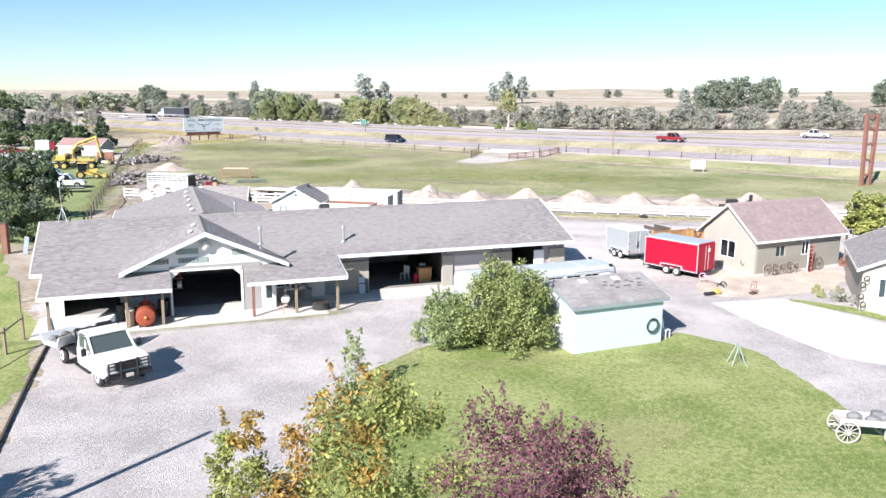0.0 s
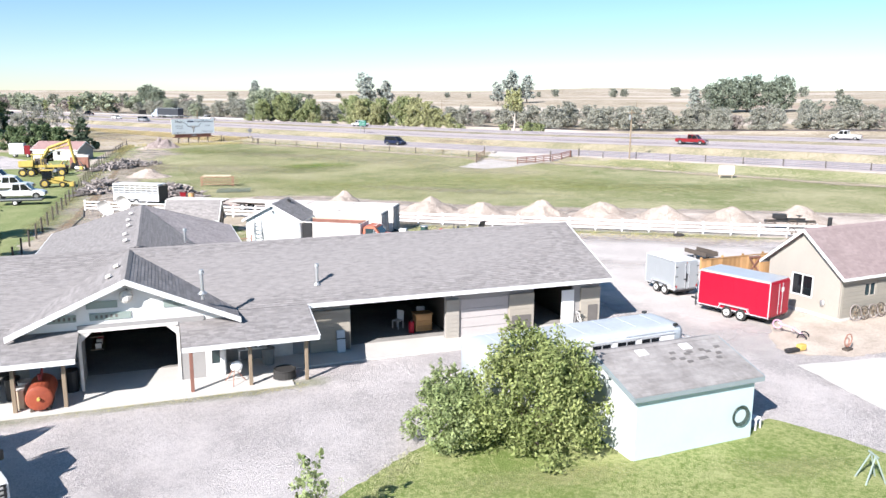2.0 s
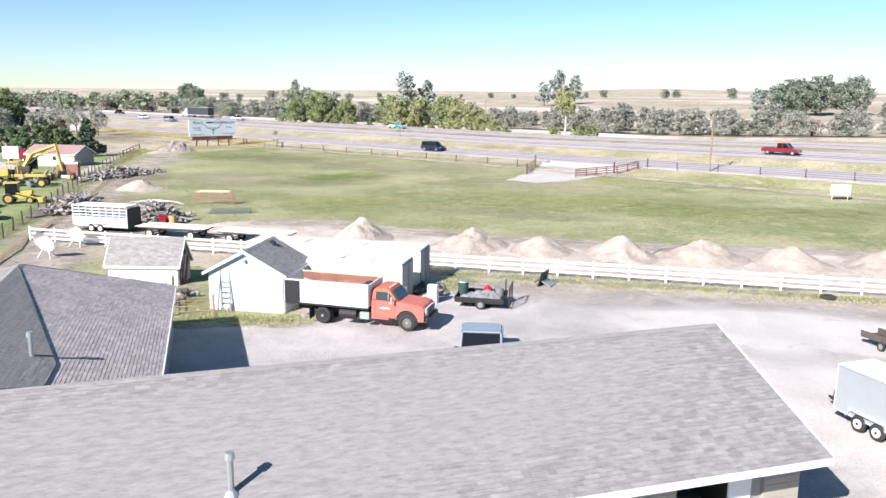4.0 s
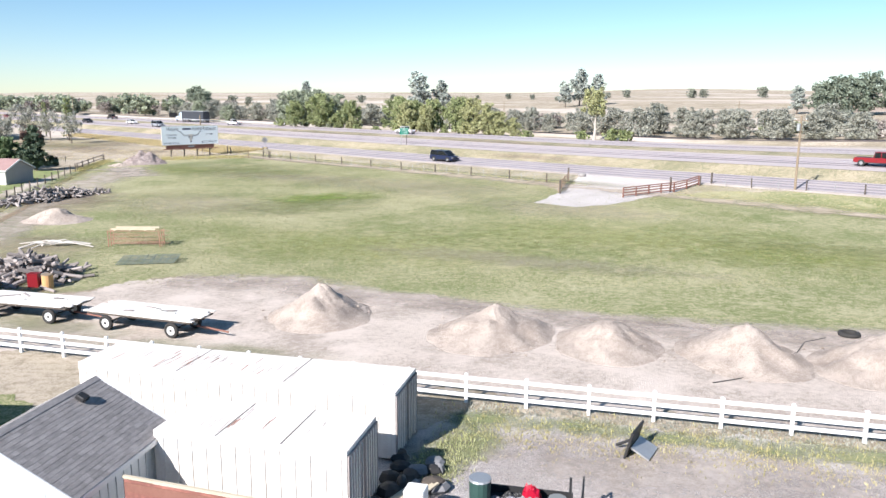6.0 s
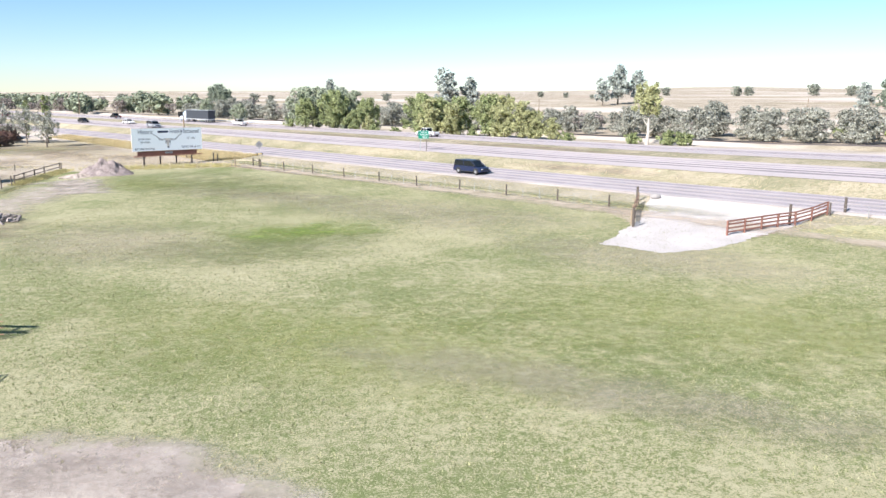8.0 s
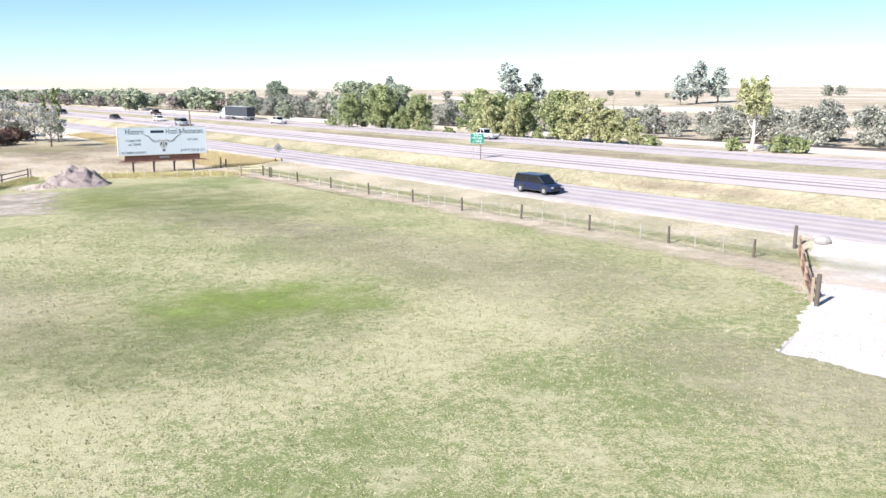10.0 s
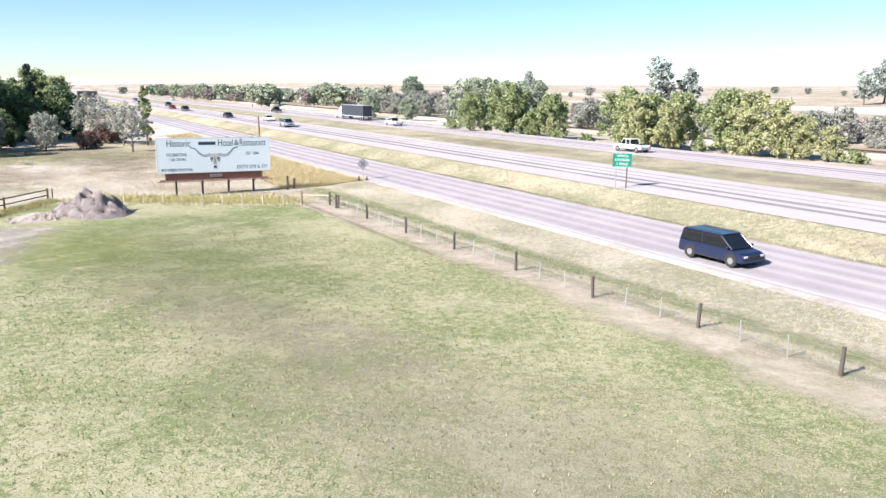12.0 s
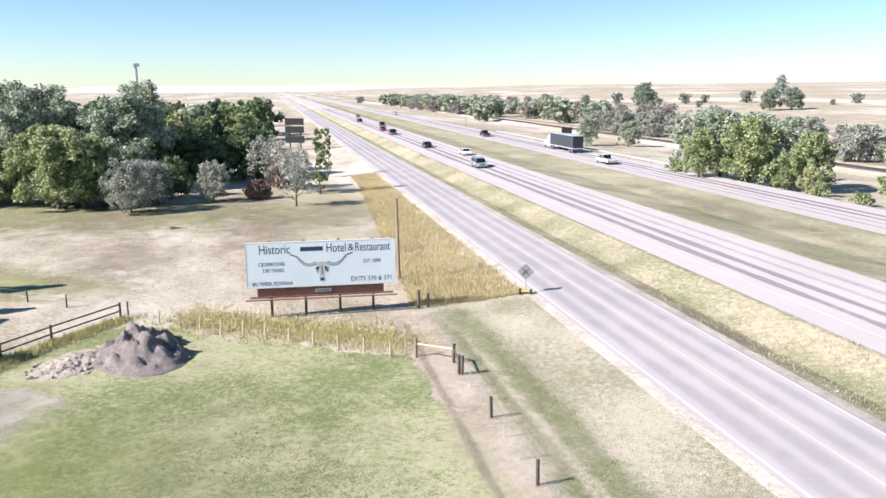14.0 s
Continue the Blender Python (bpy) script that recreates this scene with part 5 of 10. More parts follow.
tree("spruce_tree", "dark spruce in the side lot", 7.4, 2.9, 0.3, LEAF_C, 0.16, 12000, 20, shape="wide", lobes=34, limb_n=14, shoots=40, second=LEAF_D, m=spot(-40.6, 21.6))
tree("shade_tree", "leafy tree beside the gravel drive", 7.2, 2.8, 1.8, LEAF_G, 0.16, 4000, 22, lobes=18, m=spot(-19.6, -36.9))
tree("bush", "tall green and yellow shrub behind the tan house", 4.6, 2.4, 0.2, LEAF_Y, 0.2, 4000, 21, lobes=9, category="shrub", m=spot(41.8, 14.2))
for i, (x, y, r) in enumerate(((25.2, -6.2, 0.42), (25.5, -8.3, 0.6), (26.2, -9.4, 0.7), (26.0, -7.3, 0.5), (26.9, -10.4, 0.55), (27.2, -11.6, 0.4), (24.9, -7.2, 0.35), (27.0, -8.4, 0.45))):
    tree("garden_shrub", "small garden shrub with yellow-green leaves" if i % 3 == 0 else "low grey-green garden shrub", r * 1.5, r, 0.02, LEAF_YG if i % 3 == 0 else LEAF_S, 0.07, 700, 30 + i, tr=0.02, lobes=5, category="shrub", m=spot(x, y))

# along and beyond the highway
G1 = "trees along the highway"
plant(tree("cottonwood_tree", "grey-green cottonwood beyond the highway", 12.4, 5.0, 0.4, LEAF_B, 0.26, 9000, 41, lobes=22, gap=-0.08), [(-51.5, 253, 1.0), (-46.5, 249.5, 1.0), (-36.2, 246.5, 0.95), (-42.5, 253.5, 1.05), (-103, 318, 0.7), (-92, 322, 0.6)], G1)
plant(tree("green_tree", "leafy green tree beyond the highway", 11.8, 4.6, 0.3, LEAF_G, 0.25, 9000, 42, lobes=22, gap=-0.08), [(-40.4, 242.5, 0.98), (-31.2, 244.5, 0.86), (-15.8, 234, 1.0), (-11.2, 231.5, 0.92), (2.2, 228.5, 1.0), (-48.5, 244, 0.7), (-34, 240.5, 0.55), (-5.4, 232.5, 0.95)], G1)
plant(tree("yellowgreen_tree", "yellow-green tree at the highway's edge", 11.0, 4.0, 0.2, LEAF_YG, 0.24, 8000, 43, lobes=20, gap=-0.08), [(-12.6, 226.5, 0.92), (-7.2, 226, 0.8), (6.2, 223.5, 1.02), (10.2, 221, 0.9), (13.6, 219.5, 0.72), (17.2, 217, 0.55), (-30, 236, 0.4)], G1)
plant(tree("forked_tree", "pale-trunked forked tree with yellow-green crown", 13.5, 3.9, 6.2, LEAF_YG, 0.28, 4500, 44, bark=BARK_P, tr=0.42, lobes=17), [(37.2, 205.5, 1.0)], G1)
plant(tree("shrub", "round green shrub at the highway's edge", 3.2, 2.3, 0.05, LEAF_G, 0.28, 1500, 45, tr=0.05, lobes=7, category="shrub"),
      [(41.5, 203.5, 1.05), (44.4, 202.5, 1.0), (34.2, 206, 0.8), (-28.0, 233, 0.6), (-22, 230, 0.6), (-2, 226, 0.6), (20.5, 214.8, 0.7), (-54.5, 250, 0.8), (104, 243, 1.5), (109, 240, 1.3), (99, 246, 1.2)], "shrubs along the highway")
OL = tree("olive_tree", "silvery grey-green olive shrub tree beyond the railway", 8.0, 4.2, 0.1, LEAF_S, 0.25, 4600, 46, tr=0.14, lobes=14)
rs = random.Random(5)
spots = []
for k in range(130):
    a = -110 + k * 3.9 + rs.uniform(-2.5, 2.5)
    if 118 < a < 150 and rs.random() < 0.4 or 200 < a < 214:
        continue
    d = (204, 212, 228)[k % 3] + rs.uniform(-3, 10)
    p = at_road(a, d)
    spots.append((p[0], p[1], rs.uniform(0.72, 1.22)))
plant(OL, spots, "silver trees beyond the railway")
OLB = tree("grey_shrub_tree", "bare-looking grey shrub tree", 6.0, 3.4, 0.1, leafy("bare_twig_grey", (0.31, 0.27, 0.25), (0.23, 0.205, 0.19), 0.1), 0.32, 1400, 47, tr=0.12, lobes=16)
spots = []
for k in range(60):
    p = at_road(rs.uniform(-60, 420), rs.uniform(222, 262))
    spots.append((p[0], p[1], rs.uniform(0.6, 1.1)))
for k in range(46):
    p = at_road(rs.uniform(400, 900), rs.uniform(180, 300))
    spots.append((p[0], p[1], rs.uniform(0.8, 1.5)))
plant(OLB, spots, "grey shrub trees in the river bottom")
spots = []
for k in range(40):
    p = at_road(420 + k * 13 + rs.uniform(-5, 5), rs.uniform(178, 240))
    spots.append((p[0], p[1], rs.uniform(0.9, 1.6)))
FARG = tree("far_tree", "distant round green tree", 9, 4.6, 0.4, LEAF_B, 0.75, 900, 48, lobes=9)
for k in range(44):
    x, y = -230 - rs.uniform(0, 420), 150 + rs.uniform(0, 330)
    if across(x, y) < 84:
        spots.append((x, y, rs.uniform(0.8, 1.4)))
plant(FARG, spots, "distant trees")
DK = tree("dark_tree", "dark green round tree on the far slope", 17, 8.5, 1.0, leafy("far_dark_leaf", (0.17, 0.205, 0.16), (0.24, 0.27, 0.21)), 0.55, 4500, 49, lobes=20)
plant(DK, [(-187, 588, 0.92), (-230, 700, 0.95), (-106, 560, 0.8), (-96, 566, 0.75), (161, 335, 1.1), (172, 330, 1.15), (183, 322, 1.05), (250, 330, 0.9), (272, 320, 0.85), (300, 310, 0.85)], "dark trees on the far slope")
# distance haze is put into the leaf colour of these far cottonwoods
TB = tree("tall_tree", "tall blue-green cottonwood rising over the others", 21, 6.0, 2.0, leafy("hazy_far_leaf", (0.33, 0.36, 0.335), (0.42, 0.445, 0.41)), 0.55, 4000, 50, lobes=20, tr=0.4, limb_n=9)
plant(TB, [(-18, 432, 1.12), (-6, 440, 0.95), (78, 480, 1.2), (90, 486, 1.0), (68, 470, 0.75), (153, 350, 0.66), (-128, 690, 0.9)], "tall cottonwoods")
spots = [(-150 - k * 31 + rs.uniform(-8, 8), 640 + k * 9 + rs.uniform(-20, 20), rs.uniform(0.9, 1.5)) for k in range(14)]
spots += [(120 + k * 26 + rs.uniform(-8, 8), 620 - k * 9 + rs.uniform(-20, 20), rs.uniform(0.6, 1.1)) for k in range(10)]
spots += [(-320 + k * 21 + rs.uniform(-9, 9), 640 + rs.uniform(-90, 120), rs.uniform(0.35, 0.8)) for k in range(22)]
spots += [(160, 250, 1.0), (171, 246, 1.1), (92, 300, 0.7), (133, 268, 0.75), (185, 262, 0.9), (120, 256, 0.8)]
plant(tree("skyline_tree", "small dark tree on the skyline", 8, 4.6, 0.3, leafy("skyline_leaf", (0.22, 0.24, 0.20), (0.30, 0.31, 0.26)), 0.5, 1400, 51, lobes=16), spots, "skyline trees")

# the wood to the left of the billboard
GW = "trees of the wood by the billboard"
plant(tree("wood_cottonwood", "tall blue-green cottonwood in the wood", 17, 5.6, 1.2, LEAF_B, 0.30, 9000, 61, lobes=24), [(-134.6, 190.4, 1.14), (-133.9, 194.0, 1.16), (-148, 186, 1.2), (-146, 178, 1.05), (-156, 182, 1.15), (-150, 203, 1.0)], GW)
plant(tree("wood_green_tree", "dense green tree in the wood", 12.2, 4.6, 0.6, LEAF_G, 0.27, 8000, 62, lobes=24), [(-124.6, 173.5, 1.0), (-122.4, 176.3, 0.98), (-122.2, 179.5, 0.92), (-130.4, 174.7, 1.08), (-141, 220, 1.25), (-132, 217, 1.15), (-138, 170, 1.0), (-142, 166, 1.05)], GW)
plant(tree("wood_dark_tree", "dark shaded tree in the wood", 9.5, 4.4, 0.3, LEAF_D, 0.27, 6500, 63, lobes=22), [(-119, 183.5, 0.8), (-120, 190.5, 0.75), (-134, 199, 1.1), (-130, 205, 1.2), (-137, 188, 1.2), (-141, 212, 1.3), (-128, 213, 1.15), (-146, 188, 1.25), (-145, 173, 1.0)], GW)
plant(tree("wood_yellow_tree", "yellow-green tree in the wood", 12, 3.6, 1.5, LEAF_YG, 0.26, 5500, 64, lobes=20), [(-135, 204, 1.15), (-140, 206, 1.0)], GW)
plant(tree("wood_spruce", "dark pointed spruce in the wood", 13.2, 3.3, 0.3, LEAF_C, 0.26, 9000, 65, shape="cone", lobes=15), [(-132.5, 210.5, 1.22)], GW)
plant(tree("wood_olive", "silvery olive tree at the wood's edge", 8.8, 3.9, 0.8, LEAF_S, 0.19, 7000, 66, tr=0.16, lobes=24, limb_n=8), [(-111.5, 177.2, 1.0), (-115.3, 183.5, 0.85), (-109.7, 190.8, 0.78)], GW)
plant(tree("bare_olive", "thin grey olive tree with twigs showing", 6.8, 2.6, 1.8, LEAF_S, 0.15, 2200, 67, tr=0.14, lobes=18, limb_n=12), [(-93.9, 193.6, 1.1), (-104.5, 204, 1.2), (-112, 205, 1.45)], GW)
plant(tree("red_bush", "reddish-brown shrub in the grass", 3.0, 2.2, 0.1, leafy("red_brown_leaf", (0.27, 0.15, 0.14), (0.20, 0.17, 0.12)), 0.16, 3000, 68, tr=0.05, lobes=16, category="shrub"), [(-105.5, 196.5, 1.15), (-112, 209, 1.5)], GW)
plant(tree("poplar", "narrow upright poplar with yellow-green leaves", 10.9, 1.2, 0.3, LEAF_G, 0.17, 6500, 69, shape="narrow", lobes=14, tr=0.13), [(-100.2, 205.4, 1.12), (-116, 224, 0.95)], GW)
plant(tree("lot_conifer", "dark conifer in the machine lot", 7.0, 2.5, 0.2, LEAF_C, 0.34, 3200, 70, shape="cone", lobes=12), [(-67.6, 128.0, 1.15), (-79, 135, 0.95), (-84, 141, 0.9), (-75.5, 128, 0.6)], "conifers in the machine lot")
plant(tree("lot_bush", "dark green bushy tree in the machine lot", 6.2, 3.2, 0.2, LEAF_D, 0.32, 3200, 71, lobes=10), [(-73.2, 129.5, 0.95), (-77.5, 132, 1.05), (-83, 131, 1.0), (-92, 137, 1.05), (-97, 126, 1.1), (-104, 136, 1.2)], "bushy trees in the machine lot")
spots = []
for k in range(46):
    spots.append((-160 - rs.uniform(0, 260), 215 + k * 4 + rs.uniform(-30, 30), rs.uniform(0.8, 1.5)))
plant(tree("town_tree", "distant dark green tree in the valley", 10, 5.2, 0.3, LEAF_D, 0.7, 1300, 72, lobes=10), [s for s in spots if across(s[0], s[1]) < 84], "distant trees in the valley")


def tufts(name, n, place, hgt, material, label, seed, wide=0.05, blades=4, spread=0.16):
    """Loose grass blades over an area; place(rng) gives x, y."""
    rg = random.Random(seed)
    g = Geo()
    for _ in range(n):
        x, y = place(rg)
        z = gz(x, y)
        tall = hgt * rg.choice((0.6, 0.8, 1.0, 1.0, 1.3))
        for b in range(blades):
            w = rg.uniform(0, 6.283); h = tall * rg.uniform(0.5, 1.2); o = rg.uniform(0, spread)
            bx, by = x + math.cos(w) * o, y + math.sin(w) * o
            dx, dy = -math.sin(w) * wide, math.cos(w) * wide
            k = len(g.v)
            g.v += [(bx - dx, by - dy, z), (bx + dx, by + dy, z), (bx + math.cos(w) * h * 0.45 + dx * 0.2, by + math.sin(w) * h * 0.45 + dy * 0.2, z + h)]
            g.f.append((k, k + 1, k + 2))
    return single(name, g, material, label, "grass", kind="stuff")


def strip(a0, a1, d0, d1):
    def f(rg):
        p = at_road(rg.uniform(a0, a1), rg.uniform(d0, d1))
        return p[0], p[1]
    return f


def near_line(p, q, spread):
    def f(rg):
        u = rg.random()
        return p[0] + (q[0] - p[0]) * u + rg.gauss(0, spread), p[1] + (q[1] - p[1]) * u + rg.gauss(0, spread)
    return f


def grassy_bank(rg):
    a = 142 + 95 * rg.random() ** 1.5
    p = at_road(a, 96.3 - rg.random() ** 0.8 * (9.5 - 4.5 * min(1, (a - 142) / 80)) - rg.gauss(0, 0.4) ** 2)
    return p[0], p[1]


tufts("tall_grass", 20000, grassy_bank, 0.42, STRAW, "tall dry straw-coloured grass by the billboard", 1, 0.014, 5, 0.4)
tufts("tall_grass", 5000, near_line((-60, 147.8), (-40.5, 152.7), 1.5), 0.3, STRAWG, "tall yellow-green grass along the field fence", 2, 0.02, 4, 0.25)
tufts("tall_grass", 2500, near_line((-60.2, 127), (-63.6, 145.2), 0.5), 0.4, STRAWG, "tall yellow-green grass along the pole fence", 14, 0.02, 4, 0.25)
tufts("median_grass", 9000, strip(20, 260, 105.3, 110.2), 0.2, STRAWM, "tall dry grass between the roads", 3, 0.02, 4, 0.4)
tufts("meadow_grass", 5000, lambda rg: (rg.uniform(-110, -45), rg.uniform(148, 176)), 0.16, STRAW, "dry meadow grass round the billboard", 4, 0.018, 4, 0.5)


def on_field(rg):
    while True:
        x, y = rg.uniform(-40, 30), 52 + 85 * rg.random()
        if x > -24 - (y - 52) * 0.36 and across(x, y) < 86:
            return x, y


GRASSF = leafy("field_blade", (0.35, 0.325, 0.20), (0.195, 0.205, 0.10), 0.2)
GRASSL = leafy("lawn_blade", (0.31, 0.35, 0.16), (0.19, 0.25, 0.085), 0.2)
tufts("field_grass", 52000, on_field, 0.085, GRASSF, "short uneven tufts of field grass", 12, 0.026, 3, 0.12)
tufts("lawn_tufts", 22000, lambda rg: (rg.uniform(-4.4, 15.6), rg.uniform(-46, -18)), 0.05, GRASSL, "short tufts of lawn grass", 13, 0.016, 3, 0.08)
tufts("verge_tufts", 12000, strip(20, 142, 88, 96), 0.10, STRAW, "rough tufts of roadside grass", 5, 0.012, 4, 0.2)
tufts("ditch_weeds", 4200, strip(58, 140, 89.6, 91.4), 0.12, LEAF_YG, "green weeds in the shallow ditch", 15, 0.014, 4, 0.2)
tufts("ditch_weeds", 2200, strip(70, 137, 87.9, 88.8), 0.10, LEAF_YG, "green weeds behind the wire fence", 16, 0.014, 4, 0.2)
tufts("fence_weeds", 2200, near_line((-34, 28), (-62, 139), 0.4), 0.2, leafy("dry_brown_weed", (0.31, 0.275, 0.17), (0.23, 0.21, 0.12), 0.2), "dry brown weeds along the side fence", 6, 0.025)
tufts("fence_weeds", 1600, near_line((0.5, 32.4), (30, 25.6), 0.4), 0.11, LEAF_S, "weeds under the white fence", 7, 0.02)
tufts("yard_weeds", 2600, near_line((0.5, 30.6), (30, 24.0), 0.9), 0.12, STRAWG, "patchy weeds in the back yard dirt", 17, 0.02, 4, 0.3)
tufts("yard_weeds", 380, near_line((-0.6, 26.0), (0.9, 30.2), 0.5), 0.16, LEAF_YG, "green weeds growing by the containers", 18, 0.02, 5, 0.25)
tufts("shed_weeds", 1000, near_line((-13.6, 20.6), (-8.6, 19.4), 0.55), 0.16, LEAF_YG, "rough grass growing round the pale shed", 19, 0.018, 4, 0.2)
tufts("slab_weeds", 450, near_line((-15.2, -12.3), (-5.4, -9.7), 0.2), 0.08, STRAWG, "low weeds along the concrete apron", 8, 0.015)
tufts("lawn_edge", 2200, near_line((-0.9, -16.4), (-4.9, -24), 0.25), 0.08, LEAF_YG, "grass tufts at the lawn's edge", 9, 0.014)


# ---- fences ----
def walk_line(pts, step):
    out, carry = [], 0.0
    for p, q in zip(pts, pts[1:]):
        L = math.dist(p, q)
        s = carry
        while s < L - 1e-6:
            out.append((p[0] + (q[0] - p[0]) * s / L, p[1] + (q[1] - p[1]) * s / L)); s += step
        carry = s - L
    return out


def rail_fence(name, label, posts, hp, rails, pw, rh, rt, pm, rm, cap=0.0, jitter=0.0, category="fence"):
    """A fence of posts and boards; rails: the heights of the boards."""
    ob = thing(name, label, category)
    rj = random.Random(3)
    pg = Geo().box((0, 0, hp / 2 - 0.05), (pw, pw, hp + 0.1), ch=pw * 0.08)
    if cap:
        pg.add([(-pw * .62, -pw * .62, hp), (pw * .62, -pw * .62, hp), (pw * .62, pw * .62, hp), (-pw * .62, pw * .62, hp), (0, 0, hp + cap)], [(0, 1, 4), (1, 2, 4), (2, 3, 4), (3, 0, 4), (3, 2, 1, 0)])
    me = pg.mesh("post", pm)
    for i, p in enumerate(posts):
        o = new("post", me); o.parent = ob
        q = posts[min(i + 1, len(posts) - 1)] if i + 1 < len(posts) else posts[i - 1]
        an = math.degrees(math.atan2(q[1] - p[1], q[0] - p[0]))
        o.matrix_basis = pose(p[0], p[1], gz(*p), rj.uniform(-jitter, jitter), rj.uniform(-jitter, jitter), an)
    for p, q in zip(posts, posts[1:]):
        for z in rails:
            a, b = Vector((p[0], p[1], gz(*p) + z)), Vector((q[0], q[1], gz(*q) + z))
            g = Geo().box((0, 0, 0), ((b - a).length + 0.02, rt, rh))
            o = part("rail", g, rm, ob)
            d = b - a
            o.matrix_basis = Matrix.Translation((a + b) / 2) @ pose(0, 0, 0, 0, -math.degrees(math.asin(d.z / d.length)), math.degrees(math.atan2(d.y, d.x)))
    return ob


def wire_fence(name, label, posts, hp, r, pm, wires, thin=2, category="fence", wr=0.0035, wood=None):
    """Round wooden posts with thin steel posts between and wires along them."""
    ob = thing(name, label, category)
    rj = random.Random(8)
    big = Geo().tube((0, 0, -0.2), (0, 0, hp), r, r * 0.92, 9).mesh("post", pm)
    slim = Geo().box((0, 0, hp * 0.42), (0.045, 0.035, hp * 0.9)).mesh("steel_post", STEEL)
    for i, p in enumerate(posts):
        o = new("post", big); o.parent = ob
        o.matrix_basis = pose(p[0], p[1], gz(*p), rj.uniform(-2, 2), rj.uniform(-2, 2), rj.uniform(0, 360))
        if i + 1 < len(posts):
            q = posts[i + 1]
            for k in range(thin):
                u = (k + 1) / (thin + 1)
                x, y = p[0] + (q[0] - p[0]) * u, p[1] + (q[1] - p[1]) * u
                o = new("steel_post", slim); o.parent = ob
                o.matrix_basis = pose(x, y, gz(x, y), rj.uniform(-3, 3), rj.uniform(-3, 3), 0)
    for z in wires:
        part("wire", Geo().pipe([(p[0], p[1], gz(*p) + z) for p in posts], wr, 4), STEEL, ob)
    return ob


rail_fence("white_rail_fence", "white vinyl three-rail ranch fence", walk_line([(-34.6, 42.3), (1.14, 32.8), (22.5, 27.65), (75, 15)], 2.44), 1.2, (0.32, 0.68, 1.04), 0.13, 0.15, 0.045, VINYL, VINYL, cap=0.06)
wire_fence("field_fence", "dark wooden posts and wire along the field", [(-34.3, 149.3), (-29.5, 144.9), (-24.05, 139.95), (-18.7, 135.35), (-13.2, 130.6), (-7.86, 125.85), (-2.4, 122.1), (3.04, 117.4), (8.4, 113.0), (13.2, 108.8)],
           1.3, 0.095, WOOD_D, (0.35, 0.6, 0.85, 1.1))
wire_fence("field_fence", "weathered wooden posts and wire beside the field gate", walk_line([(31.6, 100.6), (41, 93.9), (75, 64), (130, 14)], 6.2), 1.2, 0.085, WOOD_D, (0.4, 0.75, 1.05), 1)
wire_fence("pale_post_fence", "short pale wooden posts along the corner of the field", walk_line([(-60.4, 146.0), (-40.0, 149.6)], 2.05), 1.05, 0.06, WOOD_P, (0.5, 0.9), 0, wr=0.003)
wire_fence("side_fence", "dark wooden posts with wire along the side track", walk_line([(-28.5, 12), (-33.2, 28.5), (-41.6, 58), (-54, 100), (-60.6, 127.5)], 3.6), 1.35, 0.08, WOOD_D, (0.2, 0.45, 0.7, 0.95, 1.2), 0, wr=0.006)
rail_fence("pole_fence", "dark pole rail fence at the field's corner", [(-60.6, 127.5), (-61.4, 131), (-62.3, 135), (-63.2, 139), (-64.3, 145.2)], 1.3, (0.6, 1.15), 0.14, 0.1, 0.08, WOOD_D, WOOD_D)
wire_fence("meadow_fence", "old posts of the meadow fence", [(-84, 141.5), (-75.6, 143.6), (-71, 144.5), (-64.5, 146)], 1.15, 0.07, WOOD_D, (0.5, 0.95), 0)
rail_fence("entrance_fence", "red-brown board fence beside the field entrance", [(20.4, 93.7), (22.2, 94.9), (24.0, 96.1), (25.8, 97.3), (27.7, 98.4), (29.6, 99.6), (31.5, 100.9)], 1.25, (0.3, 0.62, 0.95, 1.2), 0.14, 0.13, 0.04, WOOD_R, WOOD_R)
rail_fence("entrance_fence", "old wooden gate wing beside the field entrance", [(13.5, 98.4), (14.3, 102), (15.2, 105.6), (16.4, 110)], 1.35, (0.3, 0.7, 1.1), 0.16, 0.13, 0.04, WOOD, WOOD_R)
for x, y, h in ((13.5, 97.6, 1.7), (27.3, 98.6, 1.85), (16.6, 111.6, 1.6), (33.2, 101.2, 1.4)):
    single("gate_post", Geo().tube((0, 0, -0.2), (0, 0, h), 0.13, 0.12, 10), WOOD_D, "stout dark wooden gate post", "post", spot(x, y), group="gate posts")
single("boulder", Geo().ball((0, 0, 0.25), (0.6, 0.4, 0.35), 9, 6), mat("grey_stone", (0.33, 0.31, 0.30), scale=2, fine=9, bump=0.5), "grey boulder beside the field entrance", "rock", spot(18.6, 112.2))
# brace at the field's corner
ob = thing("corner_brace", "H-shaped corner brace of posts and a pale rail", "fence")
for x, y in ((-38.7, 150.4), (-35.9, 150.75), (-34.5, 149.25)):
    part("post", Geo().tube((x, y, gz(x, y) - 0.2), (x, y, gz(x, y) + 1.35), 0.11, 0.10, 9), WOOD_D if x > -37 else WOOD, ob)
part("rail", Geo().tube((-38.7, 150.4, 1.6), (-35.9, 150.75, 1.68), 0.06), WOOD_P, ob, "pale round rail")
part("rail", Geo().tube((-35.9, 150.75, 1.68), (-34.5, 149.25, 1.6), 0.06), WOOD_D, ob)
for x, y, h in ((-45.4, 159.7, 1.5), (-44.9, 160.3, 1.2)):
    single("old_post", Geo().tube((0, 0, -0.2), (0, 0, h), 0.12, 0.11, 9), WOOD_D, "dark old wooden post in tall grass", "post", spot(x, y), group="old posts")
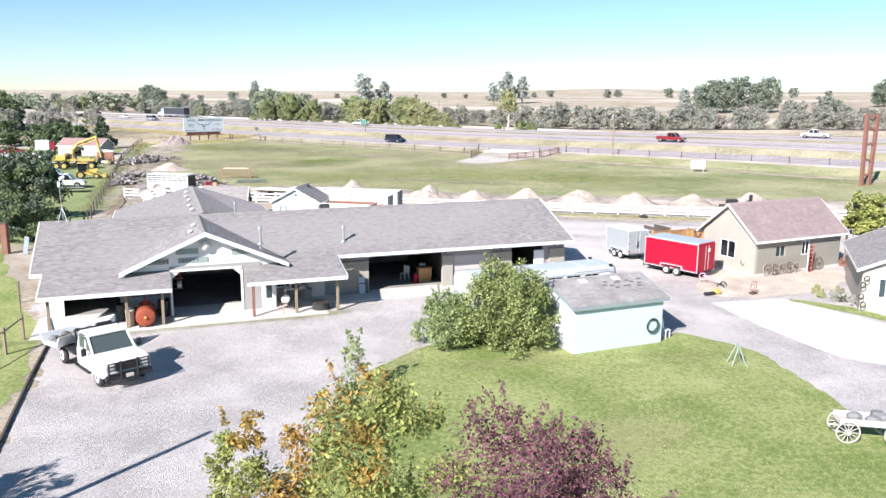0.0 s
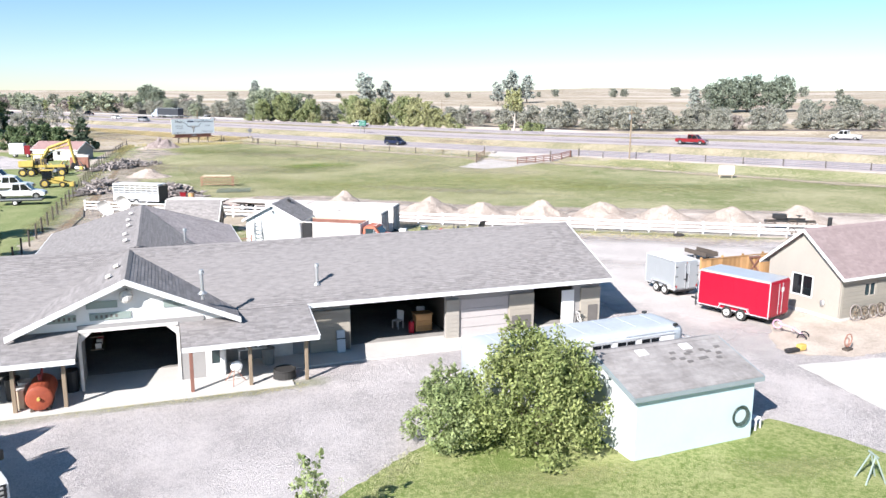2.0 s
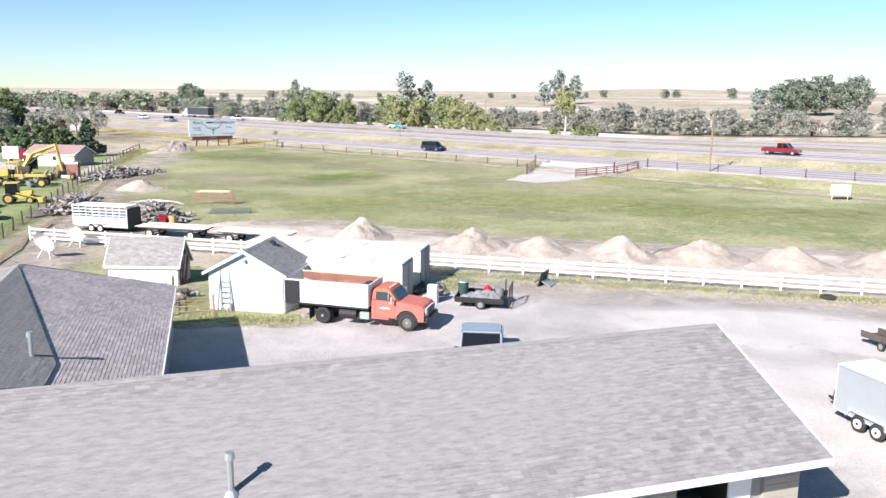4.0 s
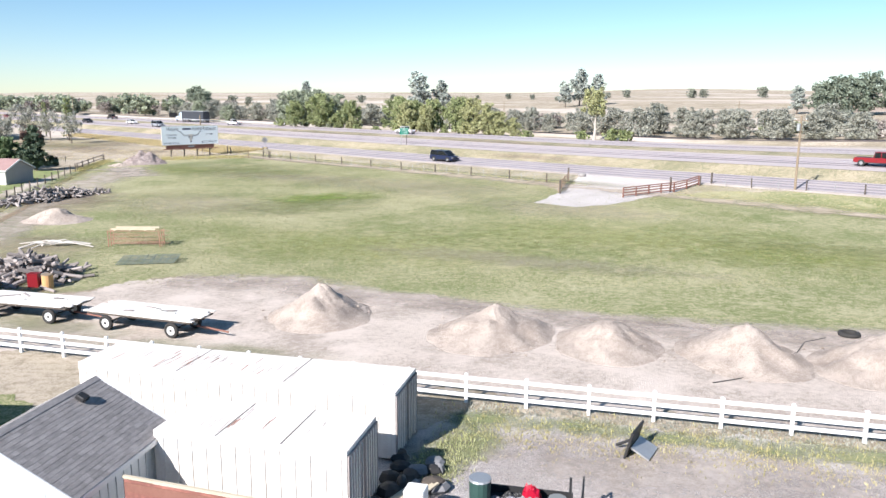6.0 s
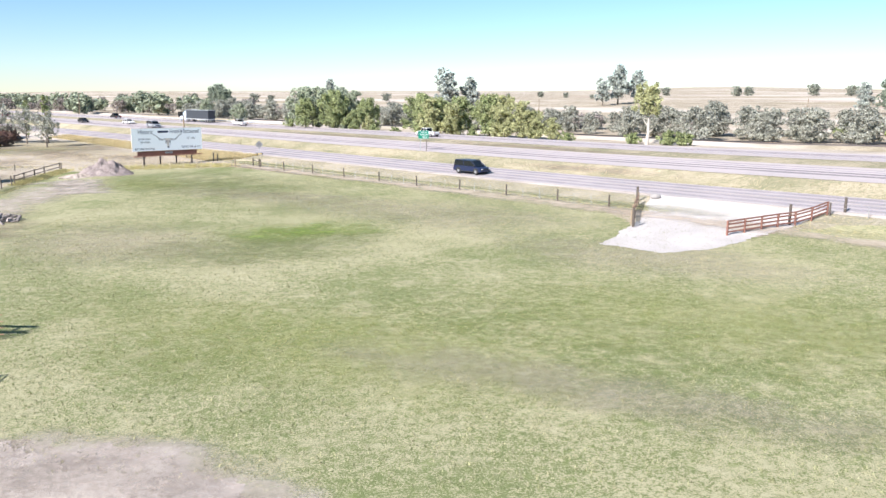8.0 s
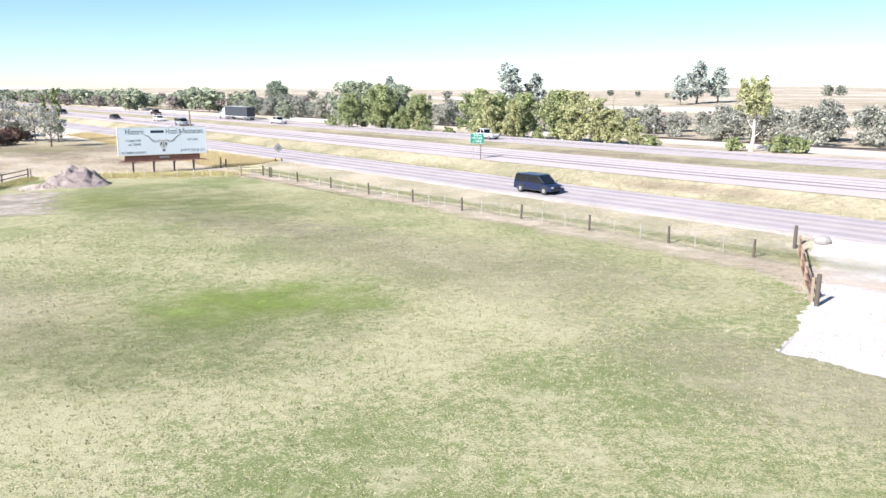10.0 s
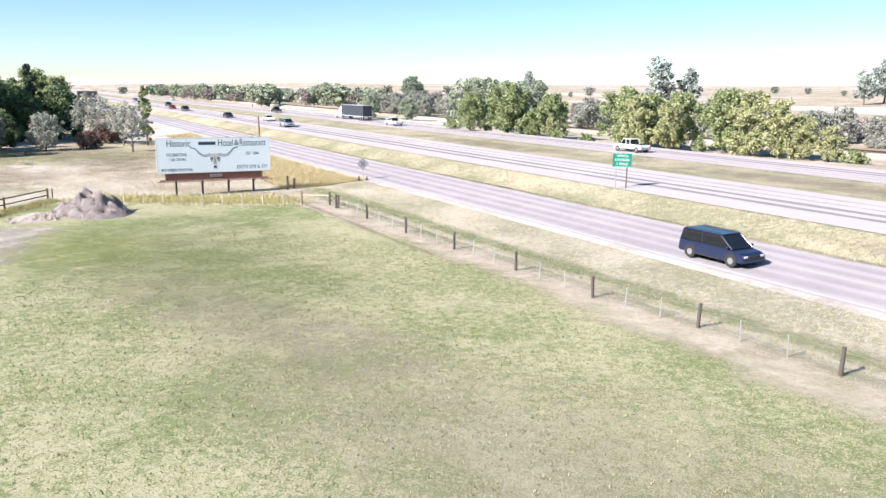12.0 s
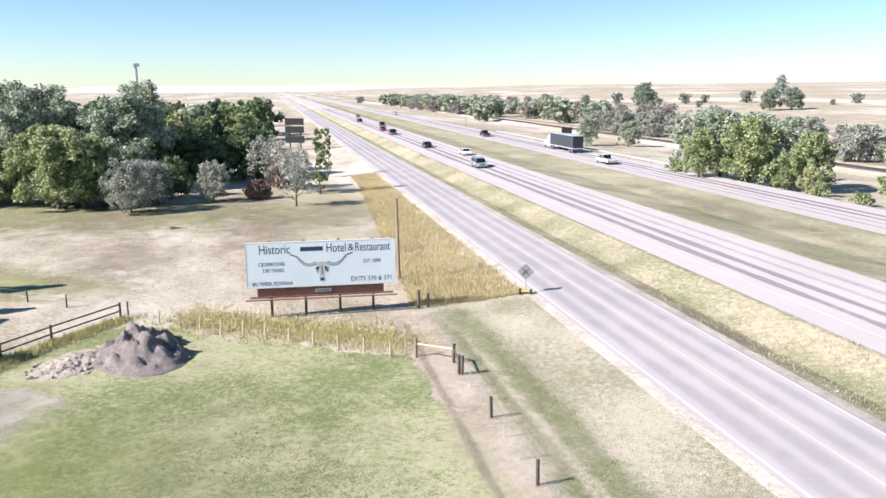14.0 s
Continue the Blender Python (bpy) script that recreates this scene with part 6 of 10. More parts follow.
# near the truck: edge of the gravel
rail_fence("front_wire_fence", "wooden posts beside the gravel drive", [(-24.6, -6.6), (-21.1, -13.9), (-20.9, -16.2), (-21.4, -22)], 1.35, (1.15,), 0.13, 0.05, 0.05, WOOD, WOOD_D)
g = Geo()
for p, q in zip([(-19.8, -13.8), (-18.5, -18.8), (-16.2, -27), (-13.8, -36)], [(-18.5, -18.8), (-16.2, -27), (-13.8, -36), (-11, -50)]):
    g.tube((p[0], p[1], 0.06), (q[0], q[1], 0.06), 0.08, 0.08, 6)
single("timber_edging", g, WOOD_D, "dark timber edging along the gravel drive", "edging", kind="structure")


# ---- poles and signs ----
def sign_text(words, size, c, parent, material, ext=0.002, width=None, tall=1.0):
    cu = bpy.data.curves.new("lettering", "FONT")
    cu.body, cu.size, cu.align_x, cu.align_y, cu.extrude = words, size, "CENTER", "CENTER", ext
    cu.materials.append(material)
    o = new("lettering", cu); o.parent = parent
    sx = 1.0
    if width:
        bpy.context.view_layer.update()
        sx = width / max(o.dimensions.x, 0.01)
    o.matrix_basis = Matrix.Translation(c) @ pose(0, 0, 0, 90, 0, 0) @ Matrix.Diagonal((sx, tall, 1, 1))
    return o


BBL = 11.6
bb = thing("billboard", "pale blue billboard with a longhorn skull on dark posts", "billboard", pose(-50.93, 154.42, 0.48, 0, 0, 44.4))
for x in (-4.0, -1.35, 1.35, 4.0):
    part("post", Geo().box((x, 0.35, 3.0), (0.2, 0.22, 6.2), ch=0.02), WOOD_D, bb, "dark timber billboard post")
panel = part("panel", Geo().box((0, 0.12, 4.2), (BBL, 0.14, 3.55), ch=0.02), BB_SKY, bb, "pale blue painted sign face")
part("panel_edge", Geo().box((0, 0.13, 6.0), (BBL + 0.04, 0.18, 0.05)).box((0, 0.13, 2.41), (BBL + 0.04, 0.18, 0.05)).box((-BBL / 2, 0.13, 4.2), (0.05, 0.18, 3.6)).box((BBL / 2, 0.13, 4.2), (0.05, 0.18, 3.6)), WHITE_W, panel)
skirt = part("skirt", Geo().box((-0.1, 0.16, 2.02), (9.9, 0.06, 0.66)), WOOD_R, bb, "red-brown slatted skirt below the face")
for k in range(33):
    part("slat", Geo().box((-4.95 + 0.303 * k, 0.115, 2.02), (0.13, 0.03, 0.62)), WOOD_R, skirt)
part("plaque", Geo().box((0.05, 0.08, 2.05), (1.25, 0.03, 0.26)), STEEL, skirt, "small grey plaque")
for k in range(7):
    part("letter_bar", Geo().box((-0.4 + k * 0.15, 0.06, 2.05), (0.09, 0.012, 0.12)), BB_INK, skirt)
cat = part("catwalk", Geo().box((0, -0.35, 1.55), (BBL + 0.2, 0.28, 0.06)).box((0, 0.0, 1.66), (BBL - 0.4, 0.1, 0.12)), WOOD_R, bb, "brown plank catwalk")
for x in (-4.0, -1.35, 1.35, 4.0):
    part("bracket", Geo().tube((x, 0.3, 1.2), (x, -0.45, 1.5), 0.05), BLACK, cat)
TX = 0.046
sign_text("Historic", 0.78, (-3.6, TX, 5.42), panel, BB_INK, width=2.35, tall=1.3)
part("name_bar", Geo().box((-0.75, TX + 0.005, 5.42), (1.75, 0.012, 0.34)), BB_INK, panel, "dark bar in the headline")
sign_text("Hotel", 0.78, (1.15, TX, 5.42), panel, BB_INK, width=1.5, tall=1.3)
sign_text("&", 0.8, (2.3, TX, 5.42), panel, BB_INK)
sign_text("Restaurant", 0.78, (4.0, TX, 5.42), panel, BB_INK, width=2.75, tall=1.3)
sign_text("CELEBRATING", 0.42, (-3.85, TX, 4.28), panel, BB_INK, width=2.0)
sign_text("130 YEARS", 0.42, (-3.75, TX, 3.78), panel, BB_INK, width=1.6)
sign_text("EST 1890", 0.42, (3.95, TX, 4.28), panel, BB_INK, width=1.35)
sign_text("BIG TIMBER, MONTANA", 0.42, (-3.85, TX, 2.72), panel, BB_INK, width=3.1)
sign_text("EXITS 370 & 371", 0.52, (3.9, TX, 2.85), panel, BB_INK, width=3.2)
skull = Geo()
skull.prism([(-0.42, 4.35), (0.42, 4.35), (0.34, 3.95), (0.2, 3.55), (0.17, 2.85), (-0.17, 2.85), (-0.2, 3.55), (-0.34, 3.95)], "y", 0.042, 0.049)
part("skull", skull, mat("bone_paint", (0.70, 0.66, 0.62), bump=0), panel, "painted pale longhorn skull")
for sgn in (-1, 1):
    g = Geo()
    pts = [(sgn * 0.42, 4.28), (sgn * 0.8, 4.12), (sgn * 1.25, 4.16), (sgn * 1.6, 4.45), (sgn * 1.95, 4.85), (sgn * 2.45, 5.02)]
    for (a, b), (c, d), w in zip(pts, pts[1:], (0.13, 0.12, 0.11, 0.08, 0.05)):
        q = Vector((-(d - b), 0, c - a)).normalized()
        g.add([(a + q.x * w, 0.044, b + q.z * w), (a - q.x * w, 0.044, b - q.z * w), (c - q.x * w * 0.8, 0.044, d - q.z * w * 0.8), (c + q.x * w * 0.8, 0.044, d + q.z * w * 0.8)], [(0, 1, 2, 3)])
    part("horn", g, BB_INK, panel, "painted dark curved horn")
HORNP = mat("pale_horn_paint", (0.62, 0.64, 0.66), bump=0)
for sgn in (-1, 1):
    g = Geo()
    pts = [(sgn * 0.42, 4.28), (sgn * 0.8, 4.12), (sgn * 1.25, 4.16), (sgn * 1.6, 4.45), (sgn * 1.95, 4.85)]
    for (a, b), (c, d), w in zip(pts, pts[1:], (0.08, 0.075, 0.06, 0.03)):
        q = Vector((-(d - b), 0, c - a)).normalized()
        g.add([(a + q.x * w, 0.04, b + q.z * w), (a - q.x * w, 0.04, b - q.z * w), (c - q.x * w * 0.8, 0.04, d - q.z * w * 0.8), (c + q.x * w * 0.8, 0.04, d + q.z * w * 0.8)], [(0, 1, 2, 3)])
    part("horn_highlight", g, HORNP, panel)
g = Geo()
for sgn in (-1, 1):
    g.prism([(sgn * 0.2, 4.0), (sgn * 0.42, 3.95), (sgn * 0.3, 3.6)], "y", 0.036, 0.041)
    g.box((sgn * 0.42, 0.038, 3.72), (0.05, 0.012, 0.5), ry=sgn * 14)
g.box((0, 0.036, 2.95), (0.28, 0.012, 0.24)); g.box((0, 0.036, 3.7), (0.05, 0.012, 0.7))
part("skull_marks", g, BB_INK, panel)

gs = thing("road_sign", "green highway guide sign on two posts", "road sign", pose(-9.4, 158.6, 1.95, 0, 0, 14))
for x in (-0.5, 0.5):
    part("post", Geo().box((x, 0.05, 2.0), (0.1, 0.1, 4.2)), WOOD_D if x > 0 else STEEL, gs)
pn = part("panel", Geo().box((0, 0, 3.55), (1.75, 0.04, 1.35), ch=0.012), GREENS, gs, "green sign panel with white letters")
for w, z in (("WEIGH", 3.93), ("STATION", 3.55), ("1 MILE", 3.17)):
    sign_text(w, 0.34, (0, -0.03, z), pn, WHITE, width=1.05 if w != "STATION" else 1.35)
part("border", Geo().box((0, -0.024, 4.19), (1.68, 0.006, 0.03)).box((0, -0.024, 2.91), (1.68, 0.006, 0.03)), WHITE, pn)

ds = thing("diamond_sign", "grey back of a diamond road sign on a wheeled stand", "road sign", pose(-39.4, 166.6, gz(-39.4, 166.6), 0, 0, 20))
part("panel", Geo().box((0, 0, 1.95), (1.0, 0.03, 1.0), ry=45), TARP, ds)
part("border", Geo().box((0, -0.02, 1.95), (0.82, 0.012, 0.07), ry=45).box((0, -0.02, 1.95), (0.07, 0.012, 0.82), ry=45), BLACK, ds)
part("mast", Geo().tube((0, 0.04, 0.3), (0, 0.04, 2.3), 0.05), STEEL, ds)
part("base", Geo().box((0, 0, 0.3), (0.9, 0.35, 0.12), ch=0.02).tube((0, 0, 0.3), (-1.1, -0.5, 0.15), 0.03), YELLOW, ds)
for x in (-0.45, 0.45):
    part("wheel", Geo().tube((x - 0.08, 0, 0.24), (x + 0.08, 0, 0.24), 0.24, 0.24, 14), RUBBER, ds)


def pole(name, label, x, y, h, arm=True, lean=0.0):
    ob = thing(name, label, "utility pole", pose(x, y, gz(x, y), 0, lean, 0))
    part("mast", Geo().tube((0, 0, -0.3), (0, 0, h), 0.15, 0.11, 10), WOOD, ob)
    if arm:
        part("crossarm", Geo().box((0, 0.1, h - 0.5), (1.6, 0.09, 0.11)), WOOD, ob)
        can = part("transformer", Geo().tube((-0.32, -0.15, h - 1.7), (-0.32, -0.15, h - 0.9), 0.2, 0.2, 12), STEEL, ob, "grey transformer can")
        part("lid", Geo().tube((-0.32, -0.15, h - 0.9), (-0.32, -0.15, h - 0.84), 0.22, 0.16, 12), STEEL, can)
        for k in (-0.6, 0, 0.6):
            part("insulator", Geo().tube((k, 0.1, h - 0.45), (k, 0.1, h - 0.25), 0.05, 0.03, 8), WHITE, ob)
    return ob


pole("utility_pole", "wooden utility pole with a transformer by the field", 40.7, 94.2, 8.6)
pole("utility_pole", "wooden pole beside the gravel drive", -16.3, -34.9, 8.0, False)
pole("utility_pole", "plain dark wooden pole beside the billboard", -52.6, 166.3, 7.6, False, -1.5)
for x, y in ((-180, 372), (-60, 330), (95, 262), (20, 300)):
    pole("utility_pole", "distant wooden utility pole", x, y, 9.5, False)
ws = thing("notice_board", "plain white board on two legs in the field", "sign", pose(47.9, 69.8, gz(47.9, 69.8), 0, 0, -6))
part("board", Geo().box((0, 0, 1.25), (2.3, 0.06, 1.25), ch=0.015), WHITE, ws)
for x in (-0.9, 0.9):
    part("leg", Geo().box((x, 0.06, 0.75), (0.1, 0.08, 1.7)), WOOD_P, ws)
tw = thing("water_tower", "tall thin grey tower on the skyline", "tower", pose(-600, 506, 0))
part("shaft", Geo().tube((0, 0, 0), (0, 0, 36), 1.5, 1.3, 12), STEEL, tw)
part("head", Geo().tube((0, 0, 36), (0, 0, 38.5), 3.2, 3.4, 14), STEEL, tw)
hs = thing("roadside_hoarding", "dark stacked roadside advertising boards seen edge-on", "billboard", pose(-172, 270, gz(-172, 270) - 2.2, 0, 0, 25))
for x in (-1.6, 1.6):
    part("post", Geo().box((x, 0, 4.5), (0.3, 0.3, 9)), BLACK, hs)
for z in (5.2, 8.0, 10.3):
    part("board", Geo().box((0, -0.3, z), (5.6, 0.3, 1.9)), BLACK, hs)
wbs = thing("black_sign", "small black message sign beside the highway", "road sign", pose(-123, 346, gz(-123, 346), 0, 0, 30))
part("panel", Geo().box((0, 0, 2.6), (3.4, 0.3, 2.0)), BLACK, wbs)
for x in (-1.1, 1.1):
    part("post", Geo().box((x, 0.2, 1.0), (0.15, 0.15, 2.2)), STEEL, wbs)
gr = thing("guard_rail", "pale steel guard rail along the highway", "guard rail")
for k in range(13):
    p, q = at_road(205 + 10 * k, 150.8), at_road(215 + 10 * k, 150.8)
    part("beam", Geo().tube((p[0], p[1], p[2] + 0.6), (q[0], q[1], q[2] + 0.6), 0.17, 0.17, 6), ALU, gr)
    part("post", Geo().box((p[0], p[1], p[2] + 0.3), (0.15, 0.15, 0.7)), WOOD, gr)
rf = thing("red_frame_tower", "tall rusty red lattice gate frame at the yard's edge", "frame", pose(64.5, 50.9, gz(64.5, 50.9), 0, 0, 20))
for x in (-0.9, 0.9):
    part("leg", Geo().box((x, 0, 5), (0.5, 0.4, 10), ry=x * 2), WOOD_R, rf)
for z in (1.5, 3.6, 5.8, 8.0, 9.6):
    part("brace", Geo().box((0, 0, z), (2.2, 0.25, 0.3), ry=12 if z in (3.6, 8.0) else -8), WOOD_R, rf)


# ---- small buildings ----
def gable_house(name, label, m, L, D, zw, zr, wallm, roofm, over=0.35, endm=None, holes_front=(), holes_left=(), category="house", fascia=None, ry=None):
    """A gabled house: front wall along x at y 0, ridge along x."""
    ob = thing(name, label, category, m)
    t = 0.14
    ry = ry or D / 2
    dz = (zr - zw) / ry
    zb = zr - dz * (D - ry)                         # top of the back wall
    part("front_wall", wall(Geo(), (0, 0), (L, 0), 0, zw - 0.16, t, holes_front), wallm, ob)
    part("back_wall", wall(Geo(), (0, D), (L, D), 0, zb - 0.16, t), wallm, ob)
    for x, hl in ((0.0, holes_left), (L, ())):
        g = wall(Geo(), (x, 0), (x, D), 0, zw - 0.16, t, hl)
        g.prism([(0, zw - 0.16), (D, zw - 0.16), (D, zb - 0.155), (ry, zr - 0.16)], "x", x - t / 2, x + t / 2)
        part("end_wall", g, endm or wallm, ob)
    for y in (-over, D + over):
        ez = (zw if y < 0 else zb) - dz * over
        part("roof", courses(Geo(), (-over, y, ez), (L + over, y, ez), (L + over, ry, zr), (-over, ry, zr), singly=150 if category == 'shed' else 0), roofm, ob)
        part("fascia", trim(Geo(), (-over, y, ez - 0.02), (L + over, y, ez - 0.02), 0.16), fascia or WHITE, ob)
        for x in (-over - 0.02, L + over + 0.02):
            part("rake", trim(Geo(), (x, y, ez + 0.01), (x, ry, zr + 0.01), 0.18), fascia or WHITE, ob)
    part("ridge_cap", ridge(Geo(), (-over, ry, zr), (L + over, ry, zr), dz), roofm, ob)
    return ob


def boards(parent, x0, x1, z0, z1, y, m, step=0.22, gap=0.012):
    k = 0
    while z0 + k * step < z1 - 0.05:
        part("siding_board", Geo().box(((x0 + x1) / 2, y - 0.012, z0 + (k + 0.5) * step), (x1 - x0, 0.024, step - gap), rx=4), m, parent)
        k += 1


TEAL = mat("grey_blue_trim", (0.27, 0.32, 0.34), (0.22, 0.26, 0.28), rough=0.6, bump=0)
DARKTAB = mat("dark_shingle_patch", (0.17, 0.16, 0.155), (0.13, 0.12, 0.12), scale=2, fine=9)
sh = gable_house("blue_shed", "small pale blue shed with a worn shingle roof", pose(6.5, -17.3, 0, 0, 0, 19), 5.2, 2.85, 2.5, 3.22, PALEBLUE, SHINGLE_W, 0.25, mat("pale_gable_board", (0.68, 0.72, 0.74), (0.58, 0.62, 0.64), rough=0.7, scale=0.9, fine=7.0, bump=0.1), category="shed", fascia=TEAL, ry=2.3)
for x in (1.6, 3.6):
    part("skylight", Geo().box((x, 1.9, 3.11), (0.42, 0.34, 0.05), rx=17), WHITE, sh, "pale square roof vent cover")
for k in range(13):
    part("shingle_patch", Geo().box((2.6 + 0.19 * k, 1.35 + 0.3 * math.sin(k * 1.7), 2.935 + 0.313 * 0.3 * math.sin(k * 1.7)), (0.24, 0.13, 0.02), rx=17.4), DARKTAB, sh, "dark replaced shingle")
DARKHOSE = mat("dark_green_hose", (0.07, 0.10, 0.09), rough=0.5, bump=0)
hc = thing("hose_coil", "coiled dark garden hose hung on the shed", "hose", pose(6.5, -17.3, 0, 0, 0, 19))
for k, r in enumerate((0.30, 0.34, 0.38)):
    part("loop", Geo().ring((4.55, -0.15 - 0.02 * k, 1.0), r, 0.022, "y", 22, 5), DARKHOSE, hc)
ch = thing("plastic_chair", "white plastic garden chair beside the shed", "chair", pose(11.9, -14.9, 0.02, 0, 0, 40))
part("seat", Geo().box((0, 0, 0.43), (0.45, 0.45, 0.04), ch=0.015), WHITE, ch); part("backrest", Geo().box((0, 0.22, 0.7), (0.45, 0.04, 0.5), rx=-8), WHITE, ch)
for x in (-0.2, 0.2):
    for y in (-0.2, 0.2):
        part("leg", Geo().box((x, y, 0.21), (0.05, 0.05, 0.42)), WHITE, ch)

SHEDP = mat('pale_grey_batten', (0.66, 0.68, 0.69), (0.58, 0.60, 0.61), rough=0.7)
wsd = gable_house("white_shed", "pale garden shed with a grey shingle roof", pose(-13.73, 22.04, 0, 0, 0, 80), 4.0, 4.45, 2.42, 3.62, mat('pale_shed_paint', (0.74, 0.76, 0.77), (0.60, 0.62, 0.63), rough=0.7, scale=0.9, fine=7.0, bump=0.1, amount=0.7), SHINGLE, 0.3, mat('pale_blue_shed_paint', (0.72, 0.78, 0.80), (0.62, 0.68, 0.70), rough=0.7, scale=0.9, fine=7.0, bump=0.08, amount=0.7), category="shed")
wsd.matrix_basis = pose(-9.36, 21.27, 0, 0, 0, 80)
part("roof_vent", Geo().box((3.0, 1.75, 3.5), (0.3, 0.3, 0.16), rx=28, ch=0.03), BLACK, wsd, "dark square roof vent")
for k in range(11):
    part("batten", Geo().box((0.2 + k * 0.36, -0.085, 1.2), (0.04, 0.03, 2.2)), SHEDP, wsd)
for y in (1.55, 2.75):
    d_ = part("shed_door", Geo().box((-0.085, y, 1.0), (0.03, 1.17, 1.95), ch=0.008), SHEDP, wsd, "flat boarded shed door")
    for z in (0.4, 1.7):
        part("hinge", Geo().box((-0.11, y + (0.5 if y > 2 else -0.5), z), (0.015, 0.16, 0.05)), STEEL, d_)
for y in (0.35, 0.75, 3.6, 4.05):
    part("batten", Geo().box((-0.08, y, 1.2), (0.012, 0.03, 2.3)), SHEDP, wsd)
part("wall_plinth", Geo().box((-0.09, 2.22, 0.05), (0.06, 4.5, 0.12)), CONC, wsd)
part("lamp", Geo().box((-0.18, 2.2, 3.0), (0.16, 0.14, 0.2), ch=0.02), STEEL, wsd)
lad = thing("stepladder", "tall aluminium stepladder leaning on the white shed", "ladder", pose(-12.8, 21.75, 0.02, 0, 0, -10))
for s in (-0.26, 0.26):
    part("rail", Geo().tube((s * 1.5, -0.25, 0), (s, 0.1, 2.45), 0.05, 0.045, 6), STEEL, lad); part("rail", Geo().tube((s * 1.4, 0.35, 0), (s, 0.12, 2.4), 0.03, 0.025, 6), STEEL, lad)
for k in range(8):
    z = 0.25 + 0.29 * k
    part("rung", Geo().box((0, -0.25 + 0.35 * z / 2.45, z), (0.72 - 0.12 * z / 1.2, 0.07, 0.03)), STEEL, lad)
sm = gable_house("lean_shed", "low weathered shed with a brown shingle roof", pose(-21.9, 27.5, 0, 0, 0, -1), 4.5, 2.2, 1.6, 3.0, WHITE_W, SHINGLE, 0.2, GREYWD, category="shed")
part("opening", Geo().box((4.58, 1.3, 2.0), (0.05, 0.4, 0.35)), BLACK, sm, "small dark opening in the end wall")
for k in range(2):
    part("door_plank", Geo().box((4.72 + 0.1 * k, 0.3 + 0.5 * k, 0.95), (0.06, 0.3, 1.9), ry=8), WOOD_D, sm)

th = gable_house("tan_house", "tan clapboard cottage with a rust-brown roof", pose(23.3, -1.3, 0, 0, 0, 22.4), 8.8, 4.9, 2.95, 4.95, KHAKI, SHINGLE_R, 0.42, CREAM, holes_front=[(1.9, 2.9, 1.25, 2.05), (4.6, 5.4, 1.2, 2.25)], holes_left=[(1.75, 3.25, 0.95, 2.25)])
boards(th, 0.1, 1.86, 0.1, 2.72, -0.07, KHAKI); boards(th, 2.94, 4.56, 0.1, 2.72, -0.07, KHAKI); boards(th, 5.44, 8.7, 0.1, 2.72, -0.07, KHAKI); boards(th, 1.86, 2.94, 0.1, 1.2, -0.07, KHAKI)
window(th, (2.4, -0.03, 1.65), 0.95, 0.75, 0, GLASS_B, CREAM, 1); window(th, (5.0, -0.03, 1.72), 0.75, 1.0, 0, GLASS, VINYL, 1)
window(th, (-0.03, 2.5, 1.6), 1.4, 1.25, -90, GLASS, VINYL, 1)
part("foundation", Geo().box((4.4, 2.45, 0.08), (9.0, 5.1, 0.2)), CONC, th)
part("meter", Geo().ball((-0.14, 1.0, 0.85), (0.1, 0.16, 0.2), 10, 6), STEEL, th, "round grey utility meter")
part("chimney_pipe", Geo().tube((2.2, 2.8, 4.5), (2.2, 2.8, 5.4), 0.13, 0.13, 10), BLACK, th)
part("porch_post", Geo().box((9.3, -0.2, 1.25), (0.12, 0.12, 2.5)), WOOD, th)
part("step", Geo().box((9.5, 0.5, 0.2), (1.3, 1.6, 0.4)).box((9.5, -0.5, 0.1), (1.3, 0.5, 0.2)), WOOD_R, th, "red-stained wooden steps")
part("planter", Geo().box((10.2, 2.4, 0.6), (1.6, 0.5, 1.1)), WOOD_O, th)
rh = gable_house("beige_house", "beige house with a grey shingle roof", pose(31.8, -13.4, 0, 0, 0, 63.5), 9.0, 7.0, 2.8, 4.5, CREAM, SHINGLE, 0.4, CREAM, holes_left=[(5.4, 6.2, 0.9, 2.1)])
window(rh, (-0.03, 5.8, 1.5), 0.75, 1.15, -90, GLASS_B, VINYL, 1)
for k, (x, z) in enumerate(((-0.3, 1.0), (-0.35, 1.7), (-0.25, 0.5), (-0.3, 2.1))):
    single("wall_ornament", Geo().ring((0, 0, 0), 0.16, 0.03, "y", 12, 5), BLACK, "dark iron ornament on the house wall", "ornament", pose(25.3 + x * 0.3 + 0.06 * k, -10.72 - 0.03 * k, z), group="wall ornaments")
br = gable_house("red_roof_barn", "low white barn with a faded pink-red roof", pose(-69.8, 109.5, 0, 0, 0, -9), 8.8, 5.4, 2.15, 3.4, WHITE_W, mat("dull_red_roof", (0.36, 0.235, 0.225), (0.29, 0.185, 0.175), scale=1, fine=8, bump=0.1), 0.3, GREYW, category="barn")
part("door", Geo().box((6.9, -0.1, 0.95), (0.9, 0.06, 1.8)), WHITE, br); part("window", Geo().box((5.2, -0.1, 1.3), (0.6, 0.05, 0.6)), GLASS, br)
oh = thing("tool_cabinet", "dark brown wooden cabinet by the side fence", "cabinet", pose(-32.4, 8.3, 0))
part("body", Geo().box((0, 0, 1.2), (0.45, 0.45, 2.4), ch=0.02), WOOD_R, oh); part("lid", Geo().box((0, 0, 2.44), (0.55, 0.55, 0.08)), WOOD_D, oh)
sb = thing("blue_marker_board", "small leaning blue-grey board by the fence", "board", pose(-30.9, 8.1, 0, 0, 10, 0))
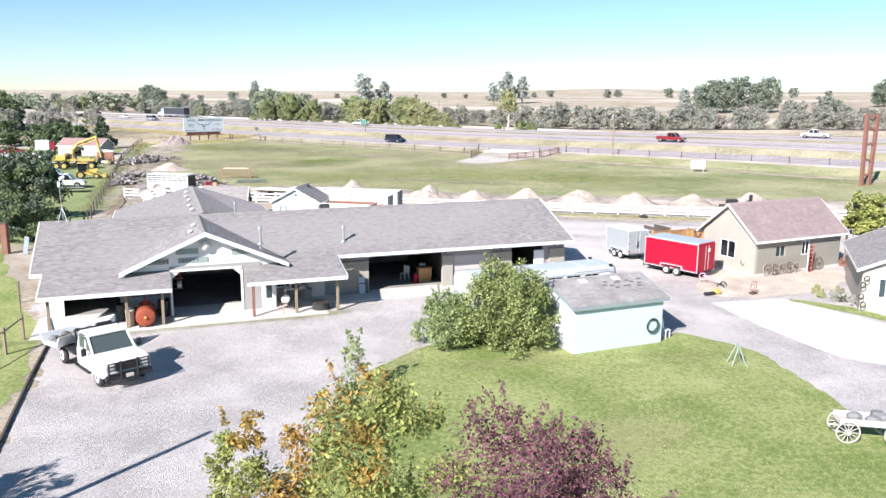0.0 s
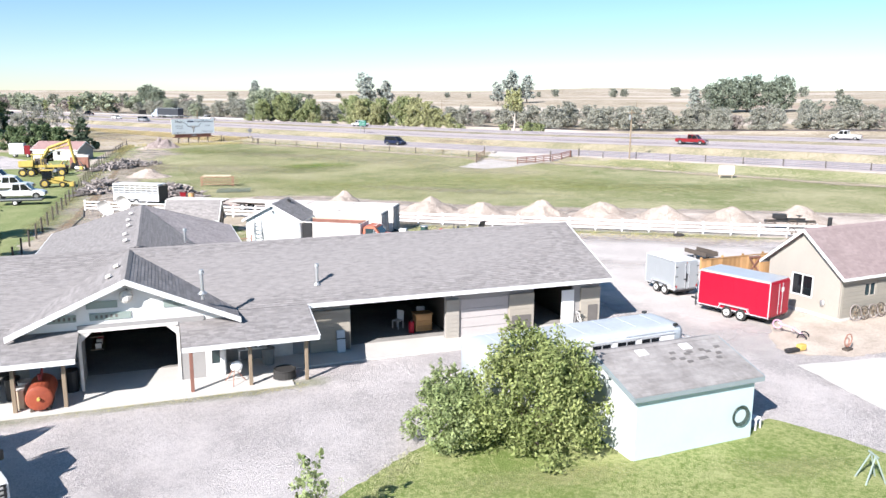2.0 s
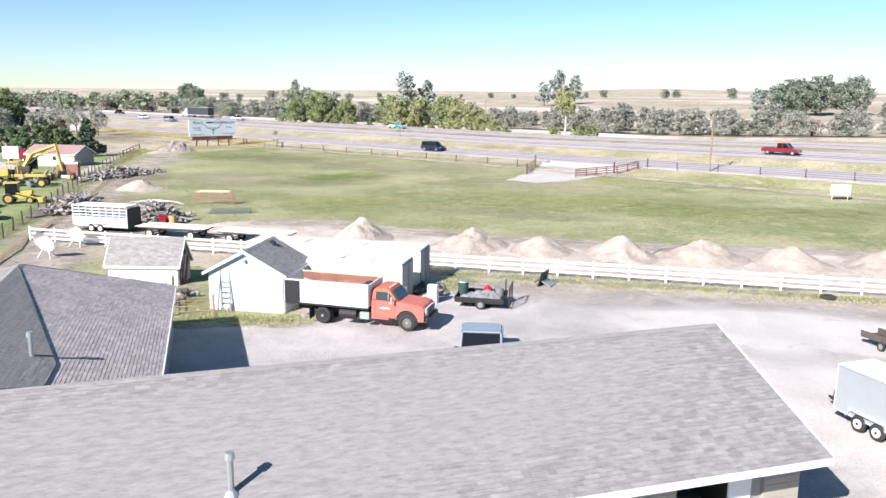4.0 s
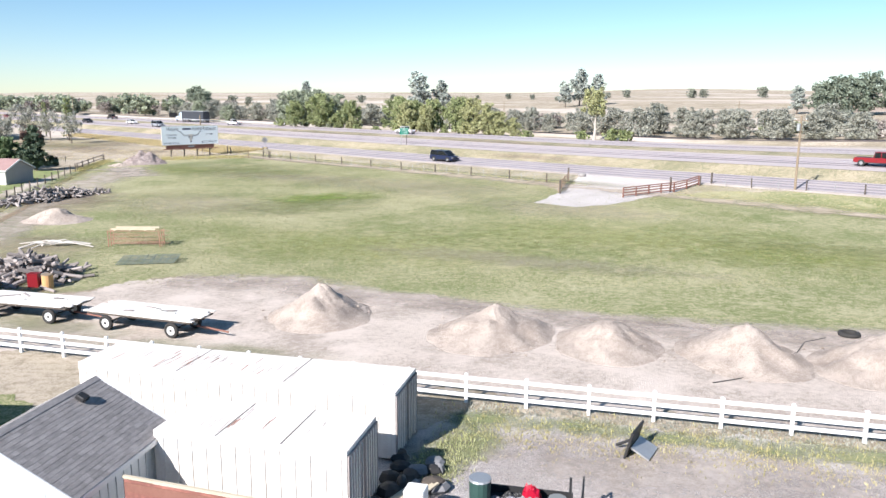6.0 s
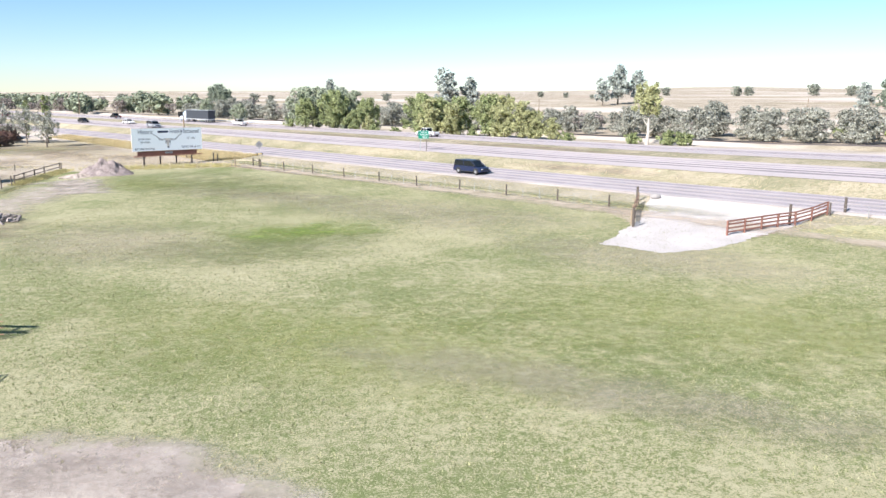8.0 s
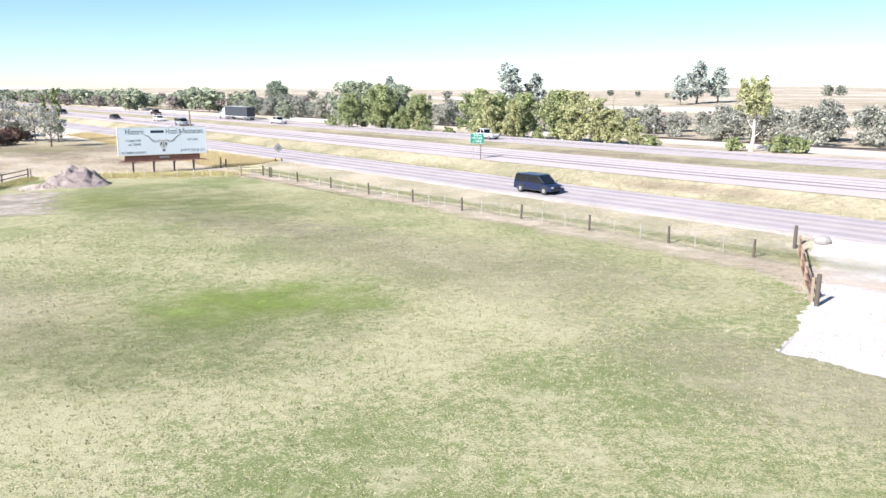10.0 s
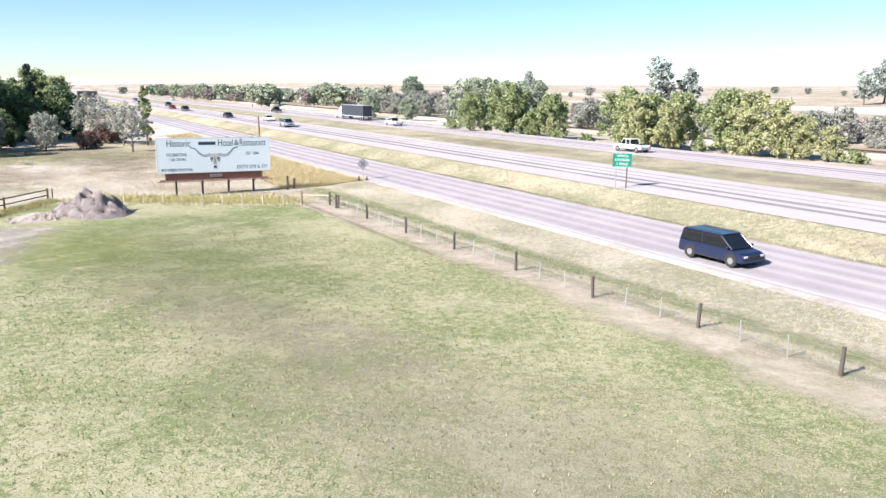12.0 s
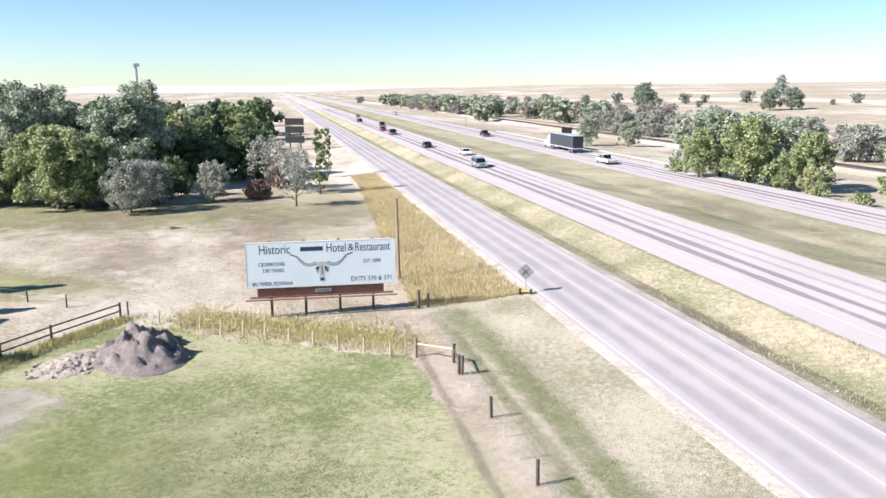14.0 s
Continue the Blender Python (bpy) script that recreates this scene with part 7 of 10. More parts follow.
part("panel", Geo().box((0, 0, 0.7), (0.35, 0.05, 1.4)), mat("blue_grey_board", (0.34, 0.40, 0.48), bump=0.05), sb)


# ---- containers and trailers ----
STREAK = mat("grey_brown_streak", (0.40, 0.34, 0.32), (0.56, 0.50, 0.47), rough=0.8, scale=3, fine=14, bump=0.05, amount=0.9)


def container(name, label, m, L, W, H):
    ob = thing(name, label, "container", m)
    g = Geo().box((0, 0, H / 2 + 0.06), (L, W, H - 0.12))
    part("body", g, WHITE_W, ob, "white painted ribbed steel box")
    n = int(L / 0.45)
    for k in range(n):
        for y in (-W / 2 - 0.015, W / 2 + 0.015):
            part("rib", Geo().box((-L / 2 + (k + 0.5) * L / n, y, H / 2), (0.16, 0.03, H - 0.35)), WHITE_W, ob)
    part("roof_sheet", Geo().box((0, 0, H + 0.012), (L, W, 0.03)), RUSTROOF, ob, "white roof sheet with rust streaks")
    rj = random.Random(int(L * 10))
    for k in range(75 if L > 8 else 14):
        sx_, sl = (rj.gauss(-1.6, 1.7) if k % 5 and L > 8 else rj.uniform(-L / 2 + 0.5, L / 2 - 0.5)), rj.uniform(0.15, 0.95)
        part("rust_streak", Geo().box((max(-L / 2 + 0.3, min(L / 2 - 0.3, sx_)), rj.uniform(-W / 2 + 0.55, W / 2 - 0.55), H + 0.029), (rj.uniform(0.012, 0.045), sl, 0.004), rz=rj.uniform(-5, 5)), STREAK if k % 4 else RUSTY, ob)
    for x in (-L * 0.17, L * 0.17):
        part("roof_seam", Geo().box((x, 0, H + 0.03), (0.035, W - 0.02, 0.012)), DARKP, ob)
    for y in (-W / 4, W / 4):
        d = part("door", Geo().box((L / 2 + 0.03, y, H / 2 + 0.05), (0.06, W / 2 - 0.04, H - 0.3)), GREYWD, ob, "grey weathered container door")
        for k in range(5):
            part("door_rib", Geo().box((L / 2 + 0.07, y - W / 4 + 0.17 + k * 0.21, H / 2 + 0.05), (0.03, 0.05, H - 0.4)), WHITE_W, d)
    for y in (-0.25, 0.25):
        part("lock_rod", Geo().tube((L / 2 + 0.1, y, 0.2), (L / 2 + 0.1, y, H - 0.15), 0.02, 0.02, 6), STEEL, ob)
    for x in (-L / 2 + 0.06, L / 2 - 0.06):
        for y in (-W / 2 + 0.05, W / 2 - 0.05):
            part("corner_post", Geo().box((x, y, H / 2), (0.13, 0.11, H)), WHITE_W, ob)
    return ob


container("shipping_container", "long white storage container with a rust-streaked roof", pose(-7.36, 30.2, 0, 0, 0, -13.2), 12.2, 2.5, 2.45)
container("shipping_container", "short white storage container with ribbed doors", pose(-5.35, 25.05, 0, 0, 0, -13.2), 6.0, 2.5, 2.5)


def wheel(parent, x, y, r, w, rim=None, z=None):
    """A wheel standing along x, its axle along y."""
    z = r if z is None else z
    ty = part("wheel", Geo().ring((x, y, z), r * 0.76, r * 0.25, "y", 20, 8), RUBBER, parent)
    part("rim", Geo().tube((x, y - w * 0.36, z), (x, y + w * 0.36, z), r * 0.56, r * 0.56, 16), rim or RIMW, ty)
    part("hub", Geo().tube((x, y - w * 0.44, z), (x, y + w * 0.44, z), r * 0.17, r * 0.17, 10), BLACK if rim is None else RIMG, ty)
    return ty


def box_trailer(name, label, m, L, W, H, paint, roofm, nose=0.0, z0=0.45, rim=None, doors=True):
    ob = thing(name, label, "trailer", m)
    body = part("body", Geo().box((0, 0, (z0 + H) / 2), (L, W, H - z0), ch=0.04), paint, ob)
    part("roof", Geo().box((0, 0, H + 0.02), (L - 0.06, W - 0.06, 0.06), ch=0.025), roofm, ob, "pale metal trailer roof")
    for x in (-L / 2, L / 2):
        for y in (-W / 2, W / 2):
            part("corner_trim", Geo().box((x, y, (z0 + H) / 2), (0.06, 0.06, H - z0 + 0.03), ch=0.015), ALU, ob)
    for y in (-W / 2, W / 2):
        part("edge_trim", Geo().box((0, y, H - 0.02), (L, 0.05, 0.06)), ALU, ob); part("edge_trim", Geo().box((0, y, z0 + 0.04), (L, 0.05, 0.06)), ALU, ob)
        for k in range(5):
            part("panel_seam", Geo().box((-L / 2 + L * (k + 1) / 6, y * 1.002, (z0 + H) / 2), (0.012, 0.008, H - z0 - 0.2)), paint, ob)
        for x in (-0.42, 0.42):
            wheel(ob, x - 0.15, y * 1.0, 0.33, 0.22, rim)
        part("mudguard", Geo().box((-0.15, y * 1.02, 0.76), (1.75, 0.26, 0.05)).box((-1.02, y * 1.02, 0.62), (0.05, 0.26, 0.3), ry=30).box((0.72, y * 1.02, 0.62), (0.05, 0.26, 0.3), ry=-30), ALU, ob)
    part("frame", Geo().box((0, 0, z0 - 0.06), (L - 0.1, W - 0.3, 0.12)), BLACK, ob)
    part("tongue", Geo().tube((L / 2, 0.4, 0.42), (L / 2 + 1.1, 0, 0.45), 0.045).tube((L / 2, -0.4, 0.42), (L / 2 + 1.1, 0, 0.45), 0.045).tube((L / 2 + 0.8, 0, 0), (L / 2 + 0.8, 0, 0.8), 0.04), BLACK, ob)
    if doors:
        for y in (-W / 4, W / 4):
            d = part("rear_door", Geo().box((-L / 2 - 0.03, y, (z0 + H) / 2), (0.05, W / 2 - 0.1, H - z0 - 0.2), ch=0.015), paint, ob)
            part("lock_bar", Geo().tube((-L / 2 - 0.08, y * 0.35, z0 + 0.15), (-L / 2 - 0.08, y * 0.35, H - 0.15), 0.018, 0.018, 6), ALU, d)
        for y in (-W / 2 + 0.1, W / 2 - 0.1):
            part("tail_light", Geo().box((-L / 2 - 0.05, y, z0 + 0.25), (0.04, 0.08, 0.16)), TAIL, ob)
    return ob


# red trailer: nose towards the yard behind, doors towards the house
rt = box_trailer("red_trailer", "bright red enclosed cargo trailer with a pale roof", pose(18.32, 0.13, 0.02, 0, 0, 126), 4.3, 2.15, 2.48, RED, ALU)
part("sticker", Geo().box((-2.215, -0.25, 1.95), (0.01, 0.3, 0.25)), WHITE, rt, "white sticker on the rear door")
part("marker", Geo().box((1.7, -1.06, 2.15), (0.3, 0.01, 0.25)), BLACK, rt)
wt = box_trailer("white_trailer", "silver-white enclosed cargo trailer with double rear doors", pose(16.22, 5.84, 0.02, 0, 0, 108), 2.95, 1.75, 2.3, mat("silver_white_paint", (0.34, 0.36, 0.38), (0.29, 0.31, 0.33), rough=0.4, bump=0.0, amount=0.4), WHITE)
for y in (-0.8, 0.8):
    for z in (0.75, 1.35, 1.95):
        part("hinge", Geo().box((-1.52, y, z), (0.03, 0.16, 0.06)), BLACK, wt, "dark door hinge")
part("latch", Geo().box((-1.56, 0.02, 1.25), (0.03, 0.05, 0.5)).box((-1.56, 0.14, 1.15), (0.03, 0.22, 0.05)), BLACK, wt, "dark door latch")
part("spare_wheel", Geo().ring((1.56, 0.5, 1.0), 0.26, 0.09, "x", 18, 7), RUBBER, wt)
for k in range(5):
    part("marker_light", Geo().box((-1.5, -0.5 + 0.25 * k, 2.18), (0.02, 0.06, 0.04)), ORANGE, wt)
rv = thing("camper", "long white rounded camper with a pale blue-grey roof and dark windows", "camper", pose(5.4, -12.98, 0, 0, 0, 20))
vs, fs, K = [], [], 14
for x, q in ((-4.6, 0.62), (-4.5, 0.84), (-4.25, 0.96), (-3.9, 1.0), (3.9, 1.0), (4.25, 0.98), (4.42, 0.9)):      # rounded hull, section by section
    for i in range(K):
        w = math.pi * i / (K - 1)
        y, z = math.copysign(abs(math.cos(w)) ** 0.45, math.cos(w)) * 1.1, 3.05 + 0.38 * abs(math.sin(w)) ** 0.6
        vs.append((x, y * q, 0.5 + (z - 0.5) * (0.75 + 0.25 * q)))
    vs += [(x, -1.1 * q, 0.5), (x, 1.1 * q, 0.5)]
for k in range(6):
    for i in range(K + 2):
        j = (i + 1) % (K + 2)
        fs.append((k * (K + 2) + i, k * (K + 2) + j, (k + 1) * (K + 2) + j, (k + 1) * (K + 2) + i))
fs += [tuple(range(K + 1, -1, -1)), tuple(range(6 * (K + 2), 7 * (K + 2)))]
part("body", Geo().add(vs, fs), RVROOF, rv, "rounded pale metal shell", smooth=True)
for sy in (-1, 1):
    part("side_panel", Geo().box((0, sy * 1.105, 1.85), (7.9, 0.03, 2.4), ch=0.01), CARW, rv, "white side wall")
    part("gutter", Geo().box((0, sy * 1.12, 3.12), (7.9, 0.05, 0.04)), ALU, rv)
    for k in range(6):
        w_ = part("side_window", Geo().box((-3.0 + 1.15 * k, sy * 1.13, 2.88), (0.82, 0.03, 0.34), ch=0.01), GLASS, rv, "dark camper window")
        part("window_frame", Geo().box((-3.0 + 1.15 * k, sy * 1.14, 3.07), (0.9, 0.03, 0.05)).box((-3.0 + 1.15 * k, sy * 1.14, 2.69), (0.9, 0.03, 0.05)).box((-3.0 + 1.15 * k, sy * 1.14, 2.88), (0.04, 0.03, 0.34)), ALU, w_)
    for x in (-1.2, -0.3):
        wheel(rv, x, sy * 1.0, 0.34, 0.22)
for k in range(7):
    part("roof_rib", Geo().box((-3.6 + 1.2 * k, 0, 3.43), (0.05, 1.3, 0.02)), RVROOF, rv)
part("awning_rail", Geo().tube((1.6, -1.09, 3.22), (3.9, -1.09, 3.22), 0.03), ALU, rv)
for y in (-1.0, 0.95):
    part("roof_lamp", Geo().box((4.05, y, 3.42), (0.2, 0.12, 0.1), ch=0.02).tube((4.05, y, 3.15), (4.05, y, 3.42), 0.02), BLACK, rv)
part("rear_rack", Geo().pipe([(4.4, -0.9, 2.75), (4.85, -0.95, 2.8), (4.9, -0.2, 2.75), (4.4, -0.1, 2.7)], 0.025).pipe([(4.4, -0.9, 2.55), (4.85, -0.95, 2.55), (4.9, -0.2, 2.55), (4.4, -0.1, 2.55)], 0.025), ALU, rv)
part("tongue", Geo().tube((-4.5, 0.4, 0.55), (-5.4, 0, 0.5), 0.06).tube((-4.5, -0.4, 0.55), (-5.4, 0, 0.5), 0.06), BLACK, rv)
part("jack", Geo().tube((-5.2, 0, 0), (-5.2, 0, 0.7), 0.05), STEEL, rv)
fb = thing("flat_trailer", "low brown flatbed utility trailer", "trailer", pose(22.2, 15.6, 0, 0, 0, -70) @ Matrix.Diagonal((0.66, 0.66, 0.8, 1)))
part("deck", Geo().box((0, 0, 0.6), (3.6, 1.8, 0.1)), WOOD_D, fb); part("side_board", Geo().box((0, -0.9, 0.8), (3.6, 0.05, 0.35)).box((0, 0.9, 0.8), (3.6, 0.05, 0.35)), WOOD_D, fb)
for y in (-0.95, 0.95):
    wheel(fb, 0.1, y, 0.32, 0.2, RIMG)
wf = thing("cedar_fence", "orange cedar plank fence with a cross-braced gate", "fence", pose(19.15, 8.25, 0, 0, 0, 19.6))
for k in range(46):
    if not 21 <= k < 26:
        part("plank", Geo().box((0.2 + k * 0.2, 0, 0.76 + 0.012 * (k * 7 % 4)), (0.185, 0.025, 1.5)), WOOD_O, wf)
gate = part("gate", Geo().box((4.8, -0.04, 1.4), (1.05, 0.05, 0.1)).box((4.8, -0.04, 0.2), (1.05, 0.05, 0.1)), WOOD_R, wf, "cross-braced plank gate")
for a in (-49, 49):
    part("brace", Geo().box((4.8, -0.045, 0.8), (1.55, 0.045, 0.09), ry=a), WOOD_R, gate)
for k in range(5):
    part("plank", Geo().box((4.4 + k * 0.2, 0.03, 0.76), (0.18, 0.02, 1.4)), WOOD_O, gate)
for k in range(6):
    part("post", Geo().box((0.1 + k * 1.84, 0.08, 0.85), (0.12, 0.12, 1.7)), WOOD_O, wf)
part("top_rail", Geo().box((4.7, 0, 1.56), (9.3, 0.1, 0.06)), WOOD_O, wf)



# ---- vehicles ----
def shell(g, prof, W, bev=0.07, shrink=0.05):
    """A body drawn out across from its side profile, its flanks rounded in."""
    cx, cz = sum(p[0] for p in prof) / len(prof), sum(p[1] for p in prof) / len(prof)
    n = len(prof)
    secs = [(-W / 2, 1 - shrink), (-W / 2 + bev, 1.0), (W / 2 - bev, 1.0), (W / 2, 1 - shrink)]
    vs = [(cx + (p[0] - cx) * (1 - (1 - k) * 0.35), y, cz + (p[1] - cz) * k) for y, k in secs for p in prof]
    fs = [tuple(range(n - 1, -1, -1)), tuple(range(3 * n, 4 * n))]
    for s in range(3):
        for i in range(n):
            j = (i + 1) % n
            fs.append((s * n + i, s * n + j, (s + 1) * n + j, (s + 1) * n + i))
    return g.add(vs, fs)


def car(name, label, m, paint, kind="suv", group=""):
    L, W, H = {"sedan": (4.8, 1.85, 1.45), "suv": (4.8, 1.95, 1.75), "pickup": (5.9, 2.0, 1.9), "van": (5.15, 2.0, 1.82)}[kind]
    ob = thing(name, label, "car", m, group)
    h = L / 2
    belt = {"sedan": 0.92, "suv": 1.05, "pickup": 1.12, "van": 1.05}[kind]
    low = 0.32 if kind != "pickup" else 0.45
    prof = [(-h, low + 0.1), (-h + 0.04, belt - 0.1), (-h + 0.12, belt), (h - 1.25, belt), (h - 0.35, belt - 0.14), (h - 0.04, belt - 0.32), (h, low + 0.12), (h - 0.1, low), (-h + 0.1, low)]
    part("body", shell(Geo(), prof, W), paint, ob, smooth=False)
    cab = {"sedan": [(-h + 0.55, belt), (-h + 1.25, H - 0.05), (h - 2.15, H - 0.05), (h - 1.25, belt)],
           "suv": [(-h + 0.15, belt), (-h + 0.4, H - 0.06), (h - 2.0, H - 0.06), (h - 1.25, belt)],
           "van": [(-h + 0.1, belt), (-h + 0.3, H - 0.06), (h - 1.9, H - 0.06), (h - 0.95, belt)],
           "pickup": [(-0.55, belt), (-0.42, H - 0.06), (h - 2.05, H - 0.06), (h - 1.4, belt)]}[kind]
    part("glazing", shell(Geo(), cab, W - 0.16, 0.1, 0.02), GLASS, ob, "dark tinted glass")
    x0, x1 = cab[1][0], cab[2][0]
    part("roof", Geo().box(((x0 + x1) / 2, 0, H - 0.04), (x1 - x0 + 0.1, W - 0.24, 0.09), ch=0.035), paint, ob)
    for sy in (-1, 1):
        for (xa, za), (xb, zb) in ((cab[0], cab[1]), (cab[3], cab[2])):
            part("pillar", Geo().tube((xa, sy * (W / 2 - 0.08), za), (xb, sy * (W / 2 - 0.13), zb), 0.045, 0.045, 6), paint, ob)
        part("pillar", Geo().box(((x0 + x1) / 2 + 0.1, sy * (W / 2 - 0.09), (belt + H) / 2), (0.09, 0.04, H - belt)), paint, ob)
        part("mirror", Geo().box((cab[3][0] - 0.2, sy * (W / 2 + 0.1), belt + 0.1), (0.12, 0.2, 0.16), ch=0.03), BLACK, ob)
        part("headlight", Geo().box((h - 0.1, sy * (W / 2 - 0.28), belt - 0.36), (0.14, 0.38, 0.16), ch=0.03), LAMP, ob)
        part("tail_light", Geo().box((-h + 0.03, sy * (W / 2 - 0.15), belt - 0.25), (0.08, 0.2, 0.3), ch=0.03), TAIL, ob)
        part("sill", Geo().box((0, sy * (W / 2 - 0.02), low + 0.02), (L * 0.5, 0.06, 0.1)), BLACK, ob)
        for k in range(2):
            part("door_seam", Geo().box(((x0 + x1) / 2 + 0.1 - 0.9 * k + 0.4, sy * (W / 2 + 0.002), (belt + low) / 2 + 0.02), (0.02, 0.012, belt - low - 0.2)), BLACK, ob)
        for x in (-h + 1.0, h - 0.95):
            part("wheel_arch", Geo().tube((x, sy * (W / 2 - 0.12), 0.42), (x, sy * (W / 2 + 0.012), 0.42), 0.44, 0.44, 16), BLACK, ob)
            wheel(ob, x, sy * (W / 2 - 0.06), 0.36 if kind != "pickup" else 0.4, 0.24, RIMG)
    part("bumper", Geo().box((h - 0.02, 0, low + 0.16), (0.14, W - 0.1, 0.2), ch=0.04), paint if kind in ("sedan", "van") else RIMG, ob); part("bumper", Geo().box((-h + 0.02, 0, low + 0.16), (0.14, W - 0.1, 0.2), ch=0.04), paint if kind in ("sedan", "van") else RIMG, ob)
    part("grille", Geo().box((h - 0.03, 0, belt - 0.36), (0.08, W * 0.45, 0.2)), BLACK, ob)
    if kind == "pickup":
        part("bed", Geo().box((-h + 1.0, 0, belt + 0.005), (1.75, W - 0.34, 0.02)), BLACK, ob, "dark open truck bed")
    if kind in ("van", "suv"):
        for sy in (-1, 1):
            part("roof_rail", Geo().tube((x0 + 0.1, sy * (W / 2 - 0.22), H + 0.05), (x1 - 0.1, sy * (W / 2 - 0.22), H + 0.05), 0.02, 0.02, 6), BLACK, ob)
    return ob


def on_road(a, d, rightward=True):
    x, y, z = at_road(a, d, 0.045)
    return pose(x, y, z, 0, 0, math.degrees(math.atan2(-RD[1], -RD[0])) + (0 if rightward else 180))


CG = "vehicles on the highway"
car("minivan", "dark blue minivan on the frontage road", on_road(92.2, 98.9), CARB, "van")
for a, d, r, p, k, lab in ((227, 141.8, False, CARW, "pickup", "white pickup truck on the highway"), (29.4, 115.0, True, CARR, "pickup", "red pickup truck on the highway"),
                           (146, 141.8, False, CARW, "pickup", "white pickup truck on the highway"), (8.6, 145.4, False, CARW, "pickup", "white pickup truck on the highway"), (226, 115.0, True, CARS, "van", "grey van on the highway"),
                           (251, 118.6, True, CARW, "sedan", "white car on the highway"), (277, 115.0, True, CARK, "sedan", "dark car on the highway"), (334, 115.0, True, CARK, "suv", "dark car on the highway"), (357, 115.0, True, CARR, "sedan", "dark red car on the highway"),
                           (318, 141.8, False, CARK, "pickup", "dark pickup truck on the highway"), (384, 118.6, True, CARK, "suv", "dark car on the highway"), (430, 115.0, True, CARK, "sedan", "dark car on the highway"), (470, 118.6, True, CARS, "suv", "grey car on the highway"),
                           (520, 145.4, False, CARW, "suv", "white car on the highway")):
    car({"pickup": "pickup_truck", "suv": "suv", "sedan": "sedan", "van": "minivan"}[k], lab, on_road(a, d, r), p, k, CG)
# lorry with a dark trailer
lo = thing("semi_truck", "pale blue lorry with a long dark curtain-sided trailer", "lorry", on_road(262, 145.4, False))
part("trailer_box", Geo().box((-4.0, 0, 2.55), (15.0, 2.55, 2.75), ch=0.03), mat("dark_trailer_curtain", (0.05, 0.055, 0.065), (0.035, 0.04, 0.05), rough=0.6, scale=1.2, fine=8, bump=0.1), lo, "dark curtain-sided trailer box")
part("trailer_frame", Geo().box((-4.0, 0, 1.05), (15.0, 2.4, 0.22)).box((-4.0, 0, 3.94), (15.05, 2.6, 0.07)), ALU, lo)
part("cab", shell(Geo(), [(4.0, 0.7), (4.0, 3.3), (4.6, 3.5), (5.9, 2.75), (6.1, 2.0), (7.9, 1.75), (8.15, 1.2), (8.15, 0.6)], 2.3, 0.1), mat("pale_blue_cab", (0.50, 0.60, 0.72), (0.44, 0.53, 0.64), rough=0.35, bump=0, coat=0.4), lo, "pale blue tractor cab")
part("windscreen", Geo().box((6.02, 0, 2.4), (0.06, 1.9, 0.6), ry=-16), GLASS, lo)
for sy in (-1, 1):
    part("door_window", Geo().box((5.3, sy * 1.13, 2.35), (0.85, 0.04, 0.55)), GLASS, lo)
    part("fuel_tank", Geo().tube((3.6, sy * 1.0, 0.75), (5.2, sy * 1.0, 0.75), 0.32, 0.32, 12), ALU, lo)
    part("stack", Geo().tube((3.85, sy * 1.05, 1.2), (3.85, sy * 1.05, 3.9), 0.09, 0.09, 8), ALU, lo)
    for x in (7.3, 3.0, 1.7, -9.5, -10.8):
        wheel(lo, x, sy * 1.1, 0.5, 0.3, RIMG)
part("bumper", Geo().box((8.2, 0, 0.65), (0.15, 2.3, 0.4), ch=0.05), ALU, lo)

# white work truck with a drift boat on its flatbed
hd = math.degrees(math.atan2(-3.55, 3.05))
pk = thing("work_truck", "white flatbed pickup truck with a grille guard", "pickup truck", pose(-15.72, -18.3, 0.02, 0, 0, hd))
part("body", shell(Geo(), [(0.1, 0.62), (0.1, 1.28), (1.75, 1.3), (3.0, 1.22), (3.12, 1.12), (3.16, 0.62), (2.9, 0.5), (0.2, 0.5)], 2.0, 0.1), CARW, pk)
part("glazing", shell(Geo(), [(0.12, 1.27), (0.22, 1.92), (1.15, 1.92), (1.8, 1.28)], 1.8, 0.1, 0.02), glass_mat("truck_glass", (0.07, 0.09, 0.09)), pk, "windscreen and cab glass")
part("roof", Geo().box((0.68, 0, 1.96), (1.1, 1.68, 0.1), ch=0.04), CARW, pk)
for sy in (-1, 1):
    for a, b in (((0.12, 1.27), (0.22, 1.93)), ((1.8, 1.28), (1.15, 1.93)), ((0.95, 1.27), (0.95, 1.93))):
        part("pillar", Geo().tube((a[0], sy * 0.91, a[1]), (b[0], sy * 0.84, b[1]), 0.055, 0.05, 6), CARW, pk)
    part("mirror", Geo().box((1.55, sy * 1.2, 1.4), (0.12, 0.22, 0.34), ch=0.03), BLACK, pk)
    part("headlight", Geo().box((3.1, sy * 0.75, 1.0), (0.12, 0.36, 0.26), ch=0.03), LAMP, pk)
    part("running_board", Geo().box((0.8, sy * 1.0, 0.45), (1.6, 0.2, 0.06)), BLACK, pk)
    wheel(pk, 2.3, sy * 0.9, 0.42, 0.28); wheel(pk, -1.75, sy * 0.95, 0.42, 0.3)
part("grille", Geo().box((3.15, 0, 0.98), (0.06, 1.05, 0.34)), BLACK, pk)
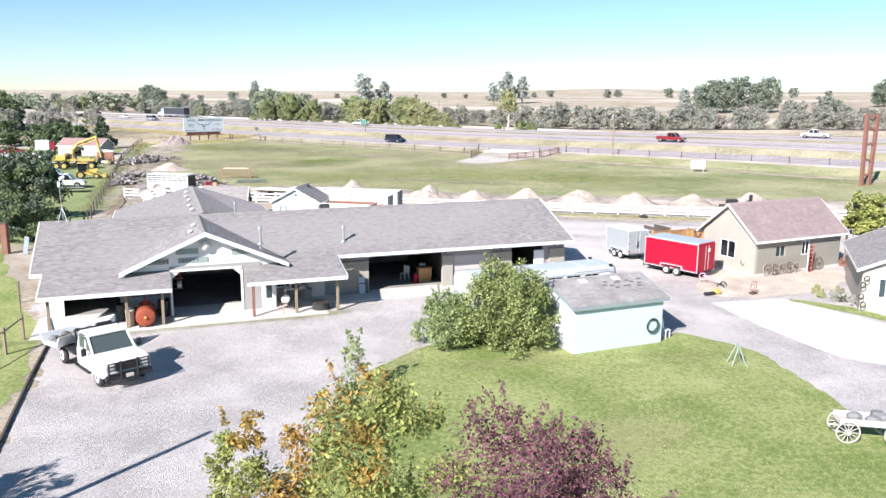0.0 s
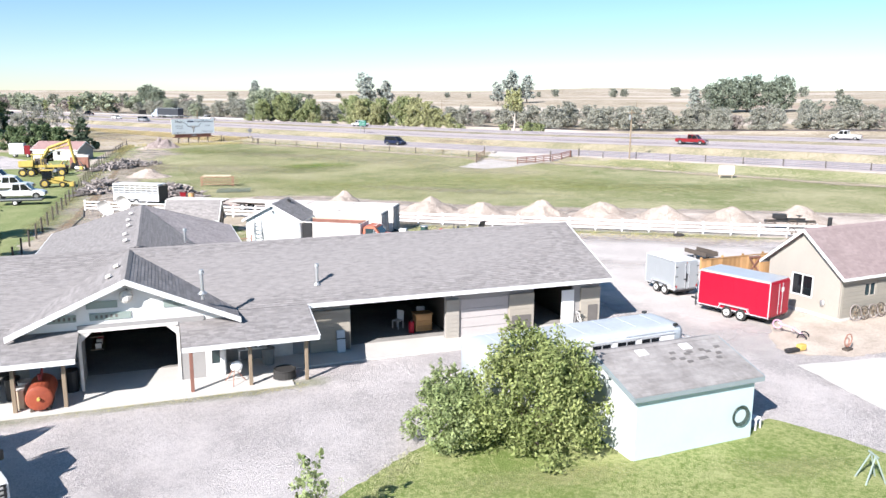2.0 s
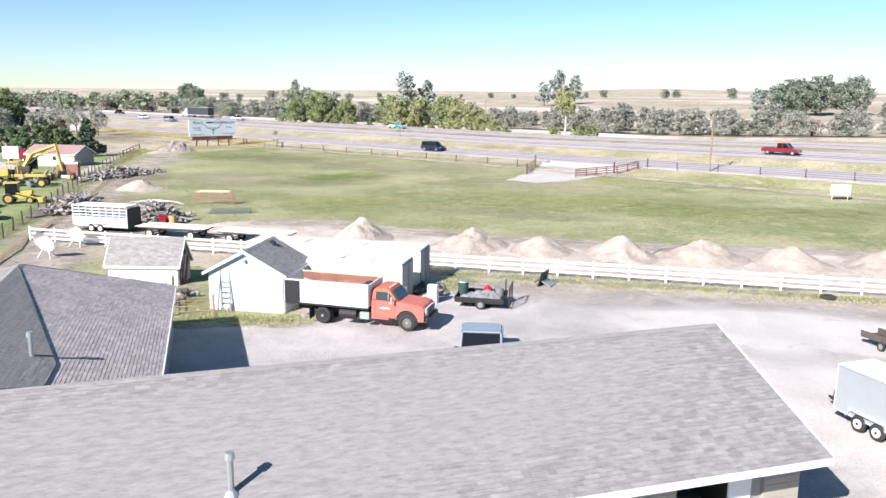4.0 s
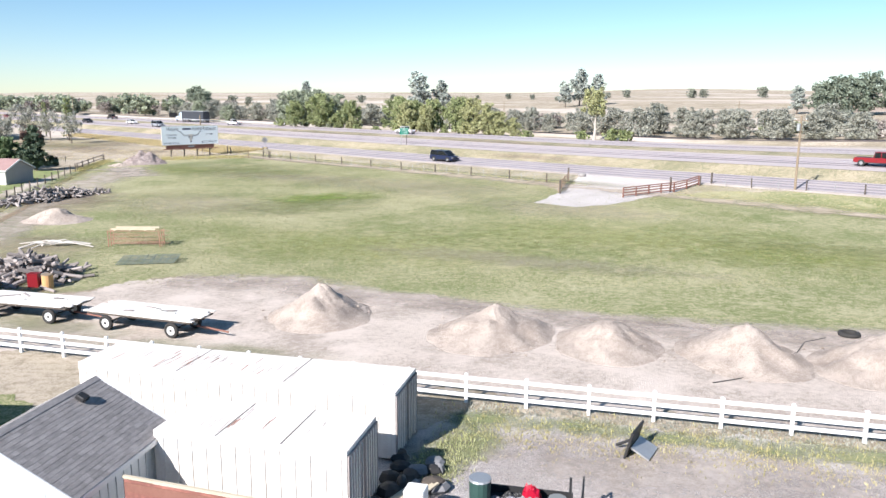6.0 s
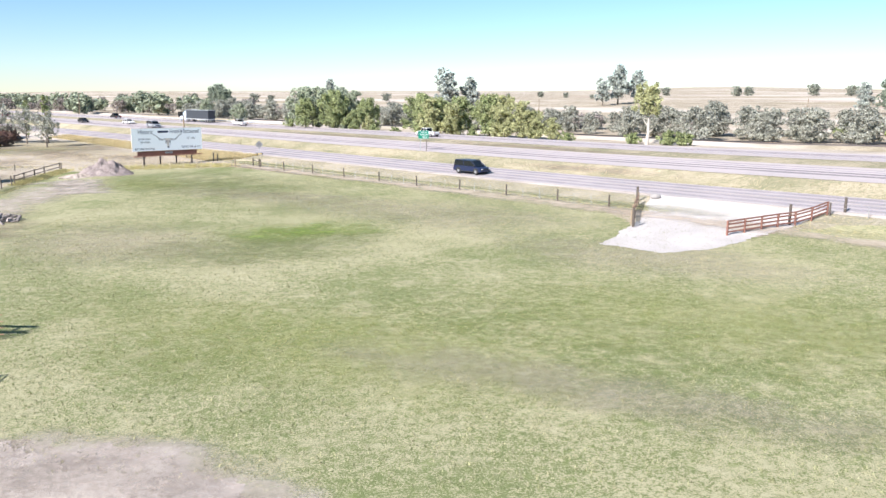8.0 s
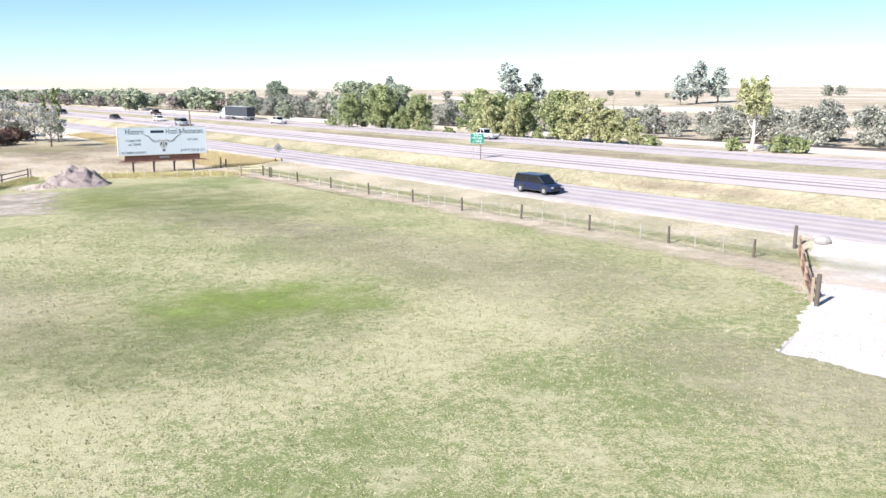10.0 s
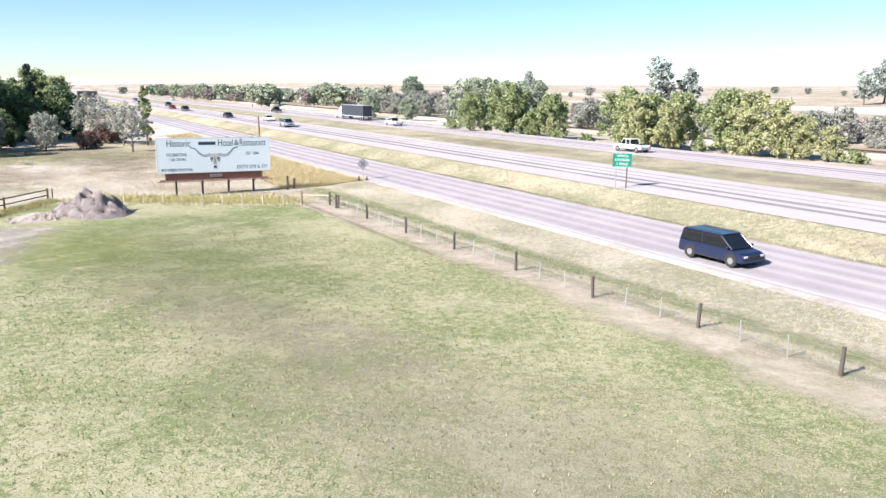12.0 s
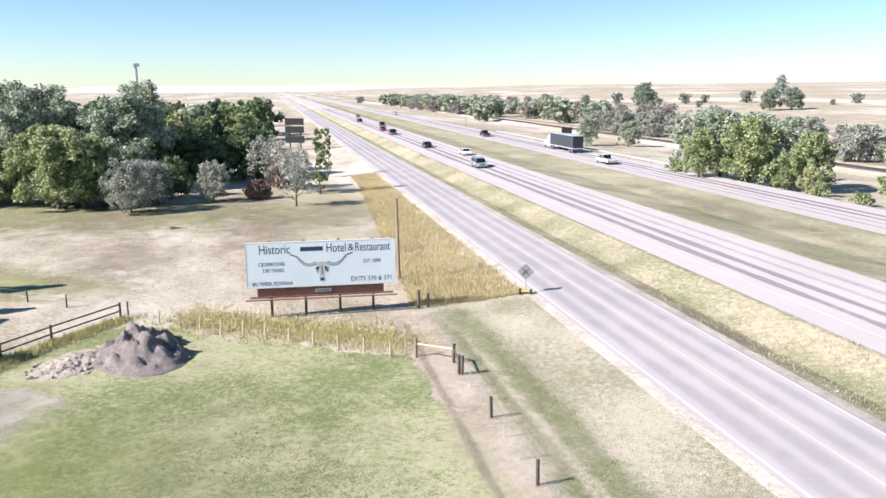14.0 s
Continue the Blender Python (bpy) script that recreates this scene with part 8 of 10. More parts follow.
gg = part("grille_guard", Geo().tube((3.3, -0.85, 0.6), (3.3, -0.85, 1.2), 0.04).tube((3.3, 0.85, 0.6), (3.3, 0.85, 1.2), 0.04).tube((3.33, -0.35, 0.5), (3.33, -0.35, 1.28), 0.045).tube((3.33, 0.35, 0.5), (3.33, 0.35, 1.28), 0.045), BLACK, pk, "black steel grille guard")
for z in (0.75, 0.92, 1.08, 1.22):
    part("bar", Geo().tube((3.32, -0.9, z), (3.32, 0.9, z), 0.03, 0.03, 6), BLACK, gg)
part("bumper", Geo().box((3.25, 0, 0.58), (0.16, 2.0, 0.24), ch=0.04), BLACK, pk); part("plate_bar", Geo().box((3.35, 0, 0.6), (0.02, 0.32, 0.15)), WHITE_W, pk)
part("flatbed", Geo().box((-1.55, 0, 0.92), (3.1, 2.15, 0.12), ch=0.02), BLACK, pk, "black steel flatbed")
part("headache_rack", Geo().tube((-0.02, -0.95, 0.95), (-0.02, -0.95, 2.0), 0.04).tube((-0.02, 0.95, 0.95), (-0.02, 0.95, 2.0), 0.04).tube((-0.02, -0.95, 2.0), (-0.02, 0.95, 2.0), 0.04).tube((-0.02, -0.95, 1.6), (-0.02, 0.95, 1.6), 0.03), BLACK, pk)
part("light_bar", Geo().box((-0.02, 0.3, 2.08), (0.2, 0.7, 0.12), ch=0.03), BLACK, pk)
bo = thing("drift_boat", "white drift boat lying on the truck's flatbed", "boat", pose(-17.1, -16.9, 1.02, 0, 0, 55) @ Matrix.Diagonal((0.74, 0.8, 0.68, 1)))
vs, fs, N = [], [], 12
for k in range(N + 1):
    u = k / N
    x = -2.0 + 4.6 * u
    w = 0.95 * math.sin(math.pi * (0.18 + 0.82 * (1 - u) ** 0.8 if u > 0.3 else 0.5 + 0.12 * u)) if u > 0.3 else 0.8 + 0.3 * u
    w = max(0.03, 0.92 * (1 - max(0, (u - 0.45) / 0.55) ** 1.8))
    zt = 0.62 + 0.75 * max(0, u - 0.35) ** 1.4 + 0.12 * (1 - u) ** 2
    zb = 0.03 + 0.55 * max(0, u - 0.55) ** 1.5
    vs += [(x, -w, zt), (x, -w * 0.7, zb), (x, w * 0.7, zb), (x, w, zt), (x, w * 0.93, zt - 0.01), (x, w * 0.64, zb + 0.06), (x, -w * 0.64, zb + 0.06), (x, -w * 0.93, zt - 0.01)]
for k in range(N):
    for i in range(8):
        j = (i + 1) % 8
        fs.append((k * 8 + i, k * 8 + j, (k + 1) * 8 + j, (k + 1) * 8 + i))
fs += [tuple(range(7, -1, -1)), tuple(range(N * 8, N * 8 + 8))]
part("hull", Geo().add(vs, fs), CARW, bo, "white boat hull")
for x in (-1.2, -0.2, 0.8):
    part("thwart", Geo().box((x, 0, 0.38), (0.25, 1.3, 0.05)), GREYWD, bo)
part("gear", Geo().box((-0.7, 0.2, 0.3), (0.6, 0.5, 0.4), rz=20, ch=0.05).box((0.3, -0.2, 0.28), (0.5, 0.4, 0.35), rz=-30, ch=0.05), TARP, bo, "dark bundles inside the boat")
for k in range(7):
    part("bundle", Geo().ball((-1.6 + 0.42 * k, 0.25 * (-1) ** k, 0.4), (0.3, 0.26, 0.2 + 0.05 * (k % 3)), 8, 5), (TARP, BLACK, GREYWD)[k % 3], bo)
part("oar", Geo().tube((-1.9, -0.75, 0.7), (1.0, -0.6, 0.72), 0.03), WOOD_P, bo)

LINING = mat("scraped_red_lining", (0.37, 0.16, 0.125), (0.20, 0.09, 0.075), rough=0.8, scale=1.5, fine=7, bump=0.15, amount=1.2)
# old red dump truck
tk = thing("red_dump_truck", "old faded red farm truck with a white dump bed", "truck", pose(-6.58, 20.25, 0.02, 0, 0, -16.5) @ Matrix.Diagonal((0.98, 0.95, 0.97, 1)))
part("cab", shell(Geo(), [(2.85, 0.62), (2.85, 1.55), (2.88, 1.62), (4.42, 1.62), (4.7, 1.58), (5.55, 1.5), (5.8, 1.44), (5.92, 1.3), (5.94, 0.85), (5.6, 0.78), (4.3, 0.78), (4.2, 0.62)], 1.98, 0.16, 0.07), RED_O, tk, "faded red cab and bonnet")
part("cab_top", shell(Geo(), [(2.87, 1.6), (2.95, 2.12), (3.02, 2.24), (3.15, 2.3), (3.75, 2.3), (3.9, 2.25), (3.98, 2.16), (4.4, 1.6)], 1.84, 0.2, 0.1), mat("sun_faded_orange_red", (0.55, 0.19, 0.115), (0.44, 0.13, 0.085), rough=0.5, scale=1.2, fine=8, bump=0.03, amount=0.7), tk, "orange-faded cab roof")
part("windscreen", Geo().box((4.225, 0, 1.9), (0.04, 1.5, 0.6), ry=-36.5), GLASS_B, tk); part("rear_window", Geo().box((2.87, 0, 1.95), (0.05, 1.2, 0.4)), GLASS, tk)
for sy in (-1, 1):
    part("door_window", Geo().prism([(3.12, 1.66), (3.14, 2.1), (3.86, 2.1), (4.15, 1.66)], "y", sy * 0.91, sy * 0.945), GLASS_B, tk)
    part("door_seam", Geo().box((3.05, sy * 0.985, 1.15), (0.02, 0.02, 0.9)).box((4.2, sy * 0.985, 1.2), (0.02, 0.02, 0.75)), BLACK, tk)
    part("door_patch", Geo().box((3.65, sy * 0.99, 1.2), (0.55, 0.012, 0.07)), WHITE_W, tk, "pale scraped paint on the door")
    part("arch", Geo().tube((4.95, sy * 0.8, 0.6), (4.95, sy * 1.0, 0.6), 0.56, 0.56, 18), BLACK, tk)
    part("vent_window_post", Geo().tube((3.85, sy * 0.95, 1.66), (3.85, sy * 0.93, 2.1), 0.02, 0.02, 6), ALU, tk)
    w_ = [(4.95 + 0.62 * math.cos(math.pi * i / 10), 0.6 + 0.6 * math.sin(math.pi * i / 10)) for i in range(11)]
    part("front_fender", Geo().prism([(4.3, 0.62)] + [(4.3, 1.42), (5.62, 1.38), (5.9, 1.2), (5.9, 0.62)] + w_, "y", sy * 0.96, sy * 1.07), RED_O, tk)
    part("mirror", Geo().box((4.15, sy * 1.28, 1.75), (0.08, 0.2, 0.36), ch=0.02).tube((4.2, sy * 0.97, 1.9), (4.15, sy * 1.28, 1.9), 0.015), ALU, tk)
    wheel(tk, 4.95, sy * 0.95, 0.48, 0.26, DARKP); wheel(tk, 0, sy * 0.98, 0.48, 0.3, BLACK); wheel(tk, 0, sy * 0.66, 0.48, 0.3, BLACK)
    part("headlight", Geo().tube((5.86, sy * 0.72, 1.15), (5.98, sy * 0.72, 1.15), 0.11, 0.11, 12), LAMP, tk)
    part("step", Geo().box((3.4, sy * 0.98, 0.62), (1.0, 0.22, 0.08)), RED_O, tk)
    part("mud_flap", Geo().box((-0.72, sy * 0.9, 0.55), (0.03, 0.6, 0.65)), BLACK, tk)
part("grille", Geo().box((5.95, 0, 1.12), (0.06, 1.75, 0.42)), WHITE_W, tk, "pale slotted grille")
for k in range(5):
    part("grille_bar", Geo().box((5.99, 0, 0.96 + k * 0.08), (0.03, 1.15, 0.03)), BLACK, tk)
part("bumper", Geo().box((6.05, 0, 0.72), (0.16, 2.1, 0.24), ch=0.03), BLACK, tk)
part("chassis", Geo().box((2.0, 0.42, 0.75), (7.4, 0.12, 0.24)).box((2.0, -0.42, 0.75), (7.4, 0.12, 0.24)), BLACK, tk)
part("fuel_tank", Geo().tube((1.0, -0.85, 0.7), (2.0, -0.85, 0.7), 0.26, 0.26, 12), BLACK, tk); part("tool_box", Geo().box((2.5, -0.9, 0.68), (0.55, 0.35, 0.4), ch=0.02), HOSE, tk)
for k in range(5):
    part("roof_marker", Geo().box((3.82, -0.5 + k * 0.25, 2.3), (0.07, 0.045, 0.035)), LAMP, tk)
bed = part("dump_bed", Geo().box((0.28, 0, 1.12), (5.0, 2.36, 0.14)), BLACK, tk)
part("bed_floor", Geo().box((0.28, 0, 1.42), (4.9, 2.26, 0.46)), mat("dark_rust_floor", (0.34, 0.20, 0.175), (0.22, 0.13, 0.11), rough=0.9, scale=1.5, fine=8), bed, "rust-brown bed floor")
for sy in (-1, 1):
    part("side", Geo().box((0.74, sy * 1.17, 1.8), (4.05, 0.06, 1.26)), WHITE_W, bed, "white bed side"); part("rear_panel", Geo().box((-1.76, sy * 1.17, 1.78), (0.93, 0.07, 1.22), ch=0.02), BLACK, bed, "black rear side panel"); part("side_lining", Geo().box((0.28, sy * 1.12, 1.8), (4.9, 0.02, 1.2)), LINING, bed, "rusty red inner lining"); part("lining_board", Geo().box((0.28, sy * 1.10, 2.2), (4.85, 0.03, 0.26)), WOOD_R, bed)
    part("top_rail", Geo().box((0.28, sy * 1.17, 2.45), (5.0, 0.1, 0.07)), WOOD_P if sy > 0 else WHITE_W, bed)
part("front_board", Geo().box((2.74, 0, 1.8), (0.07, 2.28, 1.3)), WHITE_W, bed)
part("load_tyre", Geo().ring((2.05, -0.45, 1.95), 0.27, 0.1, "x", 20, 7), RUBBER, bed); part("load_box", Geo().box((2.35, 0.35, 1.95), (0.6, 0.85, 0.6), ch=0.03), BLACK, bed, "black metal box in the truck bed")
for x, y, r in ((1.2, 0.1, 20), (-0.4, 0.3, 40)):
    part("load_piece", Geo().box((x, y, 1.78), (0.4, 0.3, 0.26), rz=r, ch=0.08), WHITE_W, bed)
part("load_ladder", Geo().tube((-1.9, 0.7, 2.1), (0.2, 0.2, 1.68), 0.03).tube((-1.9, 0.4, 2.1), (0.2, -0.1, 1.68), 0.03), STEEL, bed)

car("pickup_truck", "pale blue-grey pickup truck parked in the back yard", pose(1.45, 12.9, 0.02, 0, 0, -95), CARS, "pickup")


# ---- the back yard and field things ----
tr = thing("junk_trailer", "small black trailer piled with tarps, a barrel and scrap", "trailer", pose(2.1, 23.6, 0, 0, 0, -12))
part("deck", Geo().box((0, 0, 0.42), (2.9, 2.3, 0.1)), BLACK, tr); part("rail", Geo().box((0, -1.15, 0.58), (2.9, 0.05, 0.22)).box((0, 1.15, 0.58), (2.9, 0.05, 0.22)).box((-1.45, 0, 0.58), (0.05, 2.3, 0.22)), BLACK, tr)
part("post", Geo().box((1.4, 0.4, 0.95), (0.07, 0.07, 1.2)), BLACK, tr)
ramp = part("ramp_gate", Geo().box((1.75, -0.95, 0.75), (0.05, 0.05, 1.2)).box((1.75, 0.95, 0.75), (0.05, 0.05, 1.2)).box((1.75, 0, 1.33), (0.05, 1.9, 0.05)).box((1.75, 0, 0.2), (0.05, 1.9, 0.05)), BLACK, tr, "black tailgate frame")
for k in range(4):
    part("bar", Geo().box((1.75, -0.6 + 0.4 * k, 0.76), (0.03, 0.03, 1.1)), BLACK, ramp)
for y in (-1.2, 1.2):
    wheel(tr, 0.1, y, 0.3, 0.2, RIMG)
ba = thing("green_barrel", "dark green plastic barrel with a pale lid", "barrel", pose(1.0, 24.1, 0.47))
part("body", Geo().tube((0, 0, 0), (0, 0, 0.8), 0.3, 0.32, 14), mat("dark_green_plastic", (0.04, 0.085, 0.075), rough=0.5, bump=0), ba); part("lid", Geo().tube((0, 0, 0.8), (0, 0, 0.86), 0.34, 0.32, 14), STEEL, ba)
rj = random.Random(21)
tp = thing("tarp_heap", "crumpled grey tarpaulins and sacks on the trailer", "tarp", pose(2.2, 23.5, 0.47, 0, 0, -12))
def crumple(c, rx, ry, h, seed, n=15):
    """A crumpled cloth mound with sharp folds."""
    g = Geo()
    for i in range(n + 1):
        for k in range(n + 1):
            u, v = 2 * i / n - 1, 2 * k / n - 1
            e = max(0.0, 1 - (abs(u) ** 2.6 + abs(v) ** 2.6))
            f = abs(noise.noise((u * 2.3 + seed, v * 2.3, 0.3))) + 0.6 * abs(noise.noise((u * 5.1, v * 5.1 + seed, 1.3)))
            g.v.append((c[0] + rx * u, c[1] + ry * v, c[2] + h * e ** 0.5 * (0.45 + 0.9 * f)))
    g.f += [(i * (n + 1) + k, (i + 1) * (n + 1) + k, (i + 1) * (n + 1) + k + 1, i * (n + 1) + k + 1) for i in range(n) for k in range(n)]
    return g


GREY2 = mat("pale_grey_tarp", (0.27, 0.27, 0.285), (0.14, 0.14, 0.155), rough=0.5, scale=2, fine=9, bump=0.4)
for k, (x, y, rx, ry, h, mm) in enumerate(((-0.55, -0.55, 0.85, 0.5, 0.3, GREY2), (0.35, -0.5, 0.8, 0.55, 0.34, TARP), (0.85, 0.35, 0.5, 0.6, 0.34, BLACK), (0.05, 0.3, 0.8, 0.6, 0.36, GREY2), (-0.7, 0.3, 0.45, 0.5, 0.22, TARP), (0.6, -0.15, 0.55, 0.45, 0.42, GREY2), (0.1, -0.3, 0.5, 0.4, 0.42, TARP), (-0.25, 0.75, 0.5, 0.3, 0.3, BLACK))):
    part("fold", crumple((x, y, 0.0), rx, ry, h, k * 3.7, 24), mm, tp)
part("bag", crumple((0.15, 0.75, 0.15), 0.3, 0.22, 0.45, 9.1, 8), RED, tp, "small red bag")
part("bin", Geo().tube((0.95, 0.1, 0.0), (0.95, 0.1, 0.62), 0.24, 0.26, 12), PLAST, tp, "grey plastic bin")
pb = thing("plow_blade", "dark steel plough blade standing by the fence", "plough blade", pose(6.5, 28.5, 0, 0, 0, 60))
part("blade", Geo().box((0, 0, 0.5), (1.3, 0.08, 1.0), rx=14), BLACK, pb); part("mould", Geo().box((0.1, -0.35, 0.22), (1.1, 0.7, 0.06), rx=25), STEEL, pb); part("arm", Geo().tube((0, 0.05, 0.5), (0, 0.6, 0.15), 0.05), BLACK, pb)
jk = thing("scrap_heap", "heap of dark scrap, hoses and sacks beside the containers", "scrap", pose(-0.9, 26.6, 0))
for k in range(14):
    part("piece", Geo().ball((rj.uniform(-0.9, 0.9), rj.uniform(-1.4, 1.3), 0.15), (rj.uniform(0.2, 0.5), rj.uniform(0.2, 0.45), rj.uniform(0.12, 0.35)), 7, 4), (BLACK, TARP, WOOD_D)[k % 3], jk)
for k in range(7):
    part("plank", Geo().box((-1.0 + 0.16 * k, -2.0, 0.14 + 0.03 * k), (0.1, 2.2, 0.05), rz=-40, rx=5), WOOD_P, jk)
wc = thing("white_cabinet", "white metal cabinet standing among the scrap", "cabinet", pose(-0.85, 23.9, 0, 0, 0, -14))
part("body", Geo().box((0, 0, 0.55), (0.6, 0.55, 1.1), ch=0.02), WHITE, wc); part("door", Geo().box((0, -0.285, 0.6), (0.54, 0.02, 0.9)), WHITE_W, wc)


def hay_wagon(m, L, label):
    ob = thing("hay_wagon", label, "wagon", m, "hay wagons")
    rk = random.Random(int(L * 7))
    dk = part("deck", Geo().box((0, 0, 0.9), (L, 2.0, 0.08)), WOOD_D, ob)
    n = 9
    for k in range(n):
        o = rk.uniform(-0.25, 0.25)
        part("plank", Geo().box((o, -1.05 + (k + 0.5) * 2.3 / n, 0.98 + rk.uniform(0, 0.02)), (L + rk.uniform(-0.1, 0.5), 2.3 / n - 0.02, 0.045)), WHITE_W, dk)
    for k in range(6):
        part("loose_board", Geo().box((rk.uniform(-L / 3, L / 3), rk.uniform(-0.8, 0.8), 1.04), (rk.uniform(0.5, 1.4), 0.16, 0.035), rz=rk.uniform(-40, 40)), GREYWD if k % 2 else WHITE_W, ob)
    part("beam", Geo().box((0, 0.45, 0.78), (L - 0.4, 0.12, 0.2)).box((0, -0.45, 0.78), (L - 0.4, 0.12, 0.2)), WOOD_D, ob)
    for x in (-L * 0.32, L * 0.32):
        part("axle", Geo().tube((x, -0.95, 0.42), (x, 0.95, 0.42), 0.05), BLACK, ob)
        for y in (-0.95, 0.95):
            wheel(ob, x, y, 0.42, 0.22)
    part("tongue", Geo().tube((L / 2 - 0.3, 0, 0.5), (L / 2 + 1.5, 0.1, 0.3), 0.05), WOOD_R, ob, "red-brown drawbar")
    return ob


hay_wagon(pose(-15.7, 42.4, 0, 0, 0, -18), 6.4, "white-planked hay wagon on rubber wheels")
hay_wagon(pose(-23.2, 44.6, 0, 0, 0, -14), 6.2, "older white-planked hay wagon with loose boards")
ht = thing("horse_trailer", "white slatted stock trailer with a dark open rear", "trailer", pose(-30.4, 47.6, 0, 0, 0, -14))
part("body", Geo().box((0, -0.95, 0.95), (5.6, 0.05, 0.9)).box((0, 0.95, 0.95), (5.6, 0.05, 0.9)).box((-2.8, 0, 1.4), (0.06, 1.9, 1.8)), ALU, ht); part("roof", Geo().box((-0.1, 0, 2.35), (5.5, 2.0, 0.1), ch=0.04), WHITE, ht)
part("floor", Geo().box((0, 0, 0.48), (5.6, 1.9, 0.08)), BLACK, ht)
for sy in (-1, 1):
    for k in range(3):
        part("slat", Geo().box((0, sy * 0.955, 1.55 + k * 0.27), (5.6, 0.04, 0.13)), ALU, ht)
    for k in range(9):
        part("upright", Geo().box((-2.75 + k * 0.69, sy * 0.975, 1.4), (0.06, 0.05, 1.85)), WHITE, ht)
    for x in (-0.9, 0.0):
        wheel(ht, x, sy * 0.95, 0.36, 0.22)
    part("mudguard", Geo().box((-0.45, sy * 1.02, 0.82), (1.9, 0.26, 0.06)), WHITE, ht)
part("rear_gate", Geo().box((2.8, 0, 1.35), (0.1, 1.9, 1.75)), BLACK, ht)


def heap(name, label, x, y, r, h, m, seed, group="", flat=1.0, rough=0.05, clod=0.0, tip=0.2, power=1.35):
    rng = np.random.default_rng(seed)
    g, S, R = Geo(), 84, 28
    ph = rng.uniform(0, 6.28, 6)
    g.v.append((0, 0, h))
    for k in range(1, R + 1):
        u = k / R
        for i in range(S):
            w = 2 * math.pi * i / S
            rr = r * u * (1 + 0.10 * math.sin(2 * w + ph[0]) + 0.025 * u * math.sin(5 * w + ph[1]) + 0.012 * u * math.sin(11 * w + ph[2]))
            z = h * max(0.0, 1 - (math.hypot(u, tip) - tip) / (math.hypot(1, tip) - tip)) ** power * (1 + 0.02 * math.sin(3 * w + ph[3] + 4 * u)) + rough * (h * noise.noise((x + rr * math.cos(w) * 0.9, y + rr * math.sin(w) * 0.9, seed)) + 0.35 * noise.noise((rr * math.cos(w) * 2.6, rr * math.sin(w) * 2.6, seed + 3.1)) + 0.3 * noise.noise((rr * math.cos(w) * 6, rr * math.sin(w) * 6, seed + 1.1))) * (1 - u ** 3)
            if k == R:
                z = -0.05
            g.v.append((rr * math.cos(w), rr * math.sin(w) * flat, z))
    g.v[0] = (0, 0, sum(p[2] for p in g.v[1:S + 1]) / S + 0.01)
    for i in range(S):
        j = (i + 1) % S
        g.f.append((0, 1 + i, 1 + j))
        for k in range(R - 1):
            g.f.append((1 + k * S + i, 1 + (k + 1) * S + i, 1 + (k + 1) * S + j, 1 + k * S + j))
    ob = thing(name, label, "heap", spot(x, y), group)
    part("mound", g, m, ob, smooth=True)
    st = Geo().ball((0, 0, 0), (1, 0.8, 0.6), 5, 3).mesh("stone", m)
    rk = random.Random(seed)
    for k in range(150 if clod > 0.2 else 66):
        w, q = rk.uniform(0, 6.28), r * (rk.uniform(0.05, 1.1) if clod else rk.uniform(0.72, 1.12))
        o = new("stone", st); o.parent = ob
        s = rk.uniform(0.3, 1.0) * (clod or 0.08)
        o.matrix_basis = pose(q * math.cos(w), q * math.sin(w) * flat, max(0.01, h * 0.8 * max(0.0, 1 - q / r) ** 1.3), rk.uniform(0, 90), 0, rk.uniform(0, 360)) @ Matrix.Diagonal((s, s, s, 1))
    return ob


for i, (x, y) in enumerate(((-7.2, 45.3), (2.3, 42.1), (8.0, 40.4), (14.1, 38.7), (20.3, 37.3), (26.6, 36.0), (33.0, 34.6), (39.5, 33.0))):
    heap("gravel_heap", "cone-shaped heap of pale tan gravel on the dirt", x, y, 3.3 + 0.3 * math.sin(i * 2.1), 1.45 + 0.2 * math.cos(i * 1.7), PILE, 40 + i, "gravel heaps", rough=0.2, clod=0.13, tip=0.16, power=1.3)
heap("dirt_heap", "low heap of pale dirt on the field", -38.9, 78.0, 3.3, 1.2, PILE, 60, rough=0.25)
heap("soil_heap", "heap of dark reddish soil at the field's corner", -54.8, 140.6, 4.1, 1.75, SOIL, 61, flat=0.8, rough=0.62, clod=0.3, tip=0.45, power=1.1)
heap("soil_heap", "smaller mound of clods beside the soil heap", -56.4, 142.0, 2.6, 1.5, SOIL, 62, rough=0.6, clod=0.3, tip=0.4, power=1.1)
heap("soil_spill", "low tail of spilled clods beside the soil heap", -57.4, 137.6, 2.6, 0.3, PILE, 63, flat=1.2, rough=0.5, clod=0.26)


def log_pile(name, label, c, spread, n, h, seed, rz=0.0, mats=None):
    ob = thing(name, label, "woodpile", pose(c[0], c[1], gz(*c), 0, 0, rz))
    rk = random.Random(seed)
    shapes = [Geo().tube((-0.5, 0, 0), (0.5, 0.02 * k, 0.01 * k), 0.085 + 0.018 * k, 0.07 + 0.012 * k, 7).mesh("log", GREYWD) for k in range(4)]
    for k in range(n):
        u, v = rk.gauss(0, 0.42), rk.gauss(0, 0.42)
        top = h * max(0.0, 1 - (u * u + v * v) ** 0.5)
        o = new("log", shapes[k % 4]); o.parent = ob
        s = rk.uniform(0.9, 2.4)
        o.matrix_basis = pose(u * spread[0], v * spread[1], 0.12 + top * rk.uniform(0.5, 1.0), rk.uniform(0, 360), rk.uniform(-28, 28), rk.uniform(0, 360)) @ Matrix.Diagonal((s, rk.uniform(0.9, 1.6), rk.uniform(0.9, 1.6), 1))
    return ob


